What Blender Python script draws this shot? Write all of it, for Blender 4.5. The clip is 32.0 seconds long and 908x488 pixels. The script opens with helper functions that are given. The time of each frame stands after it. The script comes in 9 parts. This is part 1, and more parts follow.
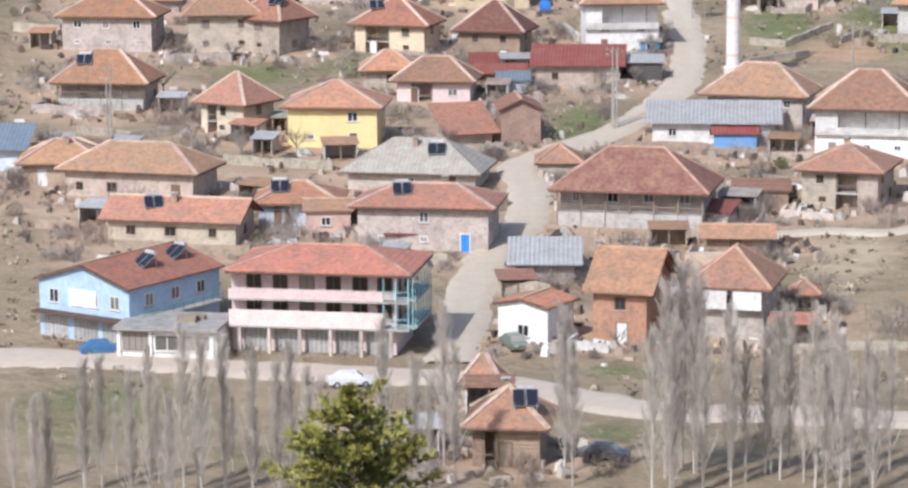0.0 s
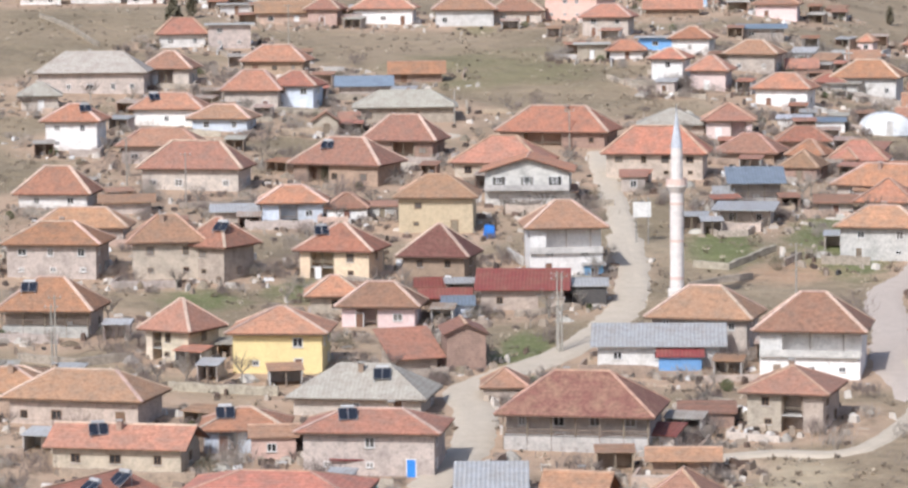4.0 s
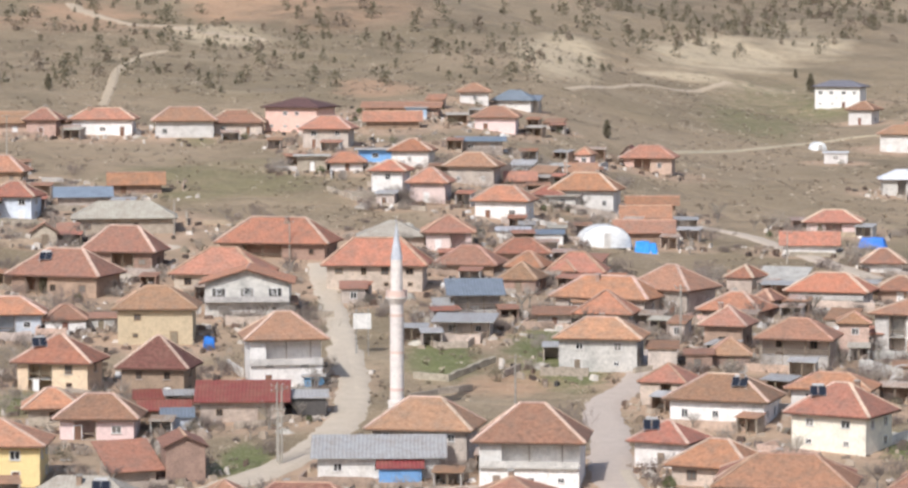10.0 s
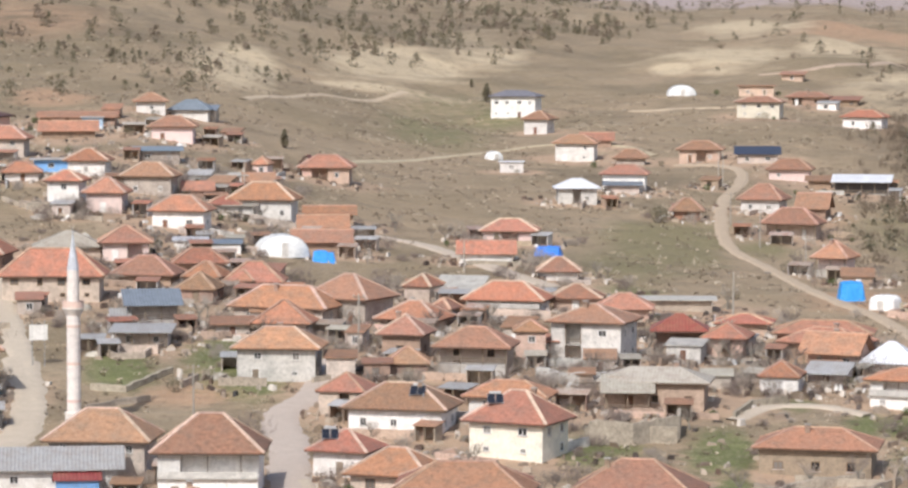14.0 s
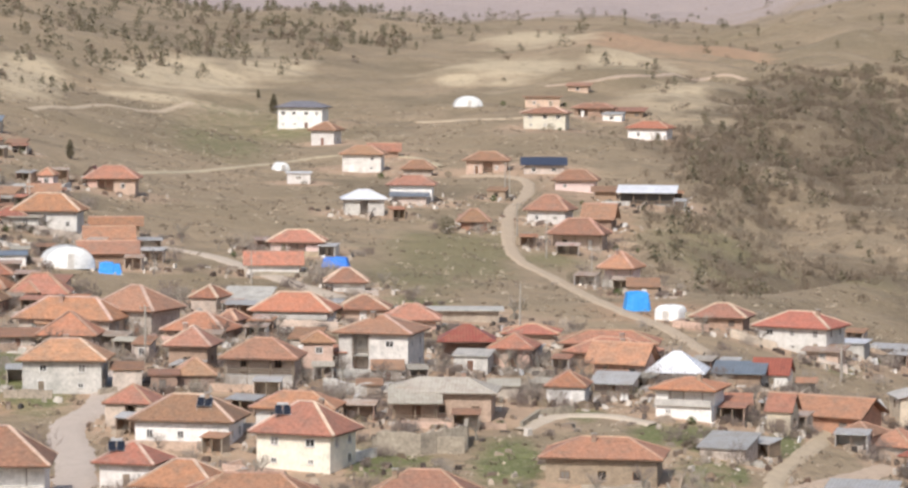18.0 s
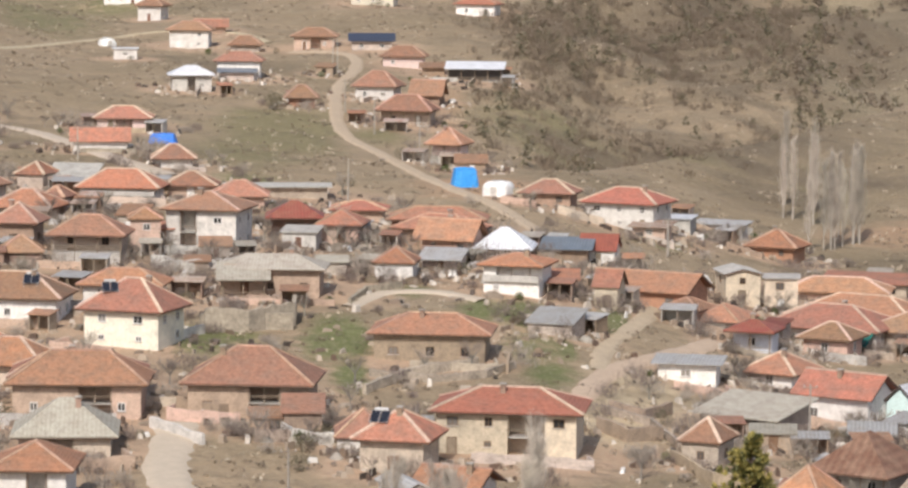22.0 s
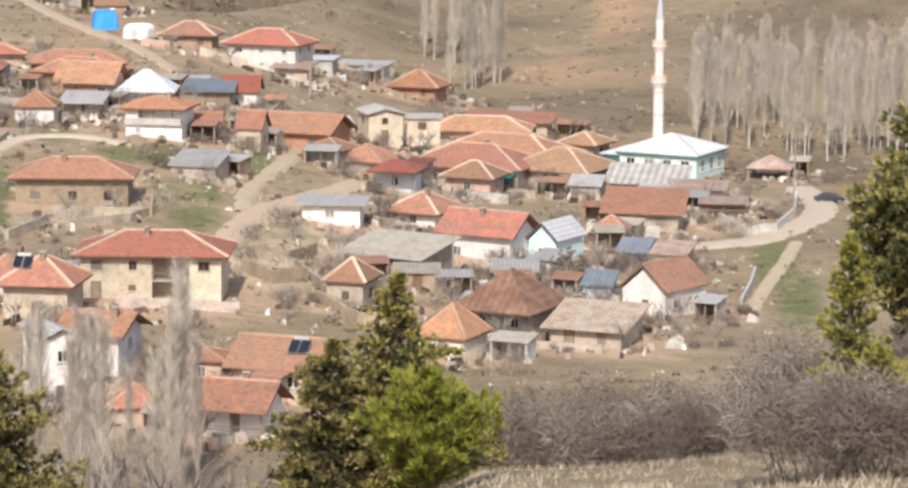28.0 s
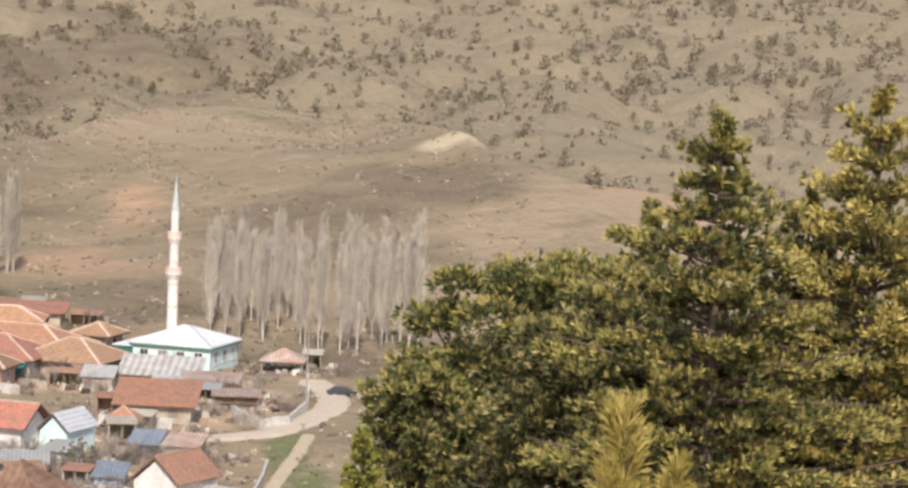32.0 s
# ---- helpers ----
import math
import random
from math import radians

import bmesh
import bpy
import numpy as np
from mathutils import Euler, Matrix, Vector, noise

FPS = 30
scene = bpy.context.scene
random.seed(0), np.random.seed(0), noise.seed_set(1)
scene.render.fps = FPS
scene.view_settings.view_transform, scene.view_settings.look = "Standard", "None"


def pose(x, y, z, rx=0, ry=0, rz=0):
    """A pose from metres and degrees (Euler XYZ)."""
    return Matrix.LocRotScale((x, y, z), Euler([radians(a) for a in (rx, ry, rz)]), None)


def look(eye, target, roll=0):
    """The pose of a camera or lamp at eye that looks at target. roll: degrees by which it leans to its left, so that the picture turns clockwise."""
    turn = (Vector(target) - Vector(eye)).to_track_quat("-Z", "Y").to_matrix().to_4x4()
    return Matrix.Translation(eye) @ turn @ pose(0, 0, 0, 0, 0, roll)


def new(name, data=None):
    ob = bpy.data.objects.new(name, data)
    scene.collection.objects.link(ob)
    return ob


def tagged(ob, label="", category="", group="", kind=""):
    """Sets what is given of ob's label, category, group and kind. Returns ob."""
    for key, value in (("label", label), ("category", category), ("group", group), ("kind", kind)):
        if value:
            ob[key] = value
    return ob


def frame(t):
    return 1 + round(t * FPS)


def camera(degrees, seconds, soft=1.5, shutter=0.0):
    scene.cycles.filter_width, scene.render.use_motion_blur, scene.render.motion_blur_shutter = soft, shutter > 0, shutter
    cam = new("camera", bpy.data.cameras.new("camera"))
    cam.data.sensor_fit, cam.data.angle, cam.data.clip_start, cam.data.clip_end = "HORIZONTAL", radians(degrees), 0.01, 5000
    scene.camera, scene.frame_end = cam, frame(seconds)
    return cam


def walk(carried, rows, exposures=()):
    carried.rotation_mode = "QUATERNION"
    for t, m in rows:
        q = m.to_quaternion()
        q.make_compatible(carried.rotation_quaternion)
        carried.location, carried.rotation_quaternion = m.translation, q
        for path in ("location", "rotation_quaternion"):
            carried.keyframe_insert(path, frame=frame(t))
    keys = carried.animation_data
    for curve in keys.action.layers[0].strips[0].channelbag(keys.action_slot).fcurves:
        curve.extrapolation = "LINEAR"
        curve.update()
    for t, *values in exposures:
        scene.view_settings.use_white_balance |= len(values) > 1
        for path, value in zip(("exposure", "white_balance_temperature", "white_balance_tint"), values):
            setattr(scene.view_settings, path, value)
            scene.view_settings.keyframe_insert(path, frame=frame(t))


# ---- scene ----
cam = camera(16.009, 32.0, soft=2.7)
EYE = 70.0
walk(cam, [
    (0.0, pose(0, 0, EYE, 79.669, 0.340, 4.060)),
    (0.5, pose(0, 0, EYE, 80.018, 0.389, 3.075)),
    (1.0, pose(0, 0, EYE, 80.543, 0.537, 2.627)),
    (1.5, pose(0, 0, EYE, 81.438, 0.616, 2.571)),
    (2.0, pose(0, 0, EYE, 82.059, 0.609, 2.720)),
    (2.5, pose(0, 0, EYE, 82.397, 0.595, 2.884)),
    (4.5, pose(0, 0, EYE, 84.040, 0.637, 3.044)),
    (5.0, pose(0, 0, EYE, 84.366, 0.602, 2.806)),
    (5.5, pose(0, 0, EYE, 84.695, 0.608, 2.548)),
    (6.0, pose(0, 0, EYE, 84.856, 0.652, 2.326)),
    (6.5, pose(0, 0, EYE, 84.991, 0.679, 2.090)),
    (7.0, pose(0, 0, EYE, 85.244, 0.616, 1.714)),
    (7.5, pose(0, 0, EYE, 85.456, 0.627, 1.324)),
    (8.0, pose(0, 0, EYE, 85.564, 0.599, 0.945)),
    (8.5, pose(0, 0, EYE, 85.570, 0.589, 0.603)),
    (9.0, pose(0, 0, EYE, 85.583, 0.490, -0.040)),
    (9.5, pose(0, 0, EYE, 85.575, 0.371, -0.937)),
    (10.0, pose(0, 0, EYE, 85.595, 0.149, -1.903)),
    (10.5, pose(0, 0, EYE, 85.647, 0.053, -2.548)),
    (11.0, pose(0, 0, EYE, 85.691, 0.012, -3.051)),
    (11.5, pose(0, 0, EYE, 85.727, -0.018, -3.565)),
    (12.0, pose(0, 0, EYE, 85.726, -0.088, -4.087)),
    (12.5, pose(0, 0, EYE, 85.684, -0.132, -4.714)),
    (13.0, pose(0, 0, EYE, 85.660, -0.098, -5.565)),
    (13.5, pose(0, 0, EYE, 85.677, -0.053, -6.501)),
    (14.0, pose(0, 0, EYE, 85.759, -0.049, -7.617)),
    (14.5, pose(0, 0, EYE, 85.883, -0.114, -8.648)),
    (16.5, pose(0, 0, EYE, 86.199, -0.283, -10.257)),
    (17.0, pose(0, 0, EYE, 86.214, -0.207, -10.590)),
    (17.5, pose(0, 0, EYE, 86.117, -0.264, -11.033)),
    (18.0, pose(0, 0, EYE, 85.960, -0.220, -11.389)),
    (18.5, pose(0, 0, EYE, 85.748, -0.201, -11.730)),
    (19.0, pose(0, 0, EYE, 85.529, -0.193, -12.061)),
    (19.5, pose(0, 0, EYE, 85.180, -0.139, -12.570)),
    (20.0, pose(0, 0, EYE, 84.653, -0.104, -13.091)),
    (20.5, pose(0, 0, EYE, 84.272, -0.172, -13.450)),
    (21.0, pose(0, 0, EYE, 83.982, -0.179, -13.761)),
    (21.5, pose(0, 0, EYE, 83.803, -0.315, -14.134)),
    (22.0, pose(0, 0, EYE, 83.782, -0.432, -14.431)),
    (22.5, pose(0, 0, EYE, 83.683, -0.414, -14.697)),
    (23.0, pose(0, 0, EYE, 83.159, -0.341, -14.845)),
    (23.5, pose(0, 0, EYE, 82.285, -0.130, -14.902)),
    (24.0, pose(0, 0, EYE, 81.596, 0.103, -14.974)),
    (24.5, pose(0, 0, EYE, 81.070, 0.184, -15.126)),
    (26.5, pose(0, 0, EYE, 80.650, 0.016, -17.195)),
    (27.0, pose(0, 0, EYE, 80.845, 0.070, -18.072)),
    (27.5, pose(0, 0, EYE, 81.035, -0.257, -19.481)),
    (28.0, pose(0, 0, EYE, 81.022, -0.515, -20.795)),
    (28.5, pose(0, 0, EYE, 80.975, -0.899, -22.116)),
    (29.0, pose(0, 0, EYE, 81.188, -1.175, -23.330)),
    (29.5, pose(0, 0, EYE, 81.760, -1.368, -24.625)),
    (30.0, pose(0, 0, EYE, 82.486, -1.605, -25.711)),
    (30.5, pose(0, 0, EYE, 83.108, -1.720, -26.616)),
    (31.0, pose(0, 0, EYE, 83.667, -1.913, -27.291)),
    (31.5, pose(0, 0, EYE, 84.200, -2.107, -28.053)),
    (32.0, pose(0, 0, EYE, 84.641, -2.334, -29.247)),
], exposures=[(0.0, 0.06, 5800, 10), (6.0, -0.03, 6000, 10), (13.0, -0.07, 6250, 10), (17.0, -0.06, 6400, 10), (20.0, -0.16, 6520, 10), (24.0, -0.06, 6650, 10), (28.0, 0.13, 6650, 10), (32.0, 0.11, 6700, 10)])

# ---- light ----
SUN_HEIGHT, SUN_BEARING = 44.0, 208.0   # degrees up, and clockwise from the view's north
world = bpy.data.worlds.new("sky")
scene.world = world
world.use_nodes = True
sky = world.node_tree.nodes.new("ShaderNodeTexSky")
sky.sky_type, sky.sun_disc = "NISHITA", False
sky.sun_elevation, sky.sun_rotation = radians(SUN_HEIGHT), radians(SUN_BEARING)
sky.air_density, sky.dust_density = 1.0, 2.5
background = world.node_tree.nodes["Background"]
background.inputs["Strength"].default_value = 0.15
world.node_tree.links.new(sky.outputs["Color"], background.inputs["Color"])
sun = new("sun", bpy.data.lights.new("sun", "SUN"))
sun.data.energy, sun.data.angle, sun.data.color = 3.9, radians(0.6), (1.0, 0.96, 0.91)
_b, _h = radians(SUN_BEARING), radians(SUN_HEIGHT)
sun.matrix_world = look((math.sin(_b) * math.cos(_h) * 300, math.cos(_b) * math.cos(_h) * 300, 70 + math.sin(_h) * 300), (0, 0, 70))


# ---- materials ----
def surface(name, colour, rough=0.85, grain=5.0, stain=0.42, vary=0.18, metal=0.0, bump=0.25, lift=0.22, lines=None, second=None):
    """A weathered surface: stains at metre scale, fine grain, a shift of tone from thing to thing.
    lines: (axis, spacing in metres, depth) of ribs or courses. second: the colour that the stains turn to."""
    m = bpy.data.materials.new(name)
    m.use_nodes = True
    nt = m.node_tree
    b = nt.nodes["Principled BSDF"]
    b.inputs["Roughness"].default_value = rough
    b.inputs["Metallic"].default_value = metal
    b.inputs["Specular IOR Level"].default_value = 0.3

    def node(kind, **inputs):
        n = nt.nodes.new(kind)
        for k, v in inputs.items():
            n.inputs[k].default_value = v
        return n

    def link(a, out, c, into):
        nt.links.new(a.outputs[out], c.inputs[into])

    place = node("ShaderNodeTexCoord")
    info = node("ShaderNodeObjectInfo")
    shift = node("ShaderNodeVectorMath")
    shift.operation = "ADD"
    spread = node("ShaderNodeVectorMath")
    spread.operation = "SCALE"
    spread.inputs[3].default_value = 37.0
    join = node("ShaderNodeCombineXYZ")
    for axis in "XYZ":
        link(info, "Random", join, axis)
    link(join, "Vector", spread, 0)
    link(place, "Object", shift, 0)
    link(spread, "Vector", shift, 1)
    big = node("ShaderNodeTexNoise", Scale=0.55, Detail=5.0, Roughness=0.62)
    fine = node("ShaderNodeTexNoise", Scale=grain, Detail=4.0, Roughness=0.7)
    link(shift, "Vector", big, "Vector")
    link(shift, "Vector", fine, "Vector")
    base = nt.nodes.new("ShaderNodeMix")
    base.data_type = "RGBA"
    base.inputs["A"].default_value = (*colour, 1)
    dull = second or tuple(c * 0.55 + 0.02 for c in colour)
    base.inputs["B"].default_value = (*dull, 1)
    ramp = node("ShaderNodeMapRange")
    ramp.inputs["From Min"].default_value, ramp.inputs["From Max"].default_value = 0.42, 0.72
    ramp.inputs["To Max"].default_value = min(1.0, stain * 1.6)
    link(big, "Fac", ramp, "Value")
    link(ramp, "Result", base, "Factor")
    blotch = node("ShaderNodeTexNoise", Scale=1.7, Detail=6.0, Roughness=0.7)
    link(shift, "Vector", blotch, "Vector")
    spot = node("ShaderNodeMapRange")
    spot.inputs["From Min"].default_value, spot.inputs["From Max"].default_value = 0.5, 0.68
    spot.inputs["To Max"].default_value = min(0.8, stain)
    link(blotch, "Fac", spot, "Value")
    worn = nt.nodes.new("ShaderNodeMix")
    worn.data_type = "RGBA"
    worn.inputs["B"].default_value = (*[c * 0.6 for c in dull], 1)
    link(base, "Result", worn, "A")
    link(spot, "Result", worn, "Factor")
    base = worn
    tone = nt.nodes.new("ShaderNodeHueSaturation")
    hue = node("ShaderNodeMapRange")
    hue.inputs["To Min"].default_value, hue.inputs["To Max"].default_value = 0.487, 0.513
    flip = node("ShaderNodeMath")
    flip.operation = "FRACT"
    wide = node("ShaderNodeMath")
    wide.operation = "MULTIPLY"
    wide.inputs[1].default_value = 17.3
    link(info, "Random", wide, 0)
    link(wide, "Value", flip, 0)
    link(flip, "Value", hue, "Value")
    link(hue, "Result", tone, "Hue")
    value = node("ShaderNodeMapRange")
    value.inputs["To Min"].default_value, value.inputs["To Max"].default_value = 1 - vary, 1 + vary
    link(info, "Random", value, "Value")
    speck = node("ShaderNodeMapRange")
    speck.inputs["From Min"].default_value, speck.inputs["From Max"].default_value = 0.25, 0.75
    speck.inputs["To Min"].default_value, speck.inputs["To Max"].default_value = 1 - lift, 1 + lift
    link(fine, "Fac", speck, "Value")
    times = nt.nodes.new("ShaderNodeMath")
    times.operation = "MULTIPLY"
    link(value, "Result", times, 0)
    link(speck, "Result", times, 1)
    link(base, "Result", tone, "Color")
    link(times, "Value", tone, "Value")
    link(tone, "Color", b, "Base Color")
    relief = node("ShaderNodeBump", Strength=bump, Distance=0.06)
    link(fine, "Fac", relief, "Height")
    if lines:
        axis, spacing, depth = lines
        wave = node("ShaderNodeTexWave", Scale=math.pi / 10 / spacing, Distortion=0.6, Detail=1.0)
        wave.bands_direction = axis
        wave.wave_profile = "SIN"
        link(place, "Object", wave, "Vector")
        ribs = node("ShaderNodeBump", Strength=depth, Distance=0.08)
        link(wave, "Fac", ribs, "Height")
        link(relief, "Normal", ribs, "Normal")
        link(ribs, "Normal", b, "Normal")
        row = node("ShaderNodeMapRange")
        row.inputs["To Min"].default_value, row.inputs["To Max"].default_value = 1 - depth * 0.28, 1 + depth * 0.1
        link(wave, "Fac", row, "Value")
        more = nt.nodes.new("ShaderNodeMath")
        more.operation = "MULTIPLY"
        link(times, "Value", more, 0)
        link(row, "Result", more, 1)
        link(more, "Value", tone, "Value")
    else:
        link(relief, "Normal", b, "Normal")
    return m


WALLS = {
    "cream": surface("cream_plaster", (0.62, 0.52, 0.40)),
    "creamwhite": surface("cream_white_plaster", (0.74, 0.68, 0.56), stain=0.25),
    "white": surface("white_paint", (0.78, 0.745, 0.705), stain=0.36, second=(0.50, 0.46, 0.41)),
    "whitegrey": surface("grey_white_plaster", (0.60, 0.565, 0.52), stain=0.5),
    "grey": surface("grey_plaster", (0.55, 0.465, 0.40), stain=0.55),
    "beige": surface("beige_plaster", (0.52, 0.43, 0.345), stain=0.5),
    "pinkish": surface("faded_pink_plaster", (0.60, 0.43, 0.34)),
    "pink": surface("pink_paint", (0.72, 0.56, 0.52), stain=0.2),
    "yellow": surface("yellow_paint", (0.80, 0.60, 0.31), stain=0.15, vary=0.0),
    "ochre": surface("ochre_paint", (0.68, 0.54, 0.365), stain=0.25),
    "apricot": surface("apricot_paint", (0.72, 0.50, 0.40), stain=0.2),
    "brick": surface("mud_brick_wall", (0.40, 0.28, 0.205), stain=0.5, lines=("Z", 0.3, 0.35)),
    "mud": surface("mud_wall", (0.42, 0.32, 0.235), stain=0.5),
    "orangebrick": surface("bare_brick_wall", (0.44, 0.25, 0.16), lines=("Z", 0.22, 0.3)),
    "bluewhite": surface("bluish_white_paint", (0.62, 0.66, 0.72), stain=0.3),
    "lightblue": surface("light_blue_paint", (0.46, 0.60, 0.74), stain=0.25),
    "aqua": surface("pale_aqua_paint", (0.58, 0.72, 0.70), stain=0.2),
    "blue": surface("sky_blue_paint", (0.20, 0.42, 0.68), stain=0.25),
    # near black: shade inside open sheds painted as a wall; tyres use it too
    "dark": surface("dark_opening_and_tyre", (0.10, 0.09, 0.085)),
    "stone": surface("field_stone_wall", (0.44, 0.37, 0.29), stain=0.6, grain=3.0, lift=0.3, bump=0.6),
}
TILE = ("Z", 0.17, 0.35)
RIBS = ("X", 0.5, 0.6)
ROOFS = {
    "orange": surface("orange_clay_tile", (0.435, 0.196, 0.12), second=(0.27, 0.16, 0.115), stain=0.62, vary=0.2, lines=TILE, grain=2.2, lift=0.34),
    "dusty": surface("dusty_orange_tile", (0.425, 0.21, 0.13), second=(0.28, 0.175, 0.125), stain=0.62, vary=0.2, lines=TILE, grain=2.2, lift=0.34),
    "redtile": surface("red_clay_tile", (0.43, 0.175, 0.11), second=(0.31, 0.165, 0.12), stain=0.5, lines=TILE, grain=2.2, lift=0.34),
    "oldtile": surface("old_brown_tile", (0.345, 0.185, 0.118), second=(0.25, 0.165, 0.12), stain=0.6, lines=TILE, grain=2.2, lift=0.34),
    "darktile": surface("dark_brown_tile", (0.19, 0.085, 0.065), second=(0.25, 0.14, 0.10), lines=TILE, grain=2.2, lift=0.34),
    "maroon": surface("maroon_sheet_metal", (0.25, 0.06, 0.055), second=(0.27, 0.13, 0.09), rough=0.6, lines=RIBS, stain=0.5),
    "oldmaroon": surface("old_maroon_tile", (0.20, 0.085, 0.07), second=(0.27, 0.15, 0.105), lines=TILE, grain=2.2, lift=0.34, stain=0.6),
    "redmetal": surface("red_sheet_metal", (0.36, 0.10, 0.08), rough=0.55, lines=RIBS),
    "asbestos": surface("grey_cement_sheet", (0.41, 0.37, 0.31), second=(0.30, 0.25, 0.20), lines=("X", 0.5, 0.3), stain=0.5),
    "concrete": surface("bare_concrete", (0.45, 0.42, 0.38), stain=0.5),
    "tin": surface("weathered_tin_sheet", (0.42, 0.41, 0.40), second=(0.33, 0.29, 0.25), rough=0.55, lines=RIBS, stain=0.5),
    "rust": surface("rusty_brown_sheet", (0.22, 0.11, 0.075), second=(0.38, 0.24, 0.17), rough=0.65, lines=("X", 0.9, 0.5), stain=0.6, grain=3.0),
    "rusttin": surface("rust_streaked_tin", (0.44, 0.36, 0.30), second=(0.34, 0.19, 0.12), rough=0.6, lines=RIBS, stain=0.6),
    "bluemetal": surface("blue_sheet_metal", (0.24, 0.28, 0.33), rough=0.5, lines=RIBS),
    "bluegrey": surface("blue_grey_sheet_metal", (0.23, 0.26, 0.30), rough=0.5, lines=RIBS),
    "navy": surface("navy_sheet_metal", (0.06, 0.075, 0.11), rough=0.5, lines=RIBS),
    "slate": surface("slate_blue_tile", (0.225, 0.22, 0.25), lines=TILE),
    "darkmetal": surface("dark_brown_roofing", (0.17, 0.10, 0.085), lines=TILE),
    "whitemetal": surface("white_sheet_metal", (0.66, 0.66, 0.68), rough=0.5, lines=RIBS, stain=0.3),
    "corrugated": surface("silver_corrugated_sheet", (0.55, 0.52, 0.48), second=(0.30, 0.25, 0.21), rough=0.55, lines=("X", 1.1, 1.0), stain=0.4),
}
CAP = surface("pale_mortar_ridge", (0.66, 0.48, 0.37), stain=0.45)
CAP_OLD = surface("orange_ridge_tile", (0.55, 0.35, 0.25), stain=0.5)
# board colour darkened to include the shadow line under the eaves
FASCIA = surface("shadow_dark_eave_board", (0.12, 0.075, 0.055))
FRAME = surface("white_window_frame", (0.75, 0.73, 0.70), stain=0.1, vary=0.05)
FRAME_BROWN = surface("brown_window_frame", (0.20, 0.12, 0.07))
WOOD = surface("grey_weathered_wood", (0.28, 0.22, 0.16), grain=9.0)
DOOR = surface("brown_door_paint", (0.22, 0.12, 0.08))
BLUE_GATE = surface("bright_blue_gate_paint", (0.05, 0.20, 0.62), stain=0.15)
STEEL = surface("galvanised_steel", (0.50, 0.50, 0.50), rough=0.45, metal=0.7)
TANK = surface("dull_tank_enamel", (0.46, 0.45, 0.44), rough=0.4, stain=0.1)
TARP = surface("bright_blue_tarpaulin", (0.035, 0.22, 0.66), rough=0.5, stain=0.2, second=(0.10, 0.34, 0.74), grain=2.0, bump=0.6)
CANVAS = surface("white_canvas", (0.86, 0.85, 0.82), rough=0.7, stain=0.1, grain=2.0)
GREEN_TARP = surface("dark_green_awning_cloth", (0.02, 0.14, 0.105), rough=0.7)
MINARET_WHITE = surface("white_minaret_stone", (0.78, 0.71, 0.65), stain=0.25, vary=0.0, lines=("Z", 1.1, 0.12))
MINARET_PINK = surface("pale_pink_stone_band", (0.70, 0.52, 0.44), stain=0.2, vary=0.0)
SPIRE = surface("grey_lead_spire", (0.55, 0.57, 0.60), rough=0.5, vary=0.0)
TURQUOISE = surface("turquoise_rail_paint", (0.30, 0.55, 0.56), stain=0.3)
GREEN_PAINT = surface("dark_green_paint", (0.06, 0.20, 0.16))
ROAD = surface("pale_gravel_road", (0.52, 0.43, 0.335), stain=0.16, grain=1.1, vary=0.04, bump=0.1, lift=0.12)
DIRT = surface("tan_dirt_track", (0.49, 0.385, 0.27), stain=0.22, grain=1.1, vary=0.05, bump=0.15, lift=0.14)
ASPHALT = surface("worn_grey_road", (0.47, 0.40, 0.325), stain=0.14, grain=1.1, vary=0.03, bump=0.08, lift=0.1)
POLE_WOOD = surface("grey_pole", (0.40, 0.36, 0.31))
RUBBLE = surface("pale_rubble_stone", (0.50, 0.45, 0.38), stain=0.5, vary=0.25)
BARK = surface("grey_bark", (0.30, 0.27, 0.23), grain=12.0)
BARK_BROWN = surface("brown_bark", (0.16, 0.11, 0.08), grain=12.0)
PALE_BARK = surface("pale_poplar_bark", (0.54, 0.48, 0.41), grain=12.0)
POPLAR_TWIG = surface("pale_twig", (0.55, 0.485, 0.41), vary=0.18)
TWIG = surface("grey_brown_twig", (0.36, 0.31, 0.26), vary=0.2)
TWIG_DARK = surface("dark_brown_twig", (0.20, 0.16, 0.135), vary=0.2)
TWIG_BUSH = surface("mid_brown_twig", (0.30, 0.25, 0.21), vary=0.3)


def leafage(name, colour, tip):
    """Needles and leaves: the tone changes from clump to clump."""
    m = bpy.data.materials.new(name)
    m.use_nodes = True
    nt = m.node_tree
    b = nt.nodes["Principled BSDF"]
    b.inputs["Roughness"].default_value = 0.6
    b.inputs["Specular IOR Level"].default_value = 0.25
    geo = nt.nodes.new("ShaderNodeNewGeometry")
    mix = nt.nodes.new("ShaderNodeMix")
    mix.data_type = "RGBA"
    mix.inputs["A"].default_value, mix.inputs["B"].default_value = (*colour, 1), (*tip, 1)
    nt.links.new(geo.outputs["Random Per Island"], mix.inputs["Factor"])
    nt.links.new(mix.outputs["Result"], b.inputs["Base Color"])
    return m


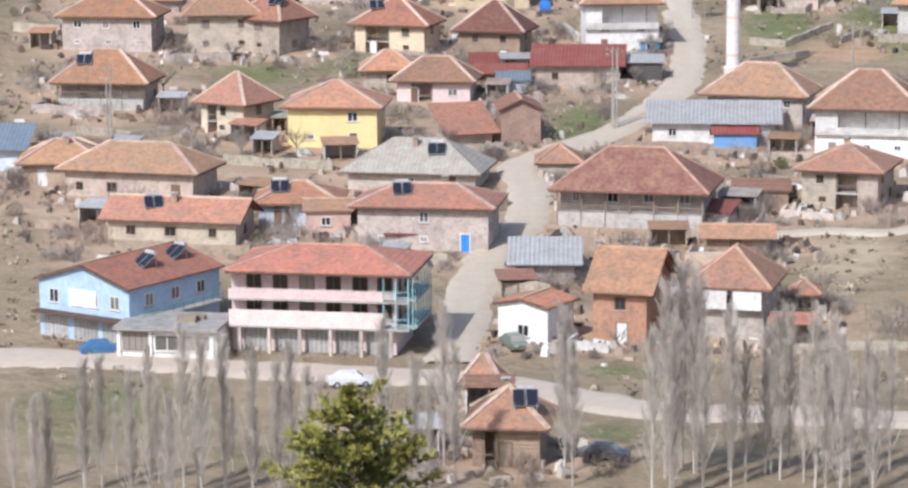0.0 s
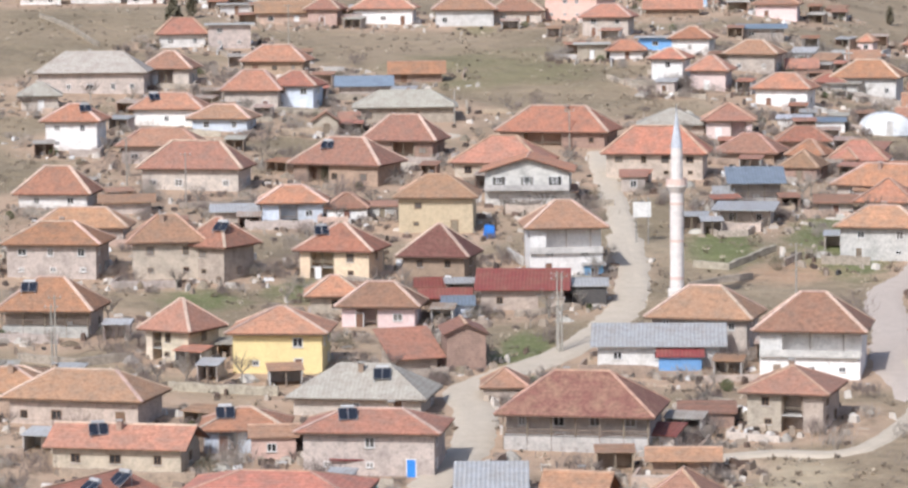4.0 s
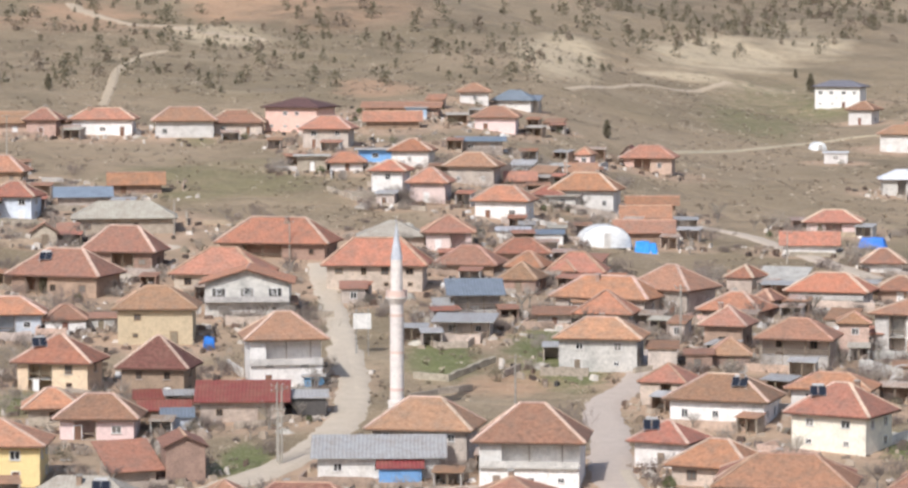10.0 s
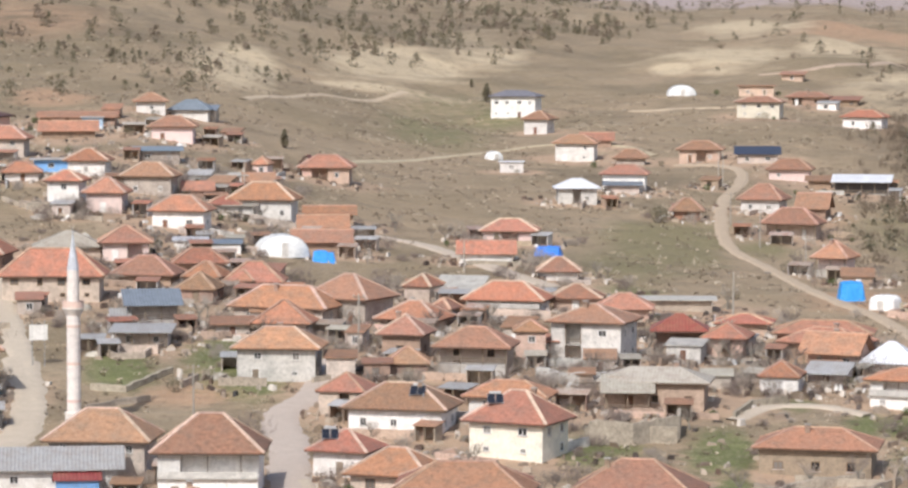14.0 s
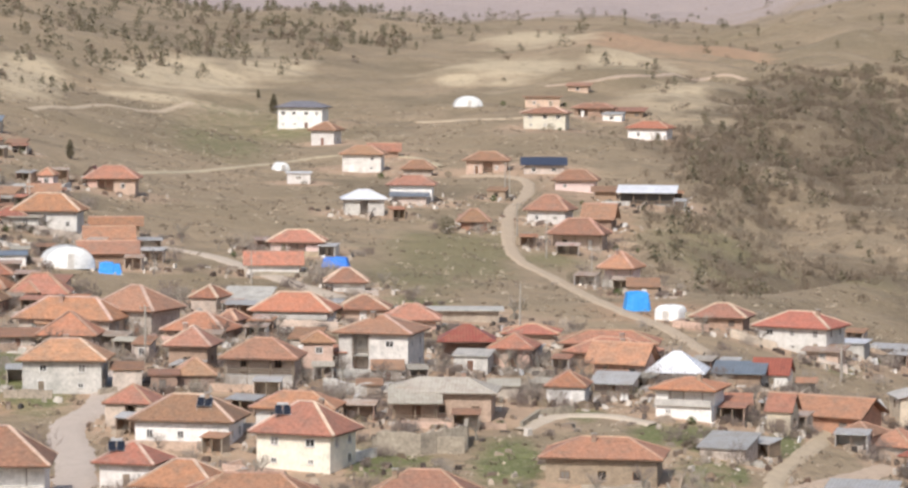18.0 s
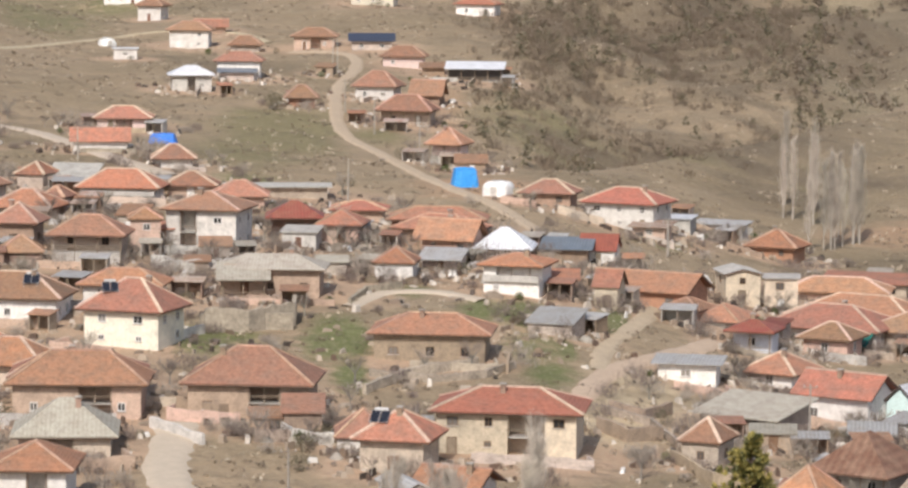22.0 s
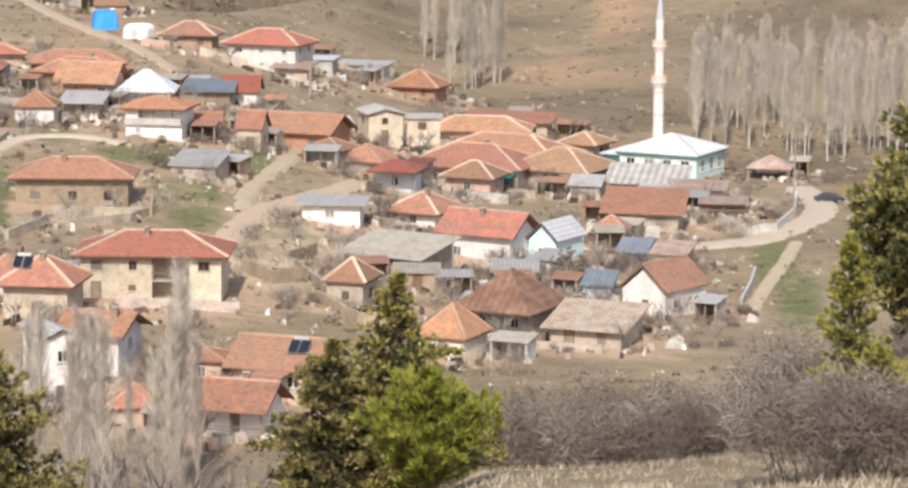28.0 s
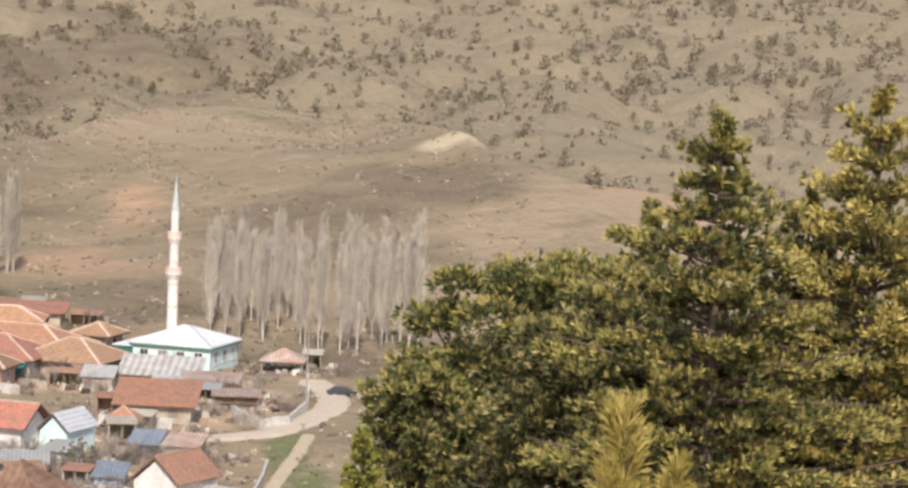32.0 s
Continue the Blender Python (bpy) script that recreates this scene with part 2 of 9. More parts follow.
# needle colours in pairs: painted inner-crown shade first, then the golden or green ends
PINE = (leafage("shaded_pine_needles", (0.07, 0.085, 0.02), (0.17, 0.17, 0.045)), leafage("yellow_green_pine_needles", (0.22, 0.215, 0.05), (0.44, 0.39, 0.10)))
PINE_DARK = (leafage("shaded_juniper_needles", (0.045, 0.05, 0.02), (0.14, 0.125, 0.05)), leafage("dark_olive_needles", (0.15, 0.14, 0.05), (0.36, 0.29, 0.11)))
CEDAR = (leafage("shaded_cedar_needles", (0.05, 0.06, 0.022), (0.16, 0.155, 0.055)), leafage("olive_cedar_needles", (0.17, 0.16, 0.048), (0.42, 0.34, 0.11)))
CEDAR_GOLD = (leafage("shaded_golden_cedar_needles", (0.10, 0.10, 0.032), (0.27, 0.23, 0.075)), leafage("golden_cedar_needles", (0.30, 0.25, 0.07), (0.60, 0.47, 0.16)))
PINE_LIGHT = (leafage("shaded_fresh_pine_needles", (0.06, 0.08, 0.012), (0.14, 0.155, 0.025)), leafage("fresh_pine_needles", (0.16, 0.185, 0.028), (0.35, 0.335, 0.06)))
SHOOT = (leafage("shaded_shoot_needles", (0.22, 0.20, 0.045), (0.38, 0.30, 0.08)), leafage("golden_pine_shoots", (0.32, 0.26, 0.065), (0.54, 0.40, 0.13)))
SCRUB = leafage("hillside_scrub", (0.09, 0.082, 0.052), (0.22, 0.185, 0.12))
SCRUB_BROWN = leafage("brown_scrub", (0.13, 0.10, 0.072), (0.24, 0.185, 0.135))
GRASS = leafage("dry_grass", (0.38, 0.31, 0.225), (0.58, 0.49, 0.38))
HEDGE = leafage("garden_shrub_green", (0.06, 0.085, 0.03), (0.14, 0.15, 0.06))


def glass():
    m = bpy.data.materials.new("window_glass")
    m.use_nodes = True
    b = m.node_tree.nodes["Principled BSDF"]
    b.inputs["Roughness"].default_value = 0.15
    nt = m.node_tree
    info = nt.nodes.new("ShaderNodeObjectInfo")
    curtain = nt.nodes.new("ShaderNodeValToRGB")
    curtain.color_ramp.elements[0].position, curtain.color_ramp.elements[0].color = 0.45, (0.035, 0.034, 0.034, 1)
    curtain.color_ramp.elements[1].position, curtain.color_ramp.elements[1].color = 1.0, (0.30, 0.27, 0.24, 1)
    nt.links.new(info.outputs["Random"], curtain.inputs["Fac"])
    nt.links.new(curtain.outputs["Color"], b.inputs["Base Color"])
    return m


def solar_glass():
    m = bpy.data.materials.new("dark_solar_glass")
    m.use_nodes = True
    b = m.node_tree.nodes["Principled BSDF"]
    b.inputs["Base Color"].default_value = (0.02, 0.022, 0.03, 1)
    b.inputs["Roughness"].default_value = 0.25
    return m


GLASS, SOLAR = glass(), solar_glass()


def earth():
    """Open land: dry grass with bare, green and reddish ground, mixed by masks and broken up by noise."""
    m = bpy.data.materials.new("open_land")
    m.use_nodes = True
    nt = m.node_tree
    b = nt.nodes["Principled BSDF"]
    b.inputs["Roughness"].default_value = 0.95
    b.inputs["Specular IOR Level"].default_value = 0.1
    place = nt.nodes.new("ShaderNodeTexCoord")

    def noise_at(scale, detail=6.0, rough=0.6):
        n = nt.nodes.new("ShaderNodeTexNoise")
        n.inputs["Scale"].default_value, n.inputs["Detail"].default_value, n.inputs["Roughness"].default_value = scale, detail, rough
        nt.links.new(place.outputs["Object"], n.inputs["Vector"])
        return n.outputs["Fac"]

    def span(value, lo, hi, to=1.0):
        r = nt.nodes.new("ShaderNodeMapRange")
        r.inputs["From Min"].default_value, r.inputs["From Max"].default_value, r.inputs["To Max"].default_value = lo, hi, to
        nt.links.new(value, r.inputs["Value"])
        return r.outputs["Result"]

    def over(below, colour, mask):
        x = nt.nodes.new("ShaderNodeMix")
        x.data_type = "RGBA"
        if isinstance(below, tuple):
            x.inputs["A"].default_value = (*below, 1)
        else:
            nt.links.new(below, x.inputs["A"])
        x.inputs["B"].default_value = (*colour, 1)
        nt.links.new(mask, x.inputs["Factor"])
        return x.outputs["Result"]

    def masked(name, soft):
        a = nt.nodes.new("ShaderNodeAttribute")
        a.attribute_name = name
        add = nt.nodes.new("ShaderNodeMath")
        add.operation = "MULTIPLY_ADD"
        nt.links.new(soft, add.inputs[0])
        add.inputs[1].default_value = 1.6
        nt.links.new(a.outputs["Fac"], add.inputs[2])
        sub = nt.nodes.new("ShaderNodeMath")
        sub.operation = "SUBTRACT"
        nt.links.new(add.outputs[0], sub.inputs[0])
        sub.inputs[1].default_value = 1.15
        return span(sub.outputs[0], 0.0, 0.55)

    broad, mid, small, tiny = noise_at(0.012), noise_at(0.06), noise_at(0.35, 8.0, 0.7), noise_at(1.8, 6.0, 0.75)
    c = over((0.315, 0.238, 0.158), (0.238, 0.185, 0.118), span(broad, 0.42, 0.62))
    c = over(c, (0.37, 0.30, 0.215), span(mid, 0.55, 0.75, 0.7))
    c = over(c, (0.205, 0.16, 0.105), span(noise_at(0.028, 8.0, 0.72), 0.5, 0.62, 0.75))
    c = over(c, (0.425, 0.30, 0.208), masked("trodden", mid))
    c = over(c, (0.40, 0.26, 0.165), masked("rust", mid))
    c = over(c, (0.50, 0.40, 0.27), masked("pale", mid))
    c = over(c, (0.212, 0.18, 0.10), masked("olive", mid))
    # distance haze painted as a purple-grey tint on the far land
    c = over(c, (0.40, 0.325, 0.30), masked("far_haze", broad))
    c = over(c, (0.245, 0.198, 0.132), masked("upland", mid))
    # brown brush cover, with the shade of slopes and folds put into its colour
    c = over(c, (0.165, 0.127, 0.086), masked("dark", mid))
    c = over(c, (0.148, 0.158, 0.068), masked("green", small))
    c = over(c, (0.155, 0.12, 0.08), span(small, 0.53, 0.72, 0.8))
    c = over(c, (0.47, 0.395, 0.29), span(tiny, 0.52, 0.72, 0.75))
    nt.links.new(c, b.inputs["Base Color"])
    bump = nt.nodes.new("ShaderNodeBump")
    bump.inputs["Strength"].default_value, bump.inputs["Distance"].default_value = 0.7, 0.5
    swell = nt.nodes.new("ShaderNodeMath")
    swell.operation = "MULTIPLY_ADD"
    nt.links.new(mid, swell.inputs[0])
    swell.inputs[1].default_value = 7.0
    rolling = nt.nodes.new("ShaderNodeMath")
    rolling.operation = "MULTIPLY_ADD"
    nt.links.new(broad, rolling.inputs[0])
    rolling.inputs[1].default_value = 24.0
    nt.links.new(small, rolling.inputs[2])
    nt.links.new(rolling.outputs[0], swell.inputs[2])
    nt.links.new(swell.outputs[0], bump.inputs["Height"])
    nt.links.new(bump.outputs["Normal"], b.inputs["Normal"])
    return m


EARTH = earth()


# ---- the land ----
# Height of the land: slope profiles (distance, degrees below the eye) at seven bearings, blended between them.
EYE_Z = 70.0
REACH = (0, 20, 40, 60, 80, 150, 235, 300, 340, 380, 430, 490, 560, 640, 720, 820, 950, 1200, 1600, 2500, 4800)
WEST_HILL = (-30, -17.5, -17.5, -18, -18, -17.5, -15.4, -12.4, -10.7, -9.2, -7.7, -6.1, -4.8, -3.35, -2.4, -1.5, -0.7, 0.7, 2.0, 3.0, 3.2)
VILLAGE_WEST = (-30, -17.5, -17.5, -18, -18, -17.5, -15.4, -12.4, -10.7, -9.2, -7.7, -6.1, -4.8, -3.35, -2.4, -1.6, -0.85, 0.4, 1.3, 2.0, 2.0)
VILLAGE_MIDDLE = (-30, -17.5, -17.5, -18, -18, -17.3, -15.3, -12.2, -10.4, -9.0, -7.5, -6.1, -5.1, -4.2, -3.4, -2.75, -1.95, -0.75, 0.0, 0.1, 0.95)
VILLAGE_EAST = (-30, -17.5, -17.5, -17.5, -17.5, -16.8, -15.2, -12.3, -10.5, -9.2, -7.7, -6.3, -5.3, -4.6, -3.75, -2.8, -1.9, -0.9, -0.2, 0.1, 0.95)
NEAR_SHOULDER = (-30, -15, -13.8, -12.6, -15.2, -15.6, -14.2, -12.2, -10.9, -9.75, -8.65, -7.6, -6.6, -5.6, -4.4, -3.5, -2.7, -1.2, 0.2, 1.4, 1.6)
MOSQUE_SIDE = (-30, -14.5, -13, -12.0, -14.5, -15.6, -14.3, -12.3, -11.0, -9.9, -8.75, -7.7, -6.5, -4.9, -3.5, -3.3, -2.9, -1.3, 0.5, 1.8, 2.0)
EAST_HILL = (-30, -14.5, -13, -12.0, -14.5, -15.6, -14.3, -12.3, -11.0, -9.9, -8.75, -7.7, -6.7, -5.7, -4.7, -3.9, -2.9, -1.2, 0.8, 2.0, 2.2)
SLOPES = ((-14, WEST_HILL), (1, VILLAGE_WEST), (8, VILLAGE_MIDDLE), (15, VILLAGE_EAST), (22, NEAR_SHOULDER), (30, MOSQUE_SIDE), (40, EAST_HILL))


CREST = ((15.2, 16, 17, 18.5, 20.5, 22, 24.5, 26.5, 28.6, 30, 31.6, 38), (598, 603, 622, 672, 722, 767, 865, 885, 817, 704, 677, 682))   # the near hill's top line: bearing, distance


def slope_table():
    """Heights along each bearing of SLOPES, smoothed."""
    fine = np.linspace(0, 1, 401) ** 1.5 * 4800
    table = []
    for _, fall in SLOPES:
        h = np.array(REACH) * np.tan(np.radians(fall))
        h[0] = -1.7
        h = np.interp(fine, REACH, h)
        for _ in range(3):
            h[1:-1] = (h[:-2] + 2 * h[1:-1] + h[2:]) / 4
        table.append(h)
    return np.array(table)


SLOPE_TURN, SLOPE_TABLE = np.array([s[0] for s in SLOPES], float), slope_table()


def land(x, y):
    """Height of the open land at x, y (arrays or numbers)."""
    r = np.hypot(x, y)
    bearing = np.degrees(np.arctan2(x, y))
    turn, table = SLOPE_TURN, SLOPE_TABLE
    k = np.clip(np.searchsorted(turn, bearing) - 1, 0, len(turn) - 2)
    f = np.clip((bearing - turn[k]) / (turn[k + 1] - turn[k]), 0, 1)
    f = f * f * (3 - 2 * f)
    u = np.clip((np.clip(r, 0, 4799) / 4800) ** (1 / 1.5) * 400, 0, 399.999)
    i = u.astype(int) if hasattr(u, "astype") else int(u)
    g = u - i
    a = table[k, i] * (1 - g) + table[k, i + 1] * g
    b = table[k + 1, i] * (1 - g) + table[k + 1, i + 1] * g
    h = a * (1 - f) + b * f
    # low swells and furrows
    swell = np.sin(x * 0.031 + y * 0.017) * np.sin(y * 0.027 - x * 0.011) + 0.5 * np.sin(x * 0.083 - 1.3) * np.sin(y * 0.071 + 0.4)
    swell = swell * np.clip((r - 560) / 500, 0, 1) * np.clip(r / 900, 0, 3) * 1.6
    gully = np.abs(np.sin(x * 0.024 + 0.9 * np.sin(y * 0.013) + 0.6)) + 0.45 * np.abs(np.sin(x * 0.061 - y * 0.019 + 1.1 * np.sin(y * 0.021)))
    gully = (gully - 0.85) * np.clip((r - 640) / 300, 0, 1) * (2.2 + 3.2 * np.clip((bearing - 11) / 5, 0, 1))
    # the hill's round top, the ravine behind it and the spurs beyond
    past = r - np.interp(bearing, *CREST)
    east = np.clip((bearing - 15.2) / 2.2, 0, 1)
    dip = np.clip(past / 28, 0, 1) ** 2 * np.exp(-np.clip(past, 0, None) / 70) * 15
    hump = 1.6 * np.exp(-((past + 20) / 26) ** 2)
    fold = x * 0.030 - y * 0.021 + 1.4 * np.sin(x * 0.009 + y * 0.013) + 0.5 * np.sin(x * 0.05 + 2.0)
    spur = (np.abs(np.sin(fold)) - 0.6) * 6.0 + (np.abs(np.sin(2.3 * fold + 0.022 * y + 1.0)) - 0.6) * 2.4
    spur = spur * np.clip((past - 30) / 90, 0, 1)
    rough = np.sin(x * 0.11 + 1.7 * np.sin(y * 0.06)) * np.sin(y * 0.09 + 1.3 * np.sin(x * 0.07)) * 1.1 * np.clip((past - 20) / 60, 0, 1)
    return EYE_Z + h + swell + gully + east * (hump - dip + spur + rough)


PATCHES = []


def patch(kind, x, y, across, along, strength=1.0):
    """A stretch of ground of another kind, or of brush and painted slope shade where dark, as an ellipse turned towards
    the eye.
    """
    PATCHES.append((kind, x, y, across, along, strength))


patch("green", 14, 475, 6.8, 16.9, 1.0)
patch("green", 30, 482, 7.8, 28.1, 1.0)
patch("green", 33, 460, 5.0, 8.2, 1.0)
patch("green", -14, 407, 5.1, 8.6, 1.0)
patch("olive", -33, 706, 7.6, 10.1, 0.9)
patch("green", 91, 414, 4.6, 16.9, 1.0)
patch("green", 76, 412, 6.0, 6.6, 0.9)
patch("green", 133, 428, 2.4, 17.9, 0.9)
patch("green", 115, 403, 6.0, 14.9, 0.75)
patch("green", 113, 885, 20.8, 78.8, 0.62)
patch("green", 129, 943, 37.6, 95.2, 0.5)
patch("olive", 194, 666, 22.4, 44.1, 0.9)
patch("olive", 149, 641, 7.1, 23.6, 0.9)
patch("green", 173, 338, 3.4, 22.2, 1.1)
patch("green", 185, 369, 4.4, 11.7, 0.8)
patch("green", -50, 281, 11.8, 9.8, 0.75)
patch("green", -6, 294, 4.7, 4.5, 0.8)
patch("green", -6, 269, 3.4, 5.7, 0.75)
patch("pale", 60, 945, 15.3, 85.1, 1.0)
patch("pale", 250, 1141, 33.5, 84.8, 1.0)
patch("pale", 278, 991, 25.9, 106.7, 1.0)
patch("pale", -38, 971, 20.9, 54.4, 0.8)
patch("rust", 3, 1050, 32.0, 65.0, 1.0)
patch("rust", 8, 820, 13.2, 30.9, 1.0)
patch("rust", 149, 548, 16.3, 24.2, 1.0)
patch("rust", 175, 694, 7.7, 32.0, 0.8)
patch("rust", 442, 676, 26.1, 180.9, 1.0)
patch("rust", 344, 828, 24.1, 108.6, 0.8)
patch("rust", -83, 1033, 22.3, 52.0, 1.0)
patch("pale", 113, 361, 8.1, 20.6, 0.8)
patch("pale", 121, 379, 11.4, 25.7, 0.85)
patch("pale", 18, 338, 8.5, 20.5, 0.7)
patch("olive", -26, 647, 29.0, 33.9, 0.9)
patch("rust", 236, 563, 21.9, 32.4, 0.7)
patch("dark", 225, 606, 18.5, 31.3, 0.9)
patch("dark", 283, 530, 21.6, 16.4, 0.8)
patch("olive", 123, 624, 18.3, 49.8, 0.8)
patch("rust", 23, 458, 9.9, 9.8, 0.9)
patch("dark", 323, 1001, 49.1, 148.2, 1.0)
patch("dark", 248, 846, 20.6, 79.8, 1.0)
patch("dark", 269, 809, 30.6, 44.5, 0.8)
patch("dark", 200, 660, 24.7, 18.6, 0.8)
patch("dark", 227, 654, 27.3, 13.4, 0.9)
patch("dark", 242, 672, 28.2, 22.5, 0.9)
patch("dark", 226, 441, 19.6, 18.0, 1.0)
patch("dark", 11, 1038, 61.5, 101.5, 0.6)
patch("dark", -88, 923, 41.6, 84.8, 0.55)
patch("dark", 165, 1278, 80.9, 200.7, 0.7)
patch("olive", 126, 638, 14.0, 49.8, 0.9)
patch("olive", 123, 501, 5.6, 13.9, 0.9)
patch("olive", 114, 604, 13.2, 48.8, 0.85)
patch("dark", 300, 903, 71.7, 200.7, 1.0)
patch("dark", 239, 669, 38.2, 53.0, 0.9)
patch("dark", 291, 580, 38.4, 36.2, 0.9)
patch("dark", 417, 942, 61.0, 130.3, 0.8)
patch("green", 77, 400, 5.1, 10.4, 0.95)
patch("green", 88, 407, 4.5, 14.5, 0.95)
patch("green", 119, 402, 1.9, 11.3, 0.95)
patch("green", 108, 443, 4.1, 8.6, 0.8)
patch("green", 106, 554, 8.1, 17.1, 0.75)
patch("dark", 226, 509, 30.0, 43.1, 0.8)
patch("pale", 119, 1053, 28.5, 61.9, 0.95)
patch("pale", 165, 1225, 26.6, 76.4, 0.9)
patch("rust", 349, 1317, 44.0, 141.1, 0.9)
patch("pale", 301, 1169, 26.0, 74.5, 0.9)
patch("green", 140, 941, 18.8, 34.7, 0.75)
patch("dark", 141, 760, 19.4, 33.5, 0.8)
patch("dark", 95, 592, 12.9, 23.2, 0.8)
patch("rust", 108, 497, 9.1, 10.0, 0.8)
patch("dark", 237, 631, 31.4, 16.8, 0.9)
patch("olive", 217, 640, 18.2, 19.2, 0.9)
patch("rust", 447, 742, 18.7, 73.1, 0.7)
patch("pale", 362, 633, 7.9, 24.7, 0.9)
patch("pale", 437, 856, 8.6, 5.3, 0.8)
patch("rust", -85, 990, 39.2, 64.4, 0.7)
patch("dark", 334, 890, 44.3, 124.0, 1.2)
patch("dark", 301, 898, 37.4, 90.2, 1.1)
patch("olive", -50, 269, 12.7, 13.9, 0.95)
patch("olive", -33, 258, 7.5, 8.6, 0.85)
patch("dark", 328, 590, 31.5, 36.2, 0.9)
patch("dark", 281, 548, 27.6, 23.8, 0.9)

patch("rust", -29, 1064, 24.8, 46.3, 1.50)
patch("rust", 7, 824, 11.1, 22.8, 1.20)
patch("pale", 67, 978, 13.2, 57.8, 1.35)
patch("pale", 165, 1154, 17.8, 66.3, 1.35)
patch("pale", -42, 969, 13.0, 21.3, 1.30)
patch("pale", 109, 987, 26.7, 11.8, 1.00)
patch("pale", 128, 1084, 23.5, 60.1, 1.40)
patch("pale", 68, 977, 9.7, 49.8, 1.30)
patch("pale", 221, 1093, 8.0, 15.0, 1.50)
patch("rust", 377, 1292, 21.7, 69.0, 1.20)
patch("pale", 280, 941, 12.3, 19.4, 1.20)
patch("pale", 312, 1364, 32.6, 80.5, 1.00)
patch("rust", 465, 683, 16.3, 63.9, 1.40)
patch("rust", 365, 908, 14.0, 39.2, 1.10)
patch("pale", 455, 805, 7.5, 67.9, 1.40)
patch("pale", 352, 629, 8.4, 12.6, 1.10)
patch("green", 365, 755, 15.1, 13.6, 0.60)
patch("rust", 273, 619, 8.5, 40.2, 0.80)
patch("olive", 235, 615, 9.4, 41.0, 1.10)
patch("green", 14, 476, 6.0, 17.0, 1.20)
patch("green", 32, 483, 6.5, 30.9, 1.10)
patch("green", 14, 474, 6.4, 14.5, 1.10)
patch("green", 33, 474, 7.2, 26.9, 1.10)
patch("green", 72, 410, 4.5, 12.7, 1.10)
patch("green", 92, 410, 3.4, 14.8, 1.20)
patch("green", 114, 427, 3.6, 12.2, 1.00)
patch("green", 134, 430, 2.8, 13.5, 1.00)
patch("green", 87, 388, 2.9, 13.3, 1.10)
patch("green", 120, 424, 6.3, 12.2, 1.10)
patch("green", 113, 388, 4.4, 10.5, 0.95)
patch("green", 135, 430, 2.0, 18.3, 1.00)
patch("green", 166, 510, 6.7, 9.1, 1.00)
patch("green", 182, 363, 3.3, 25.3, 1.20)
patch("olive", 132, 642, 15.3, 65.1, 0.90)
patch("rust", 243, 880, 9.8, 50.1, 0.90)
patch("green", -44, 447, 8.9, 11.2, 0.90)
patch("green", -13, 412, 4.1, 10.5, 1.20)
patch("green", -59, 440, 8.0, 9.2, 0.90)
patch("olive", -53, 278, 10.7, 11.0, 1.00)


def part(name, verts, faces, material, parent=None, label="", smooth=False):
    """One mesh object under a thing or a part. material: one, or a list with an index a face in faces[i][1]."""
    me = bpy.data.meshes.new(name)
    me.from_pydata(verts, [], faces)
    me.materials.append(material)
    if smooth:
        me.shade_smooth()
    return hang(name, me, parent, label)


def hang(name, me, parent=None, label="", at=None):
    ob = new(name, me)
    if parent is not None:
        ob.parent = parent
    if at is not None:
        ob.matrix_basis = at
    if label:
        tagged(ob, label)
    return ob


def empty(name, x, y, z, turn=0.0):
    ob = new(name)
    ob.empty_display_size = 0.2
    ob.matrix_world = pose(x, y, z, 0, 0, turn)
    return ob


def land_at(x, y):
    return float(land(np.array([x], float), np.array([y], float))[0])


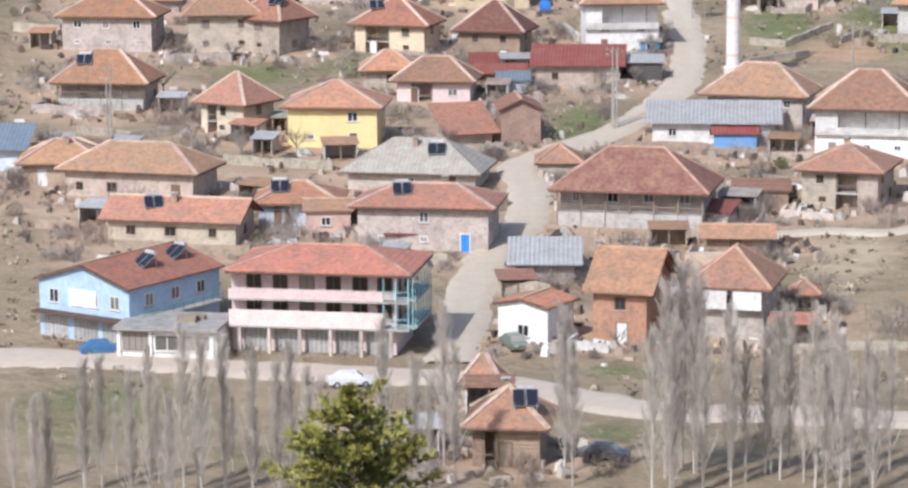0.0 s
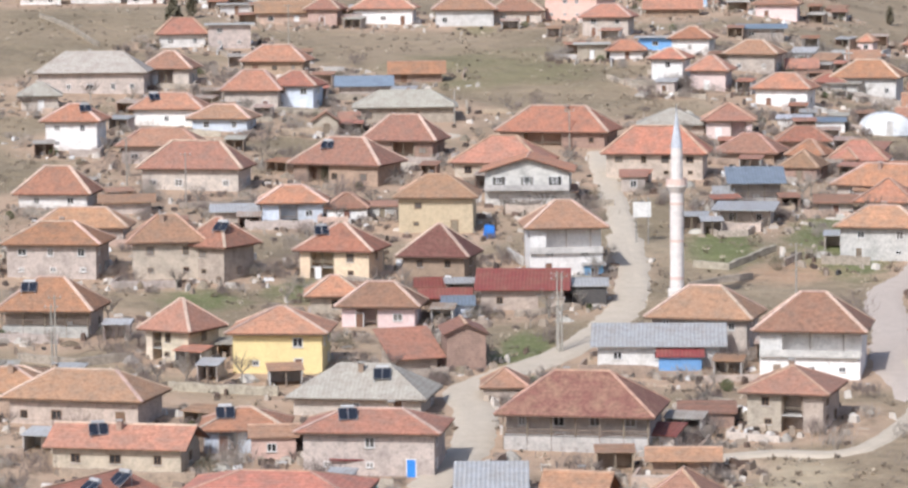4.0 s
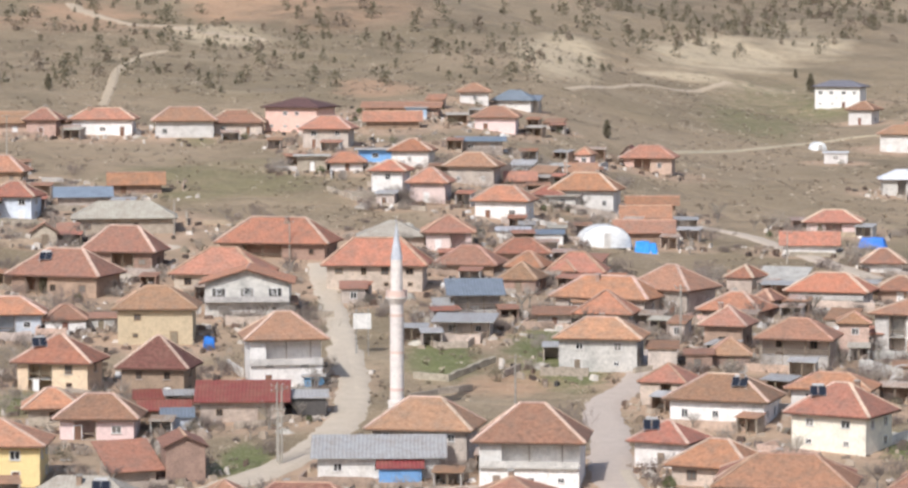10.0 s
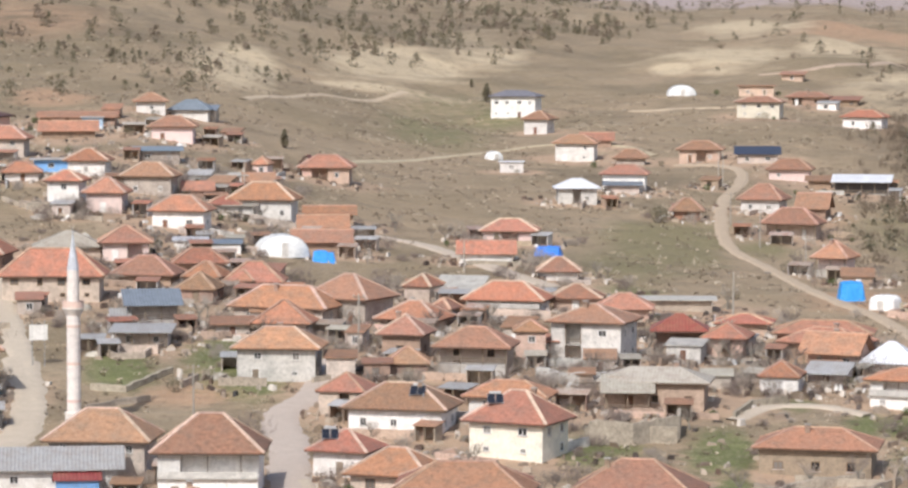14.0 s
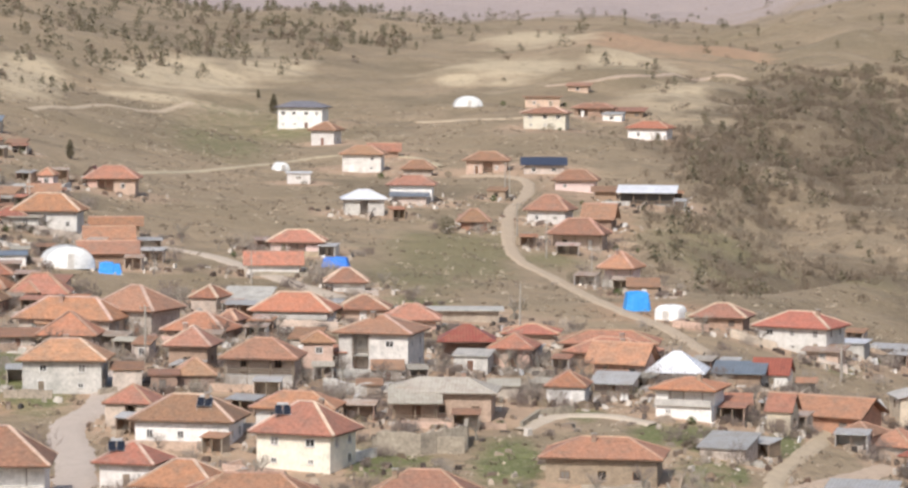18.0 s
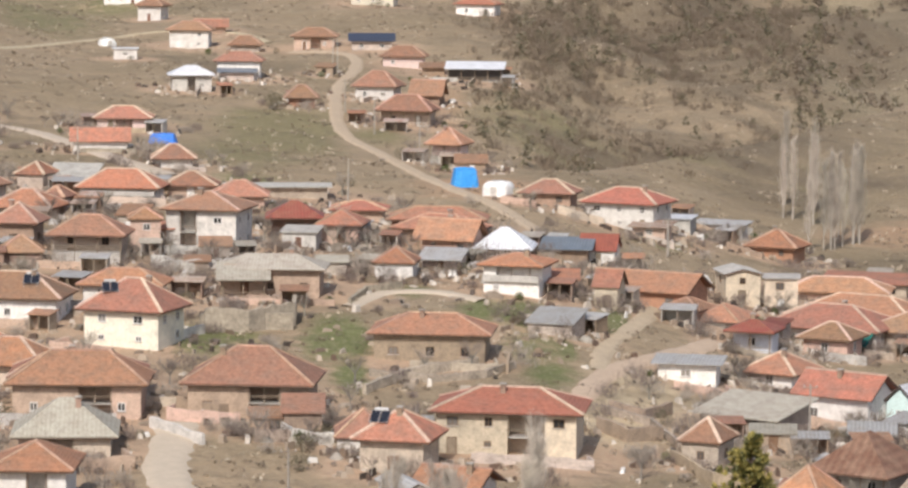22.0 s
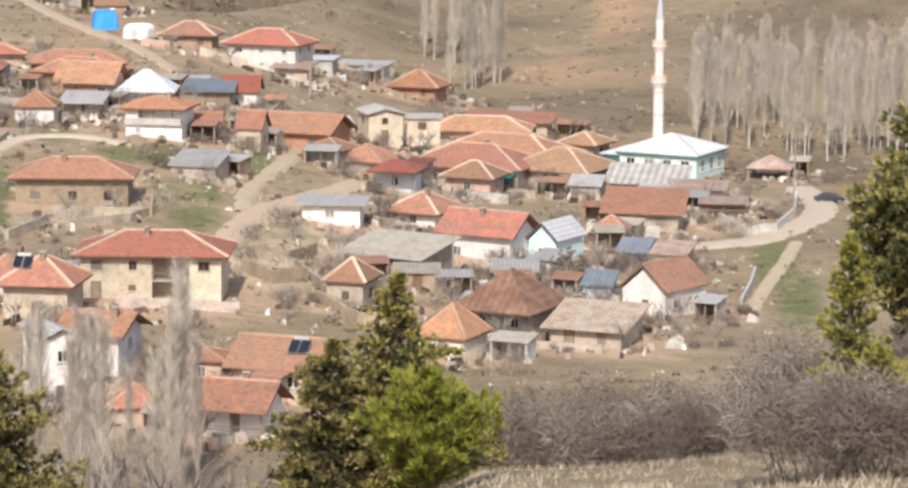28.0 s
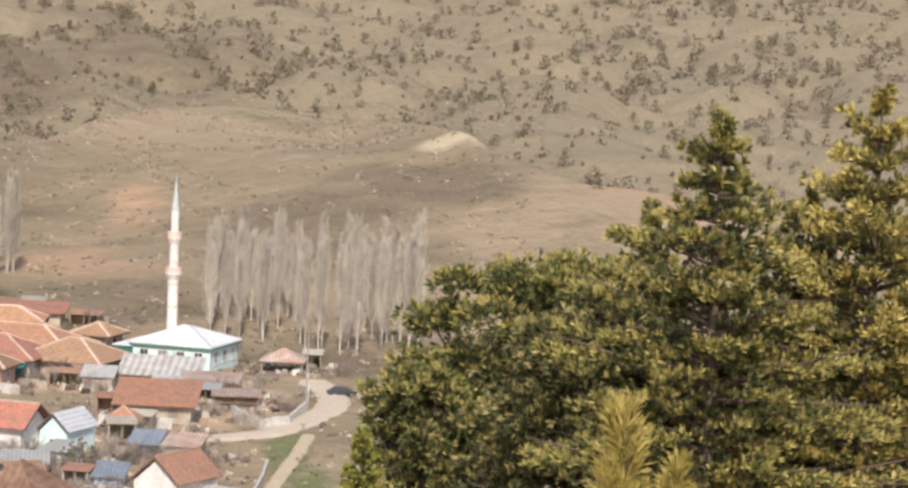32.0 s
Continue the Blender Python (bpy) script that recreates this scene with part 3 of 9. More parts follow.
def build_land():
    bearings = np.concatenate([np.linspace(-180, -16, 42)[:-1], np.arange(-16, 42, 0.14), np.linspace(42, 180, 36)[:-1]])
    steps = np.concatenate([np.linspace(0.5, 90, 60)[:-1], np.linspace(90, 230, 40)[:-1], np.linspace(230, 760, 260)[:-1], np.linspace(760, 1300, 110)[:-1], np.geomspace(1300, 4790, 40)])
    a, r = np.meshgrid(np.radians(bearings), steps, indexing="ij")
    x, y = (np.sin(a) * r), (np.cos(a) * r)
    z = land(x, y)
    rng = np.random.default_rng(5)
    z = z + rng.normal(0, 1, z.shape) * np.clip((r - 700) / 900, 0.01, 0.35) * 0.3
    n, k = x.shape
    verts = np.stack([x, y, z], -1).reshape(-1, 3)
    i = np.arange(n)[:, None] * k + np.arange(k - 1)[None, :]
    j = (np.arange(n)[:, None] + 1) % n * k + np.arange(k - 1)[None, :]
    hub = len(verts)
    verts = np.concatenate([verts, [[0.0, 0.0, float(verts[::k, 2].mean())]]])
    faces = np.stack([i, i + 1, j + 1, j], -1).reshape(-1, 4)
    fan = np.stack([np.full(n, hub), np.arange(n) * k, (np.arange(n) + 1) % n * k], -1)
    me = bpy.data.meshes.new("ground")
    me.vertices.add(len(verts))
    me.vertices.foreach_set("co", verts.ravel())
    me.loops.add(faces.size + fan.size)
    me.loops.foreach_set("vertex_index", np.concatenate([faces[:, ::-1].ravel(), fan[:, ::-1].ravel()]))
    me.polygons.add(len(faces) + len(fan))
    me.polygons.foreach_set("loop_start", np.concatenate([np.arange(len(faces)) * 4, faces.size + np.arange(len(fan)) * 3]))
    me.update()
    me.validate()
    for kind in ("green", "rust", "pale", "olive", "dark", "far_haze", "trodden", "upland"):
        mask = np.zeros(len(verts))
        for what, px, py, across, along, strength in PATCHES:
            if what != kind:
                continue
            d = math.hypot(px, py)
            ux, uy = px / d, py / d
            dx, dy = verts[:, 0] - px, verts[:, 1] - py
            u, v = (dx * uy - dy * ux) / across, (dx * ux + dy * uy) / along
            mask = np.maximum(mask, strength * np.clip(1.35 - np.hypot(u, v), 0, 1))
        me.attributes.new(kind, "FLOAT", "POINT").data.foreach_set("value", mask)
        # the painted haze sets in with distance, across the northern plain
        if kind == "far_haze":
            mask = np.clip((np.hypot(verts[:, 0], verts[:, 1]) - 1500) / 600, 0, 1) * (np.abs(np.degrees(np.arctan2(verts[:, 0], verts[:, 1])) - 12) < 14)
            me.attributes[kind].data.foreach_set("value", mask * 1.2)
        if kind == "upland":
            far, bearing = np.hypot(verts[:, 0], verts[:, 1]), np.degrees(np.arctan2(verts[:, 0], verts[:, 1]))
            crest = np.interp(bearing, *CREST)
            me.attributes[kind].data.foreach_set("value", np.clip((far - crest) / 40, 0, 1) * np.clip((bearing - 19.5) / 2, 0, 1) * 1.3)
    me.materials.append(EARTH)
    me.shade_smooth()
    tagged(hang("ground", me), "dry grassy valley and hillsides with bare earth and green spots", "ground", kind="structure")


build_land()


ROAD_SPOTS = []


def road(name, label, points, width, material, lift=0.22):
    """A track laid on the land along points (x, y)."""
    pts = [Vector((p[0], p[1], 0)) for p in points]
    line = []
    for i in range(len(pts) - 1):
        p0, p1, p2, p3 = pts[max(i - 1, 0)], pts[i], pts[i + 1], pts[min(i + 2, len(pts) - 1)]
        count = max(3, int((p2 - p1).length / 1.6))
        for s in range(count):
            t = s / count
            line.append(0.5 * (2 * p1 + (p2 - p0) * t + (2 * p0 - 5 * p1 + 4 * p2 - p3) * t * t + (3 * p1 - p0 - 3 * p2 + p3) * t ** 3))
    line.append(pts[-1])
    verts, faces = [], []
    lanes = 7
    for i, p in enumerate(line):
        way = (line[min(i + 1, len(line) - 1)] - line[max(i - 1, 0)]).normalized()
        side = Vector((way.y, -way.x, 0))
        ROAD_SPOTS.append((p.x, p.y, width))
        sides = [width * (1 + 0.16 * noise.noise(p * 0.12) + 0.3 * noise.noise(p * 0.45 + Vector((0, 0, s)))) for s in (3.0, 9.0)]
        for k in range(lanes):
            f = k / (lanes - 1) - 0.5
            q = p + side * sides[f > 0] * f
            verts.append((q.x, q.y, land_at(q.x, q.y) + (lift if 0 < k < lanes - 1 else -0.25) + 0.06 * (1 - 4 * f * f)))
    for i in range(len(line) - 1):
        for k in range(lanes - 1):
            a = i * lanes + k
            faces.append((a, a + 1, a + lanes + 1, a + lanes))
    ob = part(name, verts, faces, material, smooth=True)
    return tagged(ob, label, "road", kind="structure")


road("main_road", "pale gravel road along the lower edge of the village", [(-76.3, 298.0), (-65.0, 297.4), (-52.5, 296.5), (-40.5, 293.4), (-28.3, 291.4), (-17.4, 288.7), (-9.2, 282.1), (-1.9, 277.1), (11.2, 275.6), (30.5, 269.1)], 8.5, ROAD)
road("street", "pale gravel street climbing through the village", [(-21.9, 296.7), (-21.7, 313.3), (-21.8, 328.1), (-20.6, 343.6), (-17.8, 357.0), (-18.0, 374.0), (-19.9, 385.4), (-15.8, 395.2), (-8.9, 406.8), (-3.9, 422.3), (-0.1, 438.5), (0.7, 460.8), (-0.9, 485.2)], 6.0, ROAD)
road("upper_street", "narrow pale street between tiled houses", [(1.1, 448.1), (0.5, 467.3), (-0.9, 493.1), (-2.8, 524.2), (-4.2, 547.0), (-5.0, 561.3)], 5.0, ROAD)
road("grey_street", "worn grey street beside white houses", [(34.9, 376.4), (32.8, 396.4), (34.3, 421.0), (34.8, 439.8), (40.9, 454.5), (47.2, 480.2)], 6.5, ASPHALT)
road("gravel_lane", "pale gravel lane around garden plots", [(8.0, 352.2), (15.7, 354.0), (23.3, 352.2), (28.9, 359.2), (34.2, 375.8), (34.1, 398.5)], 3.2, ROAD)
road("gravel_lane", "pale gravel lane between houses", [(-42.5, 531.0), (-37.9, 548.1), (-35.3, 570.3), (-31.1, 578.2)], 4.0, ROAD)
road("dirt_road", "curved tan dirt road climbing to upper houses", [(141.9, 489.5), (141.8, 504.4), (142.3, 524.4), (141.3, 543.9), (141.2, 573.0), (142.6, 612.0), (142.5, 640.3), (147.4, 672.2), (158.1, 718.4), (169.1, 750.4), (174.7, 781.9), (163.4, 798.7)], 3.6, DIRT)
road("hill_road", "grey gravel road on the village edge", [(93.2, 560.1), (88.0, 580.4), (82.8, 604.7), (77.6, 625.2), (69.3, 632.5), (61.4, 634.2)], 5.0, ROAD)
road("field_track", "pale track across green fields", [(76.1, 757.5), (98.0, 801.9), (122.5, 839.3), (141.4, 851.3), (157.8, 838.8), (161.8, 819.6)], 2.6, DIRT)
road("field_track", "pale track along terraced fields", [(179.5, 946.5), (191.8, 937.7), (207.0, 927.2), (230.9, 953.5)], 2.6, DIRT)
road("field_track", "pale track over the pass", [(242.2, 1049.7), (261.5, 1055.5), (287.1, 1083.8), (328.5, 1156.4), (341.2, 1146.4)], 3.0, DIRT)
road("field_track", "pale track below pine hill", [(58.4, 859.4), (86.8, 931.9), (116.9, 986.3)], 3.0, DIRT)
road("hill_track", "tan track winding up the scrub hill", [(-58.2, 771.2), (-58.6, 804.0), (-60.0, 849.2), (-57.6, 887.9), (-50.6, 904.7)], 3.0, DIRT)
road("hill_track", "pale track across the scrub hill", [(-89.8, 1067.0), (-80.4, 1020.4), (-64.3, 997.1), (-45.3, 971.1), (-24.6, 975.4)], 6.0, DIRT)
road("dirt_lane", "tan dirt lane through the village", [(105.3, 363.3), (112.2, 373.4), (119.6, 387.8), (125.2, 395.9), (131.5, 403.2), (139.8, 413.4), (147.7, 424.2)], 4.0, DIRT)
road("dirt_lane", "tan dirt lane beside grey sheds", [(120.7, 391.4), (125.1, 404.6), (136.4, 426.1), (145.4, 443.4)], 3.2, DIRT)
road("dirt_lane", "pale lane beside stone wall", [(96.4, 430.7), (103.5, 440.1), (111.1, 440.3), (116.0, 433.3)], 3.0, ROAD)
road("village_square", "bare pale square between houses", [(61.2, 362.8), (58.0, 349.9), (55.9, 339.3), (55.1, 329.0), (53.3, 319.4), (49.6, 312.7), (45.4, 309.7), (40.7, 308.8), (35.2, 304.7)], 6.0, ROAD)
road("valley_road", "pale road curving past the lower mosque", [(174.5, 378.0), (179.9, 377.2), (188.2, 380.3), (197.5, 388.7), (207.3, 400.0), (213.5, 412.9), (216.4, 424.3)], 5.5, ROAD)
road("field_path", "pale path through green field", [(192.2, 377.1), (181.9, 360.8), (172.0, 345.7), (163.2, 331.6)], 2.2, DIRT)



# ---- houses ----
def box_data(x0, x1, y0, y1, z0, z1):
    v = [(x, y, z) for z in (z0, z1) for y in (y0, y1) for x in (x0, x1)]
    return v, [(0, 2, 3, 1), (4, 5, 7, 6), (0, 1, 5, 4), (2, 6, 7, 3), (0, 4, 6, 2), (1, 3, 7, 5)]


def boxes(*each):
    v, f = [], []
    for b in each:
        bv, bf = box_data(*b)
        f += [tuple(i + len(v) for i in q) for q in bf]
        v += bv
    return v, f


def bar_data(p, q, a, b):
    """A four-sided bar from p to q, a wide and b high."""
    p, q = Vector(p), Vector(q)
    way = (q - p).normalized()
    side = way.cross(Vector((0, 0, 1)))
    side = side.normalized() if side.length > 1e-4 else Vector((1, 0, 0))
    up = side.cross(way)
    v = [tuple(e + side * s * a / 2 + up * u * b / 2) for e in (p, q) for s, u in ((-1, -1), (1, -1), (1, 1), (-1, 1))]
    return v, [(0, 1, 2, 3), (7, 6, 5, 4), (0, 4, 5, 1), (1, 5, 6, 2), (2, 6, 7, 3), (3, 7, 4, 0)]


def merged(*datas):
    v, f = [], []
    for dv, df in datas:
        f += [tuple(i + len(v) for i in q) for q in df]
        v += list(dv)
    return v, f


def ring_data(a, b, t, z0, z1):
    """A closed board round a rectangle of half sizes a, b."""
    v = [(sx * (a - k), sy * (b - k), z) for z in (z0, z1) for k in (0, t) for sx, sy in ((-1, -1), (1, -1), (1, 1), (-1, 1))]
    f = []
    for i in range(4):
        j = (i + 1) % 4
        f += [(i, j, 8 + j, 8 + i), (4 + j, 4 + i, 12 + i, 12 + j), (i, 4 + i, 4 + j, j), (8 + i, 8 + j, 12 + j, 12 + i)]
    return v, f


def tube_data(p, q, r0, r1, sides=8):
    p, q = Vector(p), Vector(q)
    way = (q - p).normalized()
    side = way.cross(Vector((0.3, 0.2, 1))).normalized()
    up = side.cross(way)
    v = []
    for e, r in ((p, r0), (q, r1)):
        for i in range(sides):
            a = 2 * math.pi * i / sides
            v.append(tuple(e + side * math.cos(a) * r + up * math.sin(a) * r))
    f = [(i, (i + 1) % sides, sides + (i + 1) % sides, sides + i) for i in range(sides)]
    return v, f + [tuple(range(sides))[::-1], tuple(range(sides, 2 * sides))]


MESHES = {}


def shared(key, data, material):
    """Mesh data that alike pieces share."""
    if key not in MESHES:
        me = bpy.data.meshes.new(key)
        v, f = data
        me.from_pydata(v, [], f)
        me.materials.append(material)
        MESHES[key] = me
    return MESHES[key]


def grid_data(xs, zs, y0, y1, solid):
    """One closed lattice: the cells (i, k) between the lines xs and zs for which solid holds, from y0 to y1 deep."""
    nx, nz = len(xs), len(zs)
    v = [(x, y, z) for y in (y0, y1) for z in zs for x in xs]
    f = []

    def full(i, k):
        return 0 <= i < nx - 1 and 0 <= k < nz - 1 and solid(i, k)

    for k in range(nz - 1):
        for i in range(nx - 1):
            if not full(i, k):
                continue
            p, back = k * nx + i, nx * nz
            a, b, c, d = p, p + 1, p + nx + 1, p + nx
            f += [(a, b, c, d), (a + back, d + back, c + back, b + back)]
            for (s, t), out in (((a, b), (i, k - 1)), ((b, c), (i + 1, k)), ((c, d), (i, k + 1)), ((d, a), (i - 1, k))):
                if not full(*out):
                    f.append((s, s + back, t + back, t))
    return v, f


def window(parent, x, y, z, turn, wide=1.1, high=1.25, brown=False, style=2, sill=True):
    """A window in a wall's face: surround, sill, bars and a pane set back."""
    key = f"{wide:.1f}_{high:.1f}_{brown}_{style}"
    a, b = wide / 2, high / 2
    xs = [-a, -a + 0.09]
    for k in range(1, style):
        c = -a + wide * k / style
        xs += [c - 0.04, c + 0.04]
    xs += [a - 0.09, a]
    rim = grid_data(xs, [-b, -b + 0.09, b - 0.09, b], -0.05, 0.06, lambda i, k: k != 1 or i % 2 == 0)
    win = hang("window", shared("frame_" + key, rim, FRAME_BROWN if brown else FRAME), parent, at=pose(x, y, z, 0, 0, turn))
    hang("pane", shared("pane_" + key, boxes((-a + 0.08, a - 0.08, -0.015, 0.02, -b + 0.08, b - 0.08)), GLASS), win)
    if sill:
        hang("sill", shared("sill_" + key, boxes((-a - 0.1, a + 0.1, -0.14, 0.04, -b - 0.08, -b)), WALLS["whitegrey"]), win)
    return win


def chimney(parent, x, y, z, tall=1.1):
    c = hang("chimney", shared("chimney_body", boxes((-0.3, 0.3, -0.25, 0.25, -1.0, 0.95), (-0.36, 0.36, -0.31, 0.31, 0.8, 0.88)), WALLS["brick"]), parent, at=pose(x, y, z))
    hang("cowl", shared("chimney_cowl", boxes((-0.4, 0.4, -0.35, 0.35, 1.12, 1.2), (-0.28, -0.2, -0.24, 0.24, 0.95, 1.12), (0.2, 0.28, -0.24, 0.24, 0.95, 1.12)), ROOFS["concrete"]), c)


def solar_heater(x, y, z, turn):
    """A rooftop water heater: two collectors on a raised stand and a tank."""
    top = empty("solar_water_heater", x, y, z, turn)
    tilt = pose(0, 0, 0.45, 33, 0, 0)
    for dx in (-0.55, 0.55):
        p = hang("collector", shared("collector_frame", boxes((-0.5, 0.5, -0.95, 0.95, -0.05, 0.04)), STEEL), top, at=pose(dx, 0, 0) @ tilt)
        hang("collector_glass", shared("collector_glass", boxes((-0.46, 0.46, -0.91, 0.91, 0.04, 0.055)), SOLAR), p)
    v, f = tube_data((-0.75, 0, 0), (0.75, 0, 0), 0.22, 0.22, 10)
    hang("tank", shared("heater_tank", (v, f), TANK), top, at=pose(0, 0.9, 1.1))
    for dx in (-0.9, 0.9):
        hang("leg", shared("heater_leg_long", bar_data((0, 0.85, -0.8), (0, 0.9, 1.0), 0.06, 0.06), STEEL), top, at=pose(dx, 0, 0))
        hang("leg", shared("heater_leg_short", bar_data((0, -0.8, -0.5), (0, -0.75, 0.2), 0.06, 0.06), STEEL), top, at=pose(dx, 0, 0))
    return tagged(top, "black glass solar water heater with white tank on tiled roof", "solar heater", "solar water heaters on the roofs")


TONE = {"cream": "cream", "creamwhite": "creamy white", "white": "white", "whitegrey": "greyish white", "grey": "grey plastered", "beige": "beige plastered", "pinkish": "faded pinkish",
        "pink": "pale pink", "yellow": "bright yellow", "ochre": "ochre", "apricot": "apricot", "brick": "brown mud-brick", "mud": "brown mud-walled", "orangebrick": "bare orange-brick",
        "bluewhite": "bluish white", "lightblue": "light blue", "aqua": "pale aqua", "blue": "sky-blue", "dark": "shade-dark open-fronted", "stone": "stone"}
COVER = {"orange": "orange clay-tile", "redtile": "red clay-tile", "oldtile": "old brown-tile", "darktile": "dark brown tile", "maroon": "maroon sheet-metal", "redmetal": "red metal", "dusty": "dusty orange-tile", "oldmaroon": "maroon-tile", "asbestos": "grey cement-sheet",
         "concrete": "flat concrete", "tin": "weathered tin", "rust": "rusty brown sheet", "rusttin": "rust-streaked tin", "bluemetal": "blue metal", "bluegrey": "blue-grey metal", "navy": "navy metal",
         "slate": "slate-blue", "darkmetal": "dark brown", "whitemetal": "white metal", "corrugated": "silver corrugated"}
SHAPE = {"H": "hipped", "P": "pyramid", "G": "gabled", "g": "gabled", "S": "sloping", "F": "level"}


def roof_data(kind, w, d, h, rh, t=0.16):
    """A closed roof over w by d at height h, rising by rh. Returns the mesh and its ridge and hip lines."""
    a, b = w / 2, d / 2
    low = [(-a, -b, h), (a, -b, h), (a, b, h), (-a, b, h)]
    eave = [(x, y, z + t) for x, y, z in low]
    base = [(3, 2, 1, 0), (0, 1, 5, 4), (1, 2, 6, 5), (2, 3, 7, 6), (3, 0, 4, 7)]
    top = h + rh + t
    if kind in "HP":
        if w >= d:
            c = max((w - d) / 2, 0.06 * w) if kind == "H" else 0.03 * w
            p, q = (-c, 0, top), (c, 0, top)
            v = low + eave + [p, q]
            f = base + [(4, 5, 9, 8), (5, 6, 9), (6, 7, 8, 9), (7, 4, 8)]
            lines = [(p, q), (eave[0], p), (eave[3], p), (eave[1], q), (eave[2], q)]
        else:
            c = (d - w) / 2 if kind == "H" else 0.03 * d
            p, q = (0, -c, top), (0, c, top)
            v = low + eave + [p, q]
            f = base + [(4, 5, 8), (5, 6, 9, 8), (6, 7, 9), (7, 4, 8, 9)]
            lines = [(p, q), (eave[0], p), (eave[1], p), (eave[2], q), (eave[3], q)]
    elif kind == "G":
        p, q = (-a, 0, top), (a, 0, top)
        s, u = (-a, 0, top - t), (a, 0, top - t)
        v = low + eave + [p, q, s, u]
        f = [(0, 1, 5, 4), (4, 5, 9, 8), (2, 3, 7, 6), (6, 7, 8, 9), (0, 10, 11, 1), (3, 2, 11, 10), (0, 4, 8, 10), (3, 10, 8, 7), (1, 11, 9, 5), (2, 6, 9, 11)]
        lines = [(p, q)]
    elif kind == "g":
        p, q = (0, -b, top), (0, b, top)
        s, u = (0, -b, top - t), (0, b, top - t)
        v = low + eave + [p, q, s, u]
        f = [(0, 4, 7, 3), (4, 8, 9, 7), (1, 2, 6, 5), (5, 6, 9, 8), (0, 3, 11, 10), (1, 10, 11, 2), (0, 10, 8, 4), (1, 5, 8, 10), (3, 7, 9, 11), (2, 11, 9, 6)]
        lines = [(p, q)]
    elif kind == "S":
        v = low[:2] + [(a, b, h + rh), (-a, b, h + rh)] + eave[:2] + [(a, b, h + rh + t), (-a, b, h + rh + t)]
        f = base + [(4, 5, 6, 7)]
        lines = []
    else:
        v, f = box_data(-a, a, -b, b, h, h + max(rh, 0.2))
        lines = []
    return v, f, lines


HOUSE_DICE = random.Random(11)
HOUSE_SPOTS = []


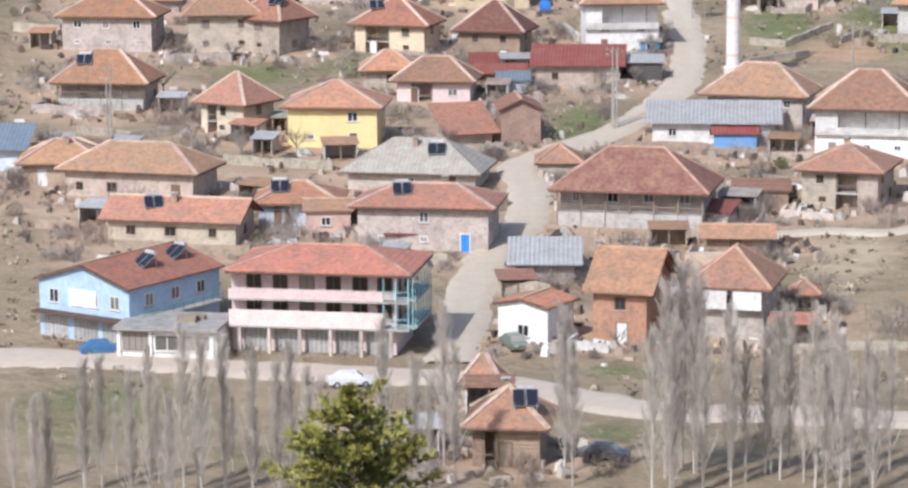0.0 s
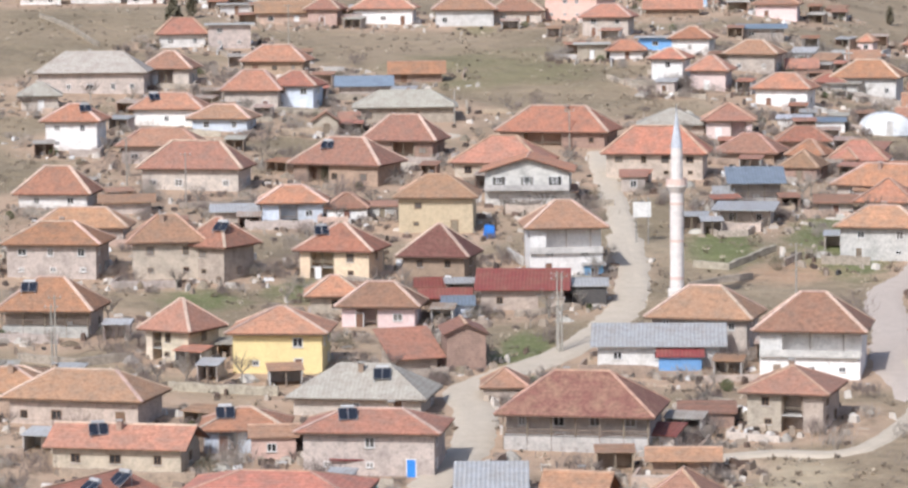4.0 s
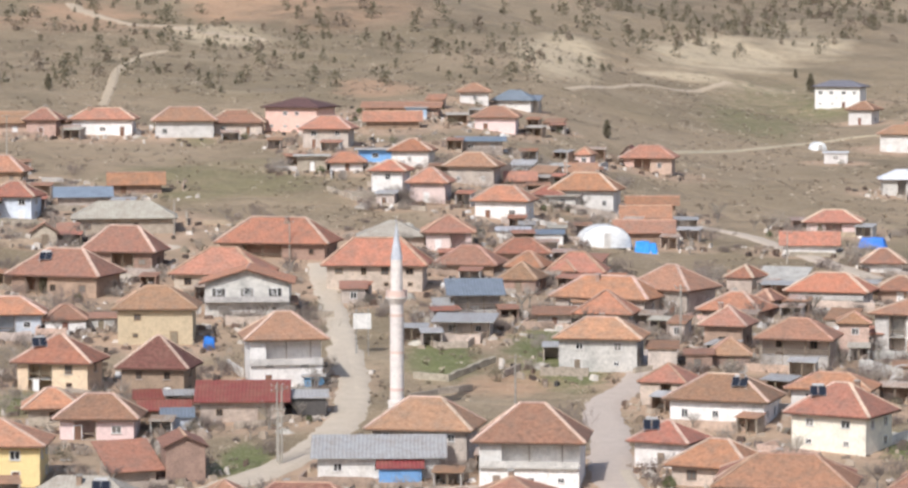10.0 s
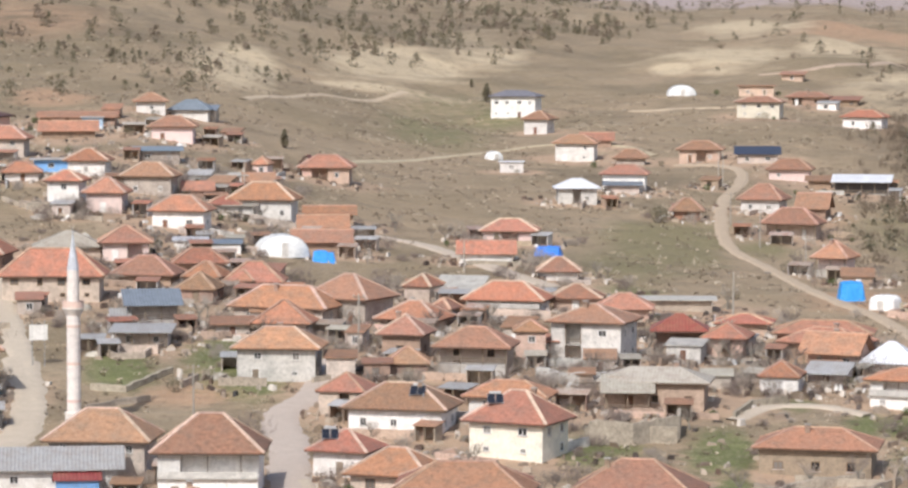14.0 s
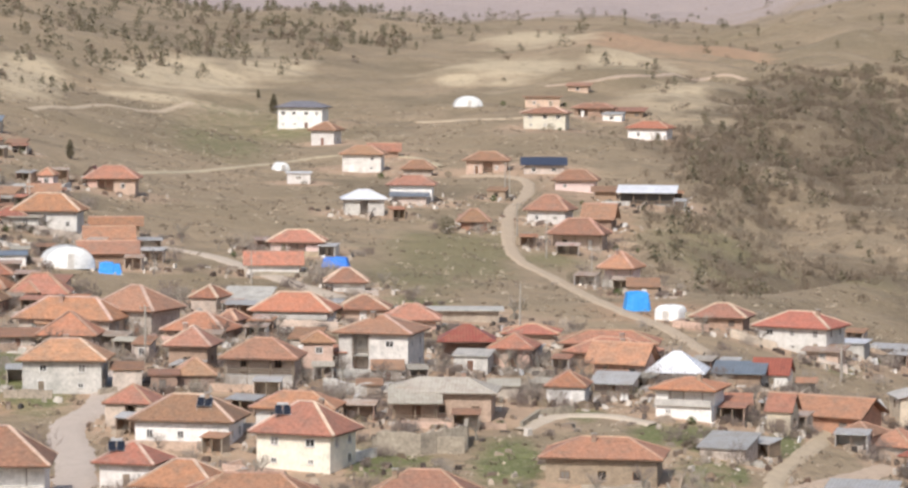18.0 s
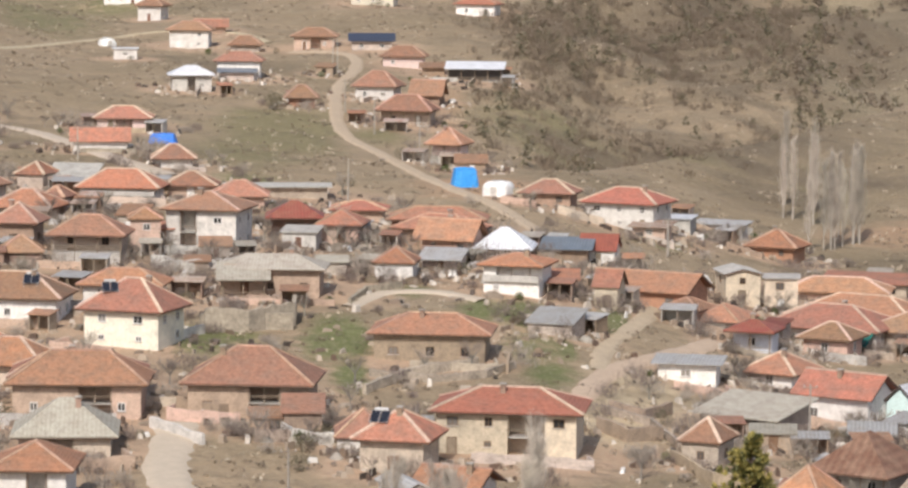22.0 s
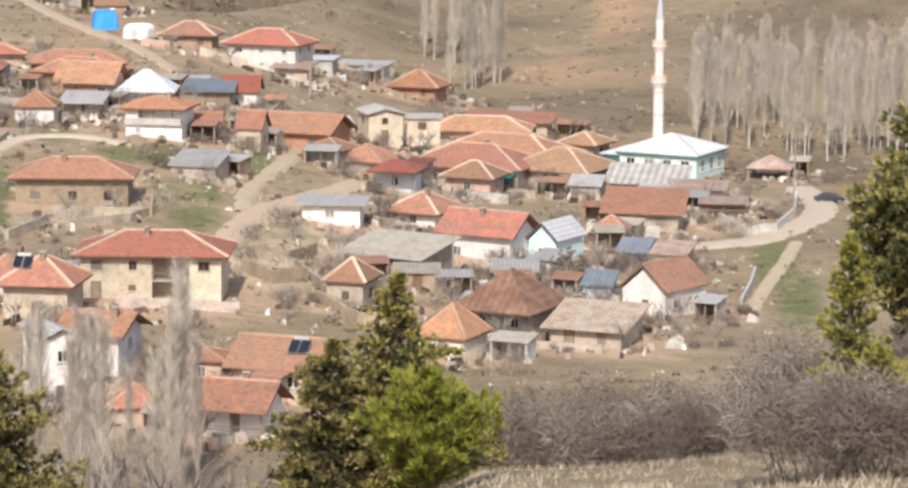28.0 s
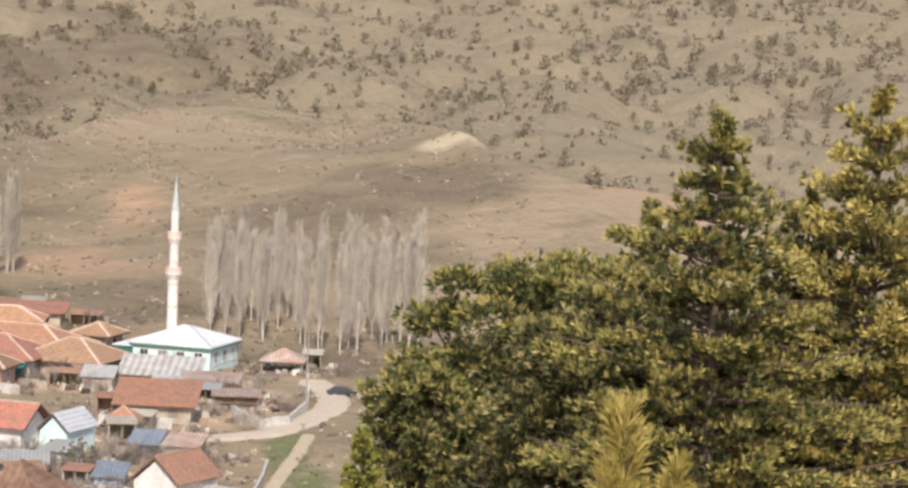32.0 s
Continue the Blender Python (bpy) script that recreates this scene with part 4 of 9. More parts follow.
def house(x, y, z, turn, w, d, h, rh, kind, wall, cover, flags=""):
    """A village house: centre of its plan, floor height, turn, roof size, eave height, rise and look."""
    dice = HOUSE_DICE
    flags = flags.split(",")
    small = w < 7 or h < 2.2
    HOUSE_SPOTS.append((x, y, w, d, turn, z))
    top = empty("shed" if small else "house", x, y, z, turn)
    over = 0.9 if w > 7 else 0.4
    a, b = w / 2 - over, d / 2 - over
    front = -b + (1.7 if "porch" in flags else 0.0)
    near = math.hypot(x, y) < 470
    # haze put into the colour: distant orange roofs take a more muted tile
    if cover == "orange" and math.hypot(x, y) > 680:
        cover = dice.choice(("dusty", "oldtile", "oldtile"))
    if cover == "orange":
        cover = dice.choice(("orange", "orange", "dusty", "dusty", "oldtile", "oldtile"))
    wm, rm = WALLS[wall], ROOFS[cover]
    foot = -2.5
    niche, low = None, 0.42 if h > 3.6 else 0.0
    if "inset" in flags:
        niche = (a * 0.02, a * 0.55)
    elif kind in "HP" and not small and h > 2.3 and not set(flags) & {"porch", "bal", "open", "big", "bluedoor", "plain"} and wall != "dark" and dice.random() < 0.26:
        i0 = dice.uniform(-0.8, 0.2) * a
        niche = (i0, min(i0 + dice.uniform(0.4, 0.75) * a, a * 0.9))
    loggia = "bal" in flags and kind in "HP"
    if "open" in flags:
        for sx in (-1, 1):
            for sy in (-1, 1):
                part("post", *boxes((sx * a - 0.1, sx * a + 0.1, sy * b - 0.1, sy * b + 0.1, foot, h)), POLE_WOOD, top)
    elif kind == "G":
        v = [(-a, front, foot), (a, front, foot), (a, b, foot), (-a, b, foot), (-a, front, h), (a, front, h), (a, b, h), (-a, b, h), (-a, 0, h + rh * 0.93), (a, 0, h + rh * 0.93)]
        part("wall", v, [(0, 1, 5, 4), (1, 2, 6, 9, 5), (2, 3, 7, 6), (3, 0, 4, 8, 7), (4, 5, 9, 8), (6, 7, 8, 9)], wm, top)
    elif kind == "g":
        v = [(-a, front, foot), (a, front, foot), (a, b, foot), (-a, b, foot), (-a, front, h), (a, front, h), (a, b, h), (-a, b, h), (0, front, h + rh * 0.93), (0, b, h + rh * 0.93)]
        part("wall", v, [(0, 1, 5, 8, 4), (1, 2, 6, 5), (2, 3, 7, 9, 6), (3, 0, 4, 7), (4, 8, 9, 7), (5, 6, 9, 8)], wm, top)
    elif kind == "S":
        v = [(-a, front, foot), (a, front, foot), (a, b, foot), (-a, b, foot), (-a, front, h + rh * 0.04), (a, front, h + rh * 0.04), (a, b, h + rh * 0.93), (-a, b, h + rh * 0.93)]
        part("wall", v, [(0, 1, 5, 4), (1, 2, 6, 5), (2, 3, 7, 6), (3, 0, 4, 7), (4, 5, 6, 7)], wm, top)
    elif niche:
        i0, i1 = niche
        deep = min(2.4, b)
        part("wall", *boxes((-a, i0, front, b, foot, h)), wm, top)
        part("wall", *boxes((i1, a, front, b, foot, h)), wm, top)
        part("wall", *boxes((i0 + 0.002, i1 - 0.002, front + deep, b, foot, h)), wm, top)
        part("balcony_slab", *boxes((i0 + 0.003, i1 - 0.003, front, front + deep, h * low, h * low + 0.15)), ROOFS["concrete"], top)
        for xc in ((i0 + 0.12, (i0 + i1) / 2, i1 - 0.12) if i1 - i0 > 3 else (i0 + 0.12, i1 - 0.12)):
            part("post", *boxes((xc - 0.07, xc + 0.07, front + 0.05, front + 0.19, h * low + 0.15, h)), WOOD, top)
        part("rail", *boxes((i0 + 0.003, i1 - 0.003, front + 0.08, front + 0.14, h * low + 0.9, h * low + 1.0)), WOOD, top)
    elif loggia:
        base, left = h * 0.5, -a * 0.55
        part("wall", *boxes((-a, a, front, b, foot, base)), wm, top)
        part("wall", *boxes((left, a, front + 1.9, b, base + 0.002, h)), wm, top)
        part("wall", *boxes((-a, left - 0.002, front, b, base + 0.002, h)), wm, top)
    else:
        part("wall", *boxes((-a, a, front, b, foot, h)), wm, top)
    v, f, lines = roof_data(kind, w, d, h, rh)
    roof = part("roof", v, f, rm, top)
    caps = "k" in flags
    if cover in ("orange", "redtile", "oldtile", "darktile", "oldmaroon", "dusty") or caps:
        cm = CAP if caps else CAP_OLD
        far = math.hypot(x, y) > 500
        if far and len(lines) > 1:
            part("ridge_cap", *merged(*[bar_data(p, q, 0.55, 0.2) for p, q in lines]), cm, roof)
        for p, q in ([] if far and len(lines) > 1 else lines):
            if (Vector(q) - Vector(p)).length > 0.5:
                part("ridge_cap", *bar_data(p, q, 0.42 if caps else 0.3, 0.18), cm, roof)
    # this dark ring is both the board and the painted eave shadow
    if kind in "HP":
        e = 0.05
        part("eave_board", *ring_data(w / 2 - e, d / 2 - e, 0.1, h - 0.16, h), FASCIA, roof)
    elif kind in "Gg":
        for sy in (-1, 1):
            for sx in (-1, 1):
                if kind == "G":
                    part("barge_board", *bar_data((sx * (w / 2 - 0.04), sy * d / 2, h - 0.02), (sx * (w / 2 - 0.04), 0, h + rh - 0.02), 0.08, 0.22), FASCIA, roof)
                else:
                    part("barge_board", *bar_data((sx * w / 2, sy * (d / 2 - 0.04), h - 0.02), (0, sy * (d / 2 - 0.04), h + rh - 0.02), 0.08, 0.22), FASCIA, roof)
    brown = wall in ("brick", "mud", "beige", "orangebrick", "ochre", "cream")
    if "open" not in flags and wall != "dark":
        storeys = max(1, int(round(h / 2.75)))
        each = h / storeys
        count = max(1, int((2 * a) / (2.7 if "big" in flags else 3.9)))
        door_at = (0 if niche else dice.randrange(count)) if dice.random() < (0.4 if small else 0.45) or "bluedoor" in flags else -1
        for s in range(storeys):
            zc = s * each + min(1.5, each * 0.56)
            for k in range(count):
                xc = -a + (k + 0.5) * 2 * a / count + dice.uniform(-0.25, 0.25)
                if s == 0 and k == door_at:
                    tall = min(2.0, h - 0.25)
                    leaf = part("door", *boxes((xc - 0.48, xc + 0.48, front - 0.05, front + 0.05, -0.1, tall)), BLUE_GATE if "bluedoor" in flags else dice.choice((DOOR, FRAME, WOOD, DOOR)), top)
                    part("door_frame", *boxes((xc - 0.58, xc - 0.48, front - 0.07, front + 0.05, -0.1, tall + 0.1), (xc + 0.48, xc + 0.58, front - 0.07, front + 0.05, -0.1, tall + 0.1), (xc - 0.48, xc + 0.48, front - 0.07, front + 0.05, tall, tall + 0.1)), FRAME_BROWN if brown else FRAME, leaf)
                    continue
                if loggia and s == storeys - 1 or niche and niche[0] - 0.8 < xc < niche[1] + 0.8:
                    continue
                if dice.random() < (0.35 if small else 0.16) or each < 1.9:
                    continue
                ground_floor = s == 0 and storeys > 1
                window(top, xc, front, zc, 0, 0.85 if ground_floor else dice.choice((0.9, 1.1, 1.3)), 0.65 if ground_floor else dice.choice((1.0, 1.2)), brown, 2, near)
        if abs(turn_to_eye(x, y, turn)) >= 8 and kind != "S":
            side = 1 if turn_to_eye(x, y, turn) < 0 else -1
            for s in range(storeys):
                for k in range(max(1, int(2 * b / 4))):
                    if dice.random() < 0.25 or each < 1.9:
                        continue
                    yc = -b + (k + 0.5) * 2 * b / max(1, int(2 * b / 4))
                    if yc < front + 0.8:
                        continue
                    window(top, side * a, yc, s * each + min(1.5, each * 0.56), 90 * side, 1.1, 1.15, brown, 2, near)
    if "porch" in flags:
        n = max(2, int(w / 3))
        for k in range(n + 1):
            xc = -a + 2 * a * k / n
            part("post", *boxes((xc - 0.08, xc + 0.08, -b, -b + 0.16, foot, h)), WOOD, top)
        part("floor_slab", *boxes((-a, a, -b, front - 0.004, foot, 0.05 if h < 3.4 else h * 0.42)), ROOFS["concrete"], top)
        low = 0.05 if h < 3.4 else h * 0.42
        part("rail", *boxes((-a, a, -b + 0.02, -b + 0.08, low + 0.75, low + 0.85), (-a, a, -b + 0.02, -b + 0.08, low + 0.35, low + 0.42)), WOOD, top)
    if "bal" in flags:
        base = h * 0.5
        reach = 0.5 if loggia else 1.3
        part("balcony_slab", *boxes((-a, a, front - reach, front + 0.0, base - 0.15, base)), ROOFS["concrete"], top)
        part("balcony_parapet", *boxes((-a, a, front - reach, front - reach + 0.1, base, base + 0.8), (-a, -a + 0.1, front - reach + 0.1, front, base, base + 0.8), (a - 0.1, a, front - reach + 0.1, front, base, base + 0.8)), WALLS["whitegrey"], top)
        for k in range(3):
            xc = -a + (k + 0.5) * 2 * a / 3
            if loggia:
                part("post", *boxes((xc - 0.07, xc + 0.07, front + 0.02, front + 0.16, base + 0.004, h)), WOOD, top)
            else:
                window(top, xc, front, base + 1.35, 0, 2.2, 1.5, False, 3)
    if "awn" in flags:
        part("white_board", *boxes((-a + 0.2, -0.1, -d / 2 - 0.05, -d / 2 + 0.03, h - 2.0, h - 0.2)), WALLS["white"], top, "large white hanging board")
        part("white_board", *boxes((0.5, a - 0.1, -d / 2 - 0.05, -d / 2 + 0.03, h - 2.0, h - 0.2)), WALLS["white"], top, "large white hanging board")
    if "greenawn" in flags:
        v = [(a * 0.2, -d / 2 - 3.2, h - 1.6), (a, -d / 2 - 3.2, h - 1.6), (a, -d / 2 + 0.3, h + 0.1), (a * 0.2, -d / 2 + 0.3, h + 0.1)]
        v += [(p[0], p[1], p[2] - 0.06) for p in v]
        part("awning", v, [(0, 1, 2, 3), (7, 6, 5, 4), (0, 4, 5, 1), (1, 5, 6, 2), (2, 6, 7, 3), (3, 7, 4, 0)], GREEN_TARP, top, "dark green cloth awning")
        for sx in (0.22, 0.96):
            part("awning_post", *boxes((a * sx - 0.05, a * sx + 0.05, -d / 2 - 3.15, -d / 2 - 3.05, foot, h - 1.6)), WOOD, top)
    if "ch" in flags or (not small and kind in "HPG" and dice.random() < 0.45):
        cx = dice.uniform(-0.25, 0.25) * w
        chimney(top, cx, dice.choice((-1, 1)) * d * 0.12, h + rh * 0.78)
    if "sol" in flags:
        sx = dice.choice((-1, 1)) * min(w * 0.2, 2.6)
        m = pose(x, y, z, 0, 0, turn) @ Vector((sx, -d * 0.2, h + rh * 0.6 + 0.1))
        solar_heater(m.x, m.y, m.z, turn + dice.uniform(-12, 30))
    words = f"{TONE[wall]} {'shed' if small else ('two-storey house' if h > 4.2 else 'house')} with {SHAPE[kind]} {COVER[cover]} roof"
    if "porch" in flags:
        words += " and porch"
    elif "bal" in flags:
        words += " and long balcony"
    elif caps:
        words += ", pale ridges"
    return tagged(top, words, "shed" if small else "house", "village houses")


def turn_to_eye(x, y, turn):
    """The turn of a front against the line to the eye, in degrees."""
    return turn + math.degrees(math.atan2(x, y))


house(-55.6, 350.4, 6.3, -9, 16.5, 9.0, 2.7, 2.0, "G", "cream", "orange", "k,sol")
house(-43.3, 358.7, 6.9, 2, 10.5, 9.0, 2.7, 1.9, "H", "bluewhite", "orange", "k,sol")
house(-27.9, 349.0, 6.1, -5, 16.2, 10.0, 4.9, 1.9, "H", "grey", "orange", "k,sol,bluedoor")
house(-31.3, 377.5, 8.0, -7, 17.0, 11.0, 2.3, 3.4, "H", "grey", "asbestos", "sol,ch")
house(-63.5, 371.1, 7.8, -12, 17.7, 10.0, 3.4, 2.8, "H", "beige", "orange", "k")
house(-73.8, 376.6, 8.4, 6, 10.8, 9.0, 2.8, 2.3, "H", "pinkish", "orange", "k")
house(-82.7, 383.1, 9.0, 2, 7.6, 8.0, 2.7, 2.1, "S", "bluewhite", "bluemetal", "sol")
house(-5.2, 361.0, 6.7, -9, 18.2, 12.0, 4.3, 4.2, "H", "grey", "oldmaroon", "ch,porch")
house(3.7, 359.1, 6.8, -16, 4.7, 5.0, 1.7, 0.7, "S", "grey", "maroon", "")
house(-14.5, 334.4, 5.4, 2, 8.0, 9.0, 2.1, 1.3, "S", "grey", "tin", "")
house(-4.9, 311.1, 4.4, -13, 7.1, 12.0, 5.0, 3.4, "G", "orangebrick", "dusty", "ch,plain")
house(5.9, 347.2, 6.1, -1, 8.5, 6.0, 1.7, 1.0, "G", "brick", "orange", "")
house(5.3, 312.1, 4.4, -11, 8.6, 10.0, 5.2, 3.3, "H", "grey", "oldtile", "awn")
house(12.2, 319.5, 4.9, -2, 3.5, 3.5, 2.0, 1.1, "H", "beige", "orange", "")
house(-14.1, 258.3, 4.9, -3, 7.3, 7.8, 3.3, 2.7, "H", "brick", "orange", "k,ch,sol")
house(-17.7, 281.4, 4.4, -6, 4.2, 4.0, 1.7, 2.4, "H", "beige", "orange", "k")
house(18.9, 368.4, 7.6, -15, 10.6, 11.0, 4.6, 2.4, "H", "beige", "oldtile", "ch")
house(17.0, 369.9, 7.9, -3, 6.0, 4.0, 1.7, 0.3, "S", "beige", "oldtile", "")
house(3.8, 402.7, 9.8, -1, 17.1, 7.0, 2.6, 2.0, "S", "white", "tin", "")
house(6.4, 399.3, 9.6, -1, 6.1, 4.0, 1.8, 1.1, "S", "blue", "maroon", "")
house(9.9, 412.5, 10.3, -13, 14.1, 10.0, 4.5, 3.6, "H", "grey", "oldtile", "k")
house(22.7, 394.7, 9.5, -9, 14.0, 11.0, 6.1, 4.2, "H", "white", "oldtile", "k,bal")
house(-76.2, 420.8, 11.4, -5, 13.4, 10.0, 3.6, 3.9, "H", "beige", "orange", "k,sol,porch")
house(-81.8, 457.4, 14.7, -4, 14.8, 10.0, 5.0, 2.8, "H", "grey", "orange", "k")
house(-82.6, 483.5, 17.3, 0, 15.1, 8.0, 1.9, 2.7, "H", "grey", "orange", "k")
house(-66.0, 457.1, 14.5, 8, 11.7, 9.0, 5.4, 3.5, "H", "beige", "orange", "")
house(-58.5, 456.6, 14.3, -31, 9.1, 8.8, 5.0, 3.7, "H", "beige", "orange", "k,sol")
house(-56.8, 405.4, 10.1, -29, 8.5, 8.3, 4.2, 3.6, "P", "cream", "orange", "k")
house(-43.5, 400.1, 9.6, -2, 13.0, 10.0, 5.2, 2.8, "P", "yellow", "orange", "k")
house(-33.0, 427.2, 11.5, -4, 11.6, 8.0, 2.9, 2.9, "H", "pink", "orange", "k")
house(-40.0, 434.9, 12.3, 5, 8.3, 7.0, 2.5, 2.4, "H", "beige", "orange", "k")
house(-27.5, 400.4, 9.6, 22, 7.3, 7.4, 1.7, 3.0, "S", "beige", "orange", "")
house(-20.8, 402.0, 9.7, 9, 5.7, 8.0, 4.5, 1.3, "g", "brick", "oldtile", "")
house(-40.9, 457.6, 14.2, -13, 12.1, 9.0, 4.3, 3.6, "P", "ochre", "orange", "k,sol")
house(-26.6, 452.5, 13.6, -11, 10.7, 9.0, 4.6, 4.1, "P", "brick", "darktile", "k")
house(-14.4, 437.9, 12.3, -0, 13.1, 8.0, 2.9, 2.0, "S", "beige", "maroon", "")
house(-5.4, 439.8, 12.6, 1, 5.5, 5.0, 2.7, 0.5, "S", "dark", "tin", "")
house(-9.3, 461.0, 14.3, 7, 12.2, 10.0, 7.0, 3.5, "H", "white", "orange", "k,bal")
house(-29.1, 491.4, 17.3, -1, 13.1, 10.0, 5.5, 3.1, "H", "ochre", "orange", "ch")
house(-52.1, 498.5, 18.2, 4, 11.2, 8.0, 3.1, 2.4, "H", "bluewhite", "orange", "k")
house(-43.6, 498.7, 18.2, 3, 7.0, 6.0, 2.1, 2.1, "H", "white", "orange", "")
house(-46.7, 535.1, 20.7, -21, 17.2, 11.0, 3.5, 4.1, "H", "brick", "orange", "k,sol")
house(-38.8, 560.5, 22.8, -14, 14.1, 9.0, 3.2, 4.2, "H", "brick", "orange", "k")
house(-20.8, 541.0, 21.1, -12, 16.3, 12.0, 2.7, 4.1, "H", "beige", "orange", "")
house(-15.9, 515.5, 19.1, -1, 15.2, 12.0, 5.4, 2.3, "g", "whitegrey", "orange", "bal")
house(4.9, 538.4, 21.0, -7, 17.8, 10.0, 4.3, 4.2, "H", "beige", "orange", "")
house(-12.2, 571.5, 23.7, -14, 20.9, 11.0, 2.9, 4.2, "H", "brick", "orange", "k")
house(8.1, 581.5, 25.1, -1, 13.1, 9.0, 1.7, 2.7, "P", "beige", "asbestos", "")
house(18.1, 577.0, 24.5, -2, 9.9, 8.0, 3.3, 2.8, "P", "pink", "orange", "")
house(-41.0, 594.0, 26.6, 4, 19.6, 10.0, 2.9, 2.9, "H", "beige", "asbestos", "")
house(-71.1, 528.3, 20.4, -8, 18.1, 10.0, 3.8, 4.2, "H", "grey", "orange", "k")
house(-80.3, 553.2, 22.7, 0, 15.1, 8.0, 3.2, 2.7, "H", "grey", "orange", "")
house(-91.1, 510.4, 19.4, -4, 12.9, 9.0, 2.4, 4.1, "H", "white", "orange", "k")
house(-97.4, 565.3, 24.1, -4, 11.0, 9.0, 5.3, 2.8, "H", "white", "orange", "k,sol")
house(-83.8, 588.6, 26.6, -6, 14.2, 8.0, 3.2, 2.7, "H", "white", "orange", "k,sol")
house(-73.4, 584.1, 25.9, -9, 12.1, 8.0, 2.4, 2.3, "H", "bluewhite", "orange", "k")
house(-70.1, 603.9, 28.2, -5, 12.0, 8.0, 3.9, 3.6, "H", "grey", "orange", "k")
house(-62.2, 605.9, 28.2, -12, 10.0, 8.0, 4.6, 2.6, "H", "bluewhite", "orange", "k")
house(-70.0, 643.9, 32.6, -8, 13.7, 8.0, 2.8, 3.0, "H", "brick", "orange", "k")
house(-89.8, 631.5, 31.5, -6, 10.9, 9.0, 3.3, 3.2, "H", "grey", "oldtile", "k")
house(-103.3, 621.8, 30.6, 1, 22.2, 11.0, 4.1, 3.9, "H", "grey", "asbestos", "")
house(-93.7, 677.8, 36.5, 8, 11.3, 7.0, 2.9, 3.3, "H", "white", "orange", "")
house(-83.6, 677.1, 36.3, 7, 10.7, 8.0, 5.0, 0.2, "F", "grey", "concrete", "")
house(-50.7, 620.7, 30.0, 5, 11.6, 8.0, 1.7, 1.5, "S", "grey", "bluemetal", "")
house(-54.5, 580.5, 25.4, 5, 5.4, 5.0, 2.3, 1.8, "g", "beige", "oldtile", "")
house(-50.5, 584.4, 25.8, 5, 4.3, 4.7, 1.8, 1.3, "S", "brick", "oldtile", "")
house(-41.3, 632.8, 31.5, 4, 11.6, 6.0, 1.7, 2.3, "G", "brick", "orange", "")
house(-125.1, 757.9, 43.1, 9, 13.4, 8.0, 2.5, 1.5, "H", "white", "orange", "")
house(-112.5, 753.5, 43.1, 8, 10.5, 7.0, 1.9, 1.8, "H", "white", "orange", "")
house(-96.9, 753.7, 43.1, 7, 9.8, 7.0, 2.0, 1.9, "H", "white", "orange", "")
house(-89.2, 735.2, 41.1, 7, 8.9, 7.0, 2.3, 0.2, "F", "white", "concrete", "")
house(-76.5, 717.1, 39.5, 6, 12.9, 8.0, 2.6, 2.4, "G", "pinkish", "orange", "")
house(-66.8, 715.0, 39.2, -10, 8.4, 7.0, 3.7, 2.5, "H", "pinkish", "orange", "k")
house(-53.9, 719.6, 39.2, -4, 14.9, 8.0, 3.6, 2.4, "H", "white", "orange", "k")
house(-36.0, 716.5, 38.8, 3, 14.6, 8.0, 3.7, 2.9, "H", "white", "orange", "k")
house(-24.4, 721.5, 39.1, -3, 13.0, 8.0, 2.8, 2.6, "H", "grey", "orange", "k")
house(-10.5, 727.5, 39.4, -23, 14.4, 12.0, 5.7, 1.9, "H", "apricot", "darkmetal", "big,plain")
house(-4.0, 695.2, 37.3, -12, 11.8, 8.0, 4.2, 2.6, "H", "grey", "orange", "k")
house(12.9, 750.2, 42.1, -7, 19.0, 7.0, 1.9, 1.2, "G", "brick", "oldtile", "")
house(10.3, 728.3, 40.0, -1, 13.7, 7.0, 1.7, 2.2, "G", "brick", "orange", "")
house(30.9, 784.8, 43.7, -2, 8.7, 8.0, 2.9, 2.0, "H", "white", "orange", "")
house(41.0, 788.4, 42.3, -15, 11.0, 8.0, 2.1, 2.4, "H", "white", "bluegrey", "")
house(33.9, 731.0, 39.2, -9, 11.0, 8.0, 3.3, 2.3, "H", "pink", "orange", "")
house(5.9, 671.0, 35.5, -1, 8.9, 6.0, 2.6, 0.2, "F", "blue", "tin", "")
house(13.5, 666.5, 34.9, -11, 9.5, 8.0, 3.2, 2.3, "H", "white", "orange", "k")
house(-0.2, 659.2, 34.2, 0, 8.5, 6.0, 1.9, 2.0, "H", "white", "orange", "")
house(-7.2, 659.6, 34.3, 1, 7.7, 6.0, 3.1, 0.2, "F", "beige", "concrete", "")
house(8.5, 629.8, 30.9, -15, 8.0, 8.0, 5.1, 1.9, "H", "white", "orange", "k")
house(16.1, 623.5, 30.1, -13, 8.7, 8.0, 3.9, 2.7, "H", "pink", "orange", "k")
house(25.4, 646.1, 32.0, -16, 11.3, 8.0, 3.9, 2.6, "H", "grey", "orange", "k")
house(29.8, 611.1, 27.5, -17, 11.7, 8.0, 3.7, 2.7, "H", "white", "orange", "k")
house(47.3, 635.8, 27.7, -16, 13.9, 9.0, 4.0, 3.2, "H", "white", "orange", "k")
house(34.8, 647.0, 31.1, -3, 7.0, 5.0, 1.7, 1.7, "S", "brick", "orange", "")
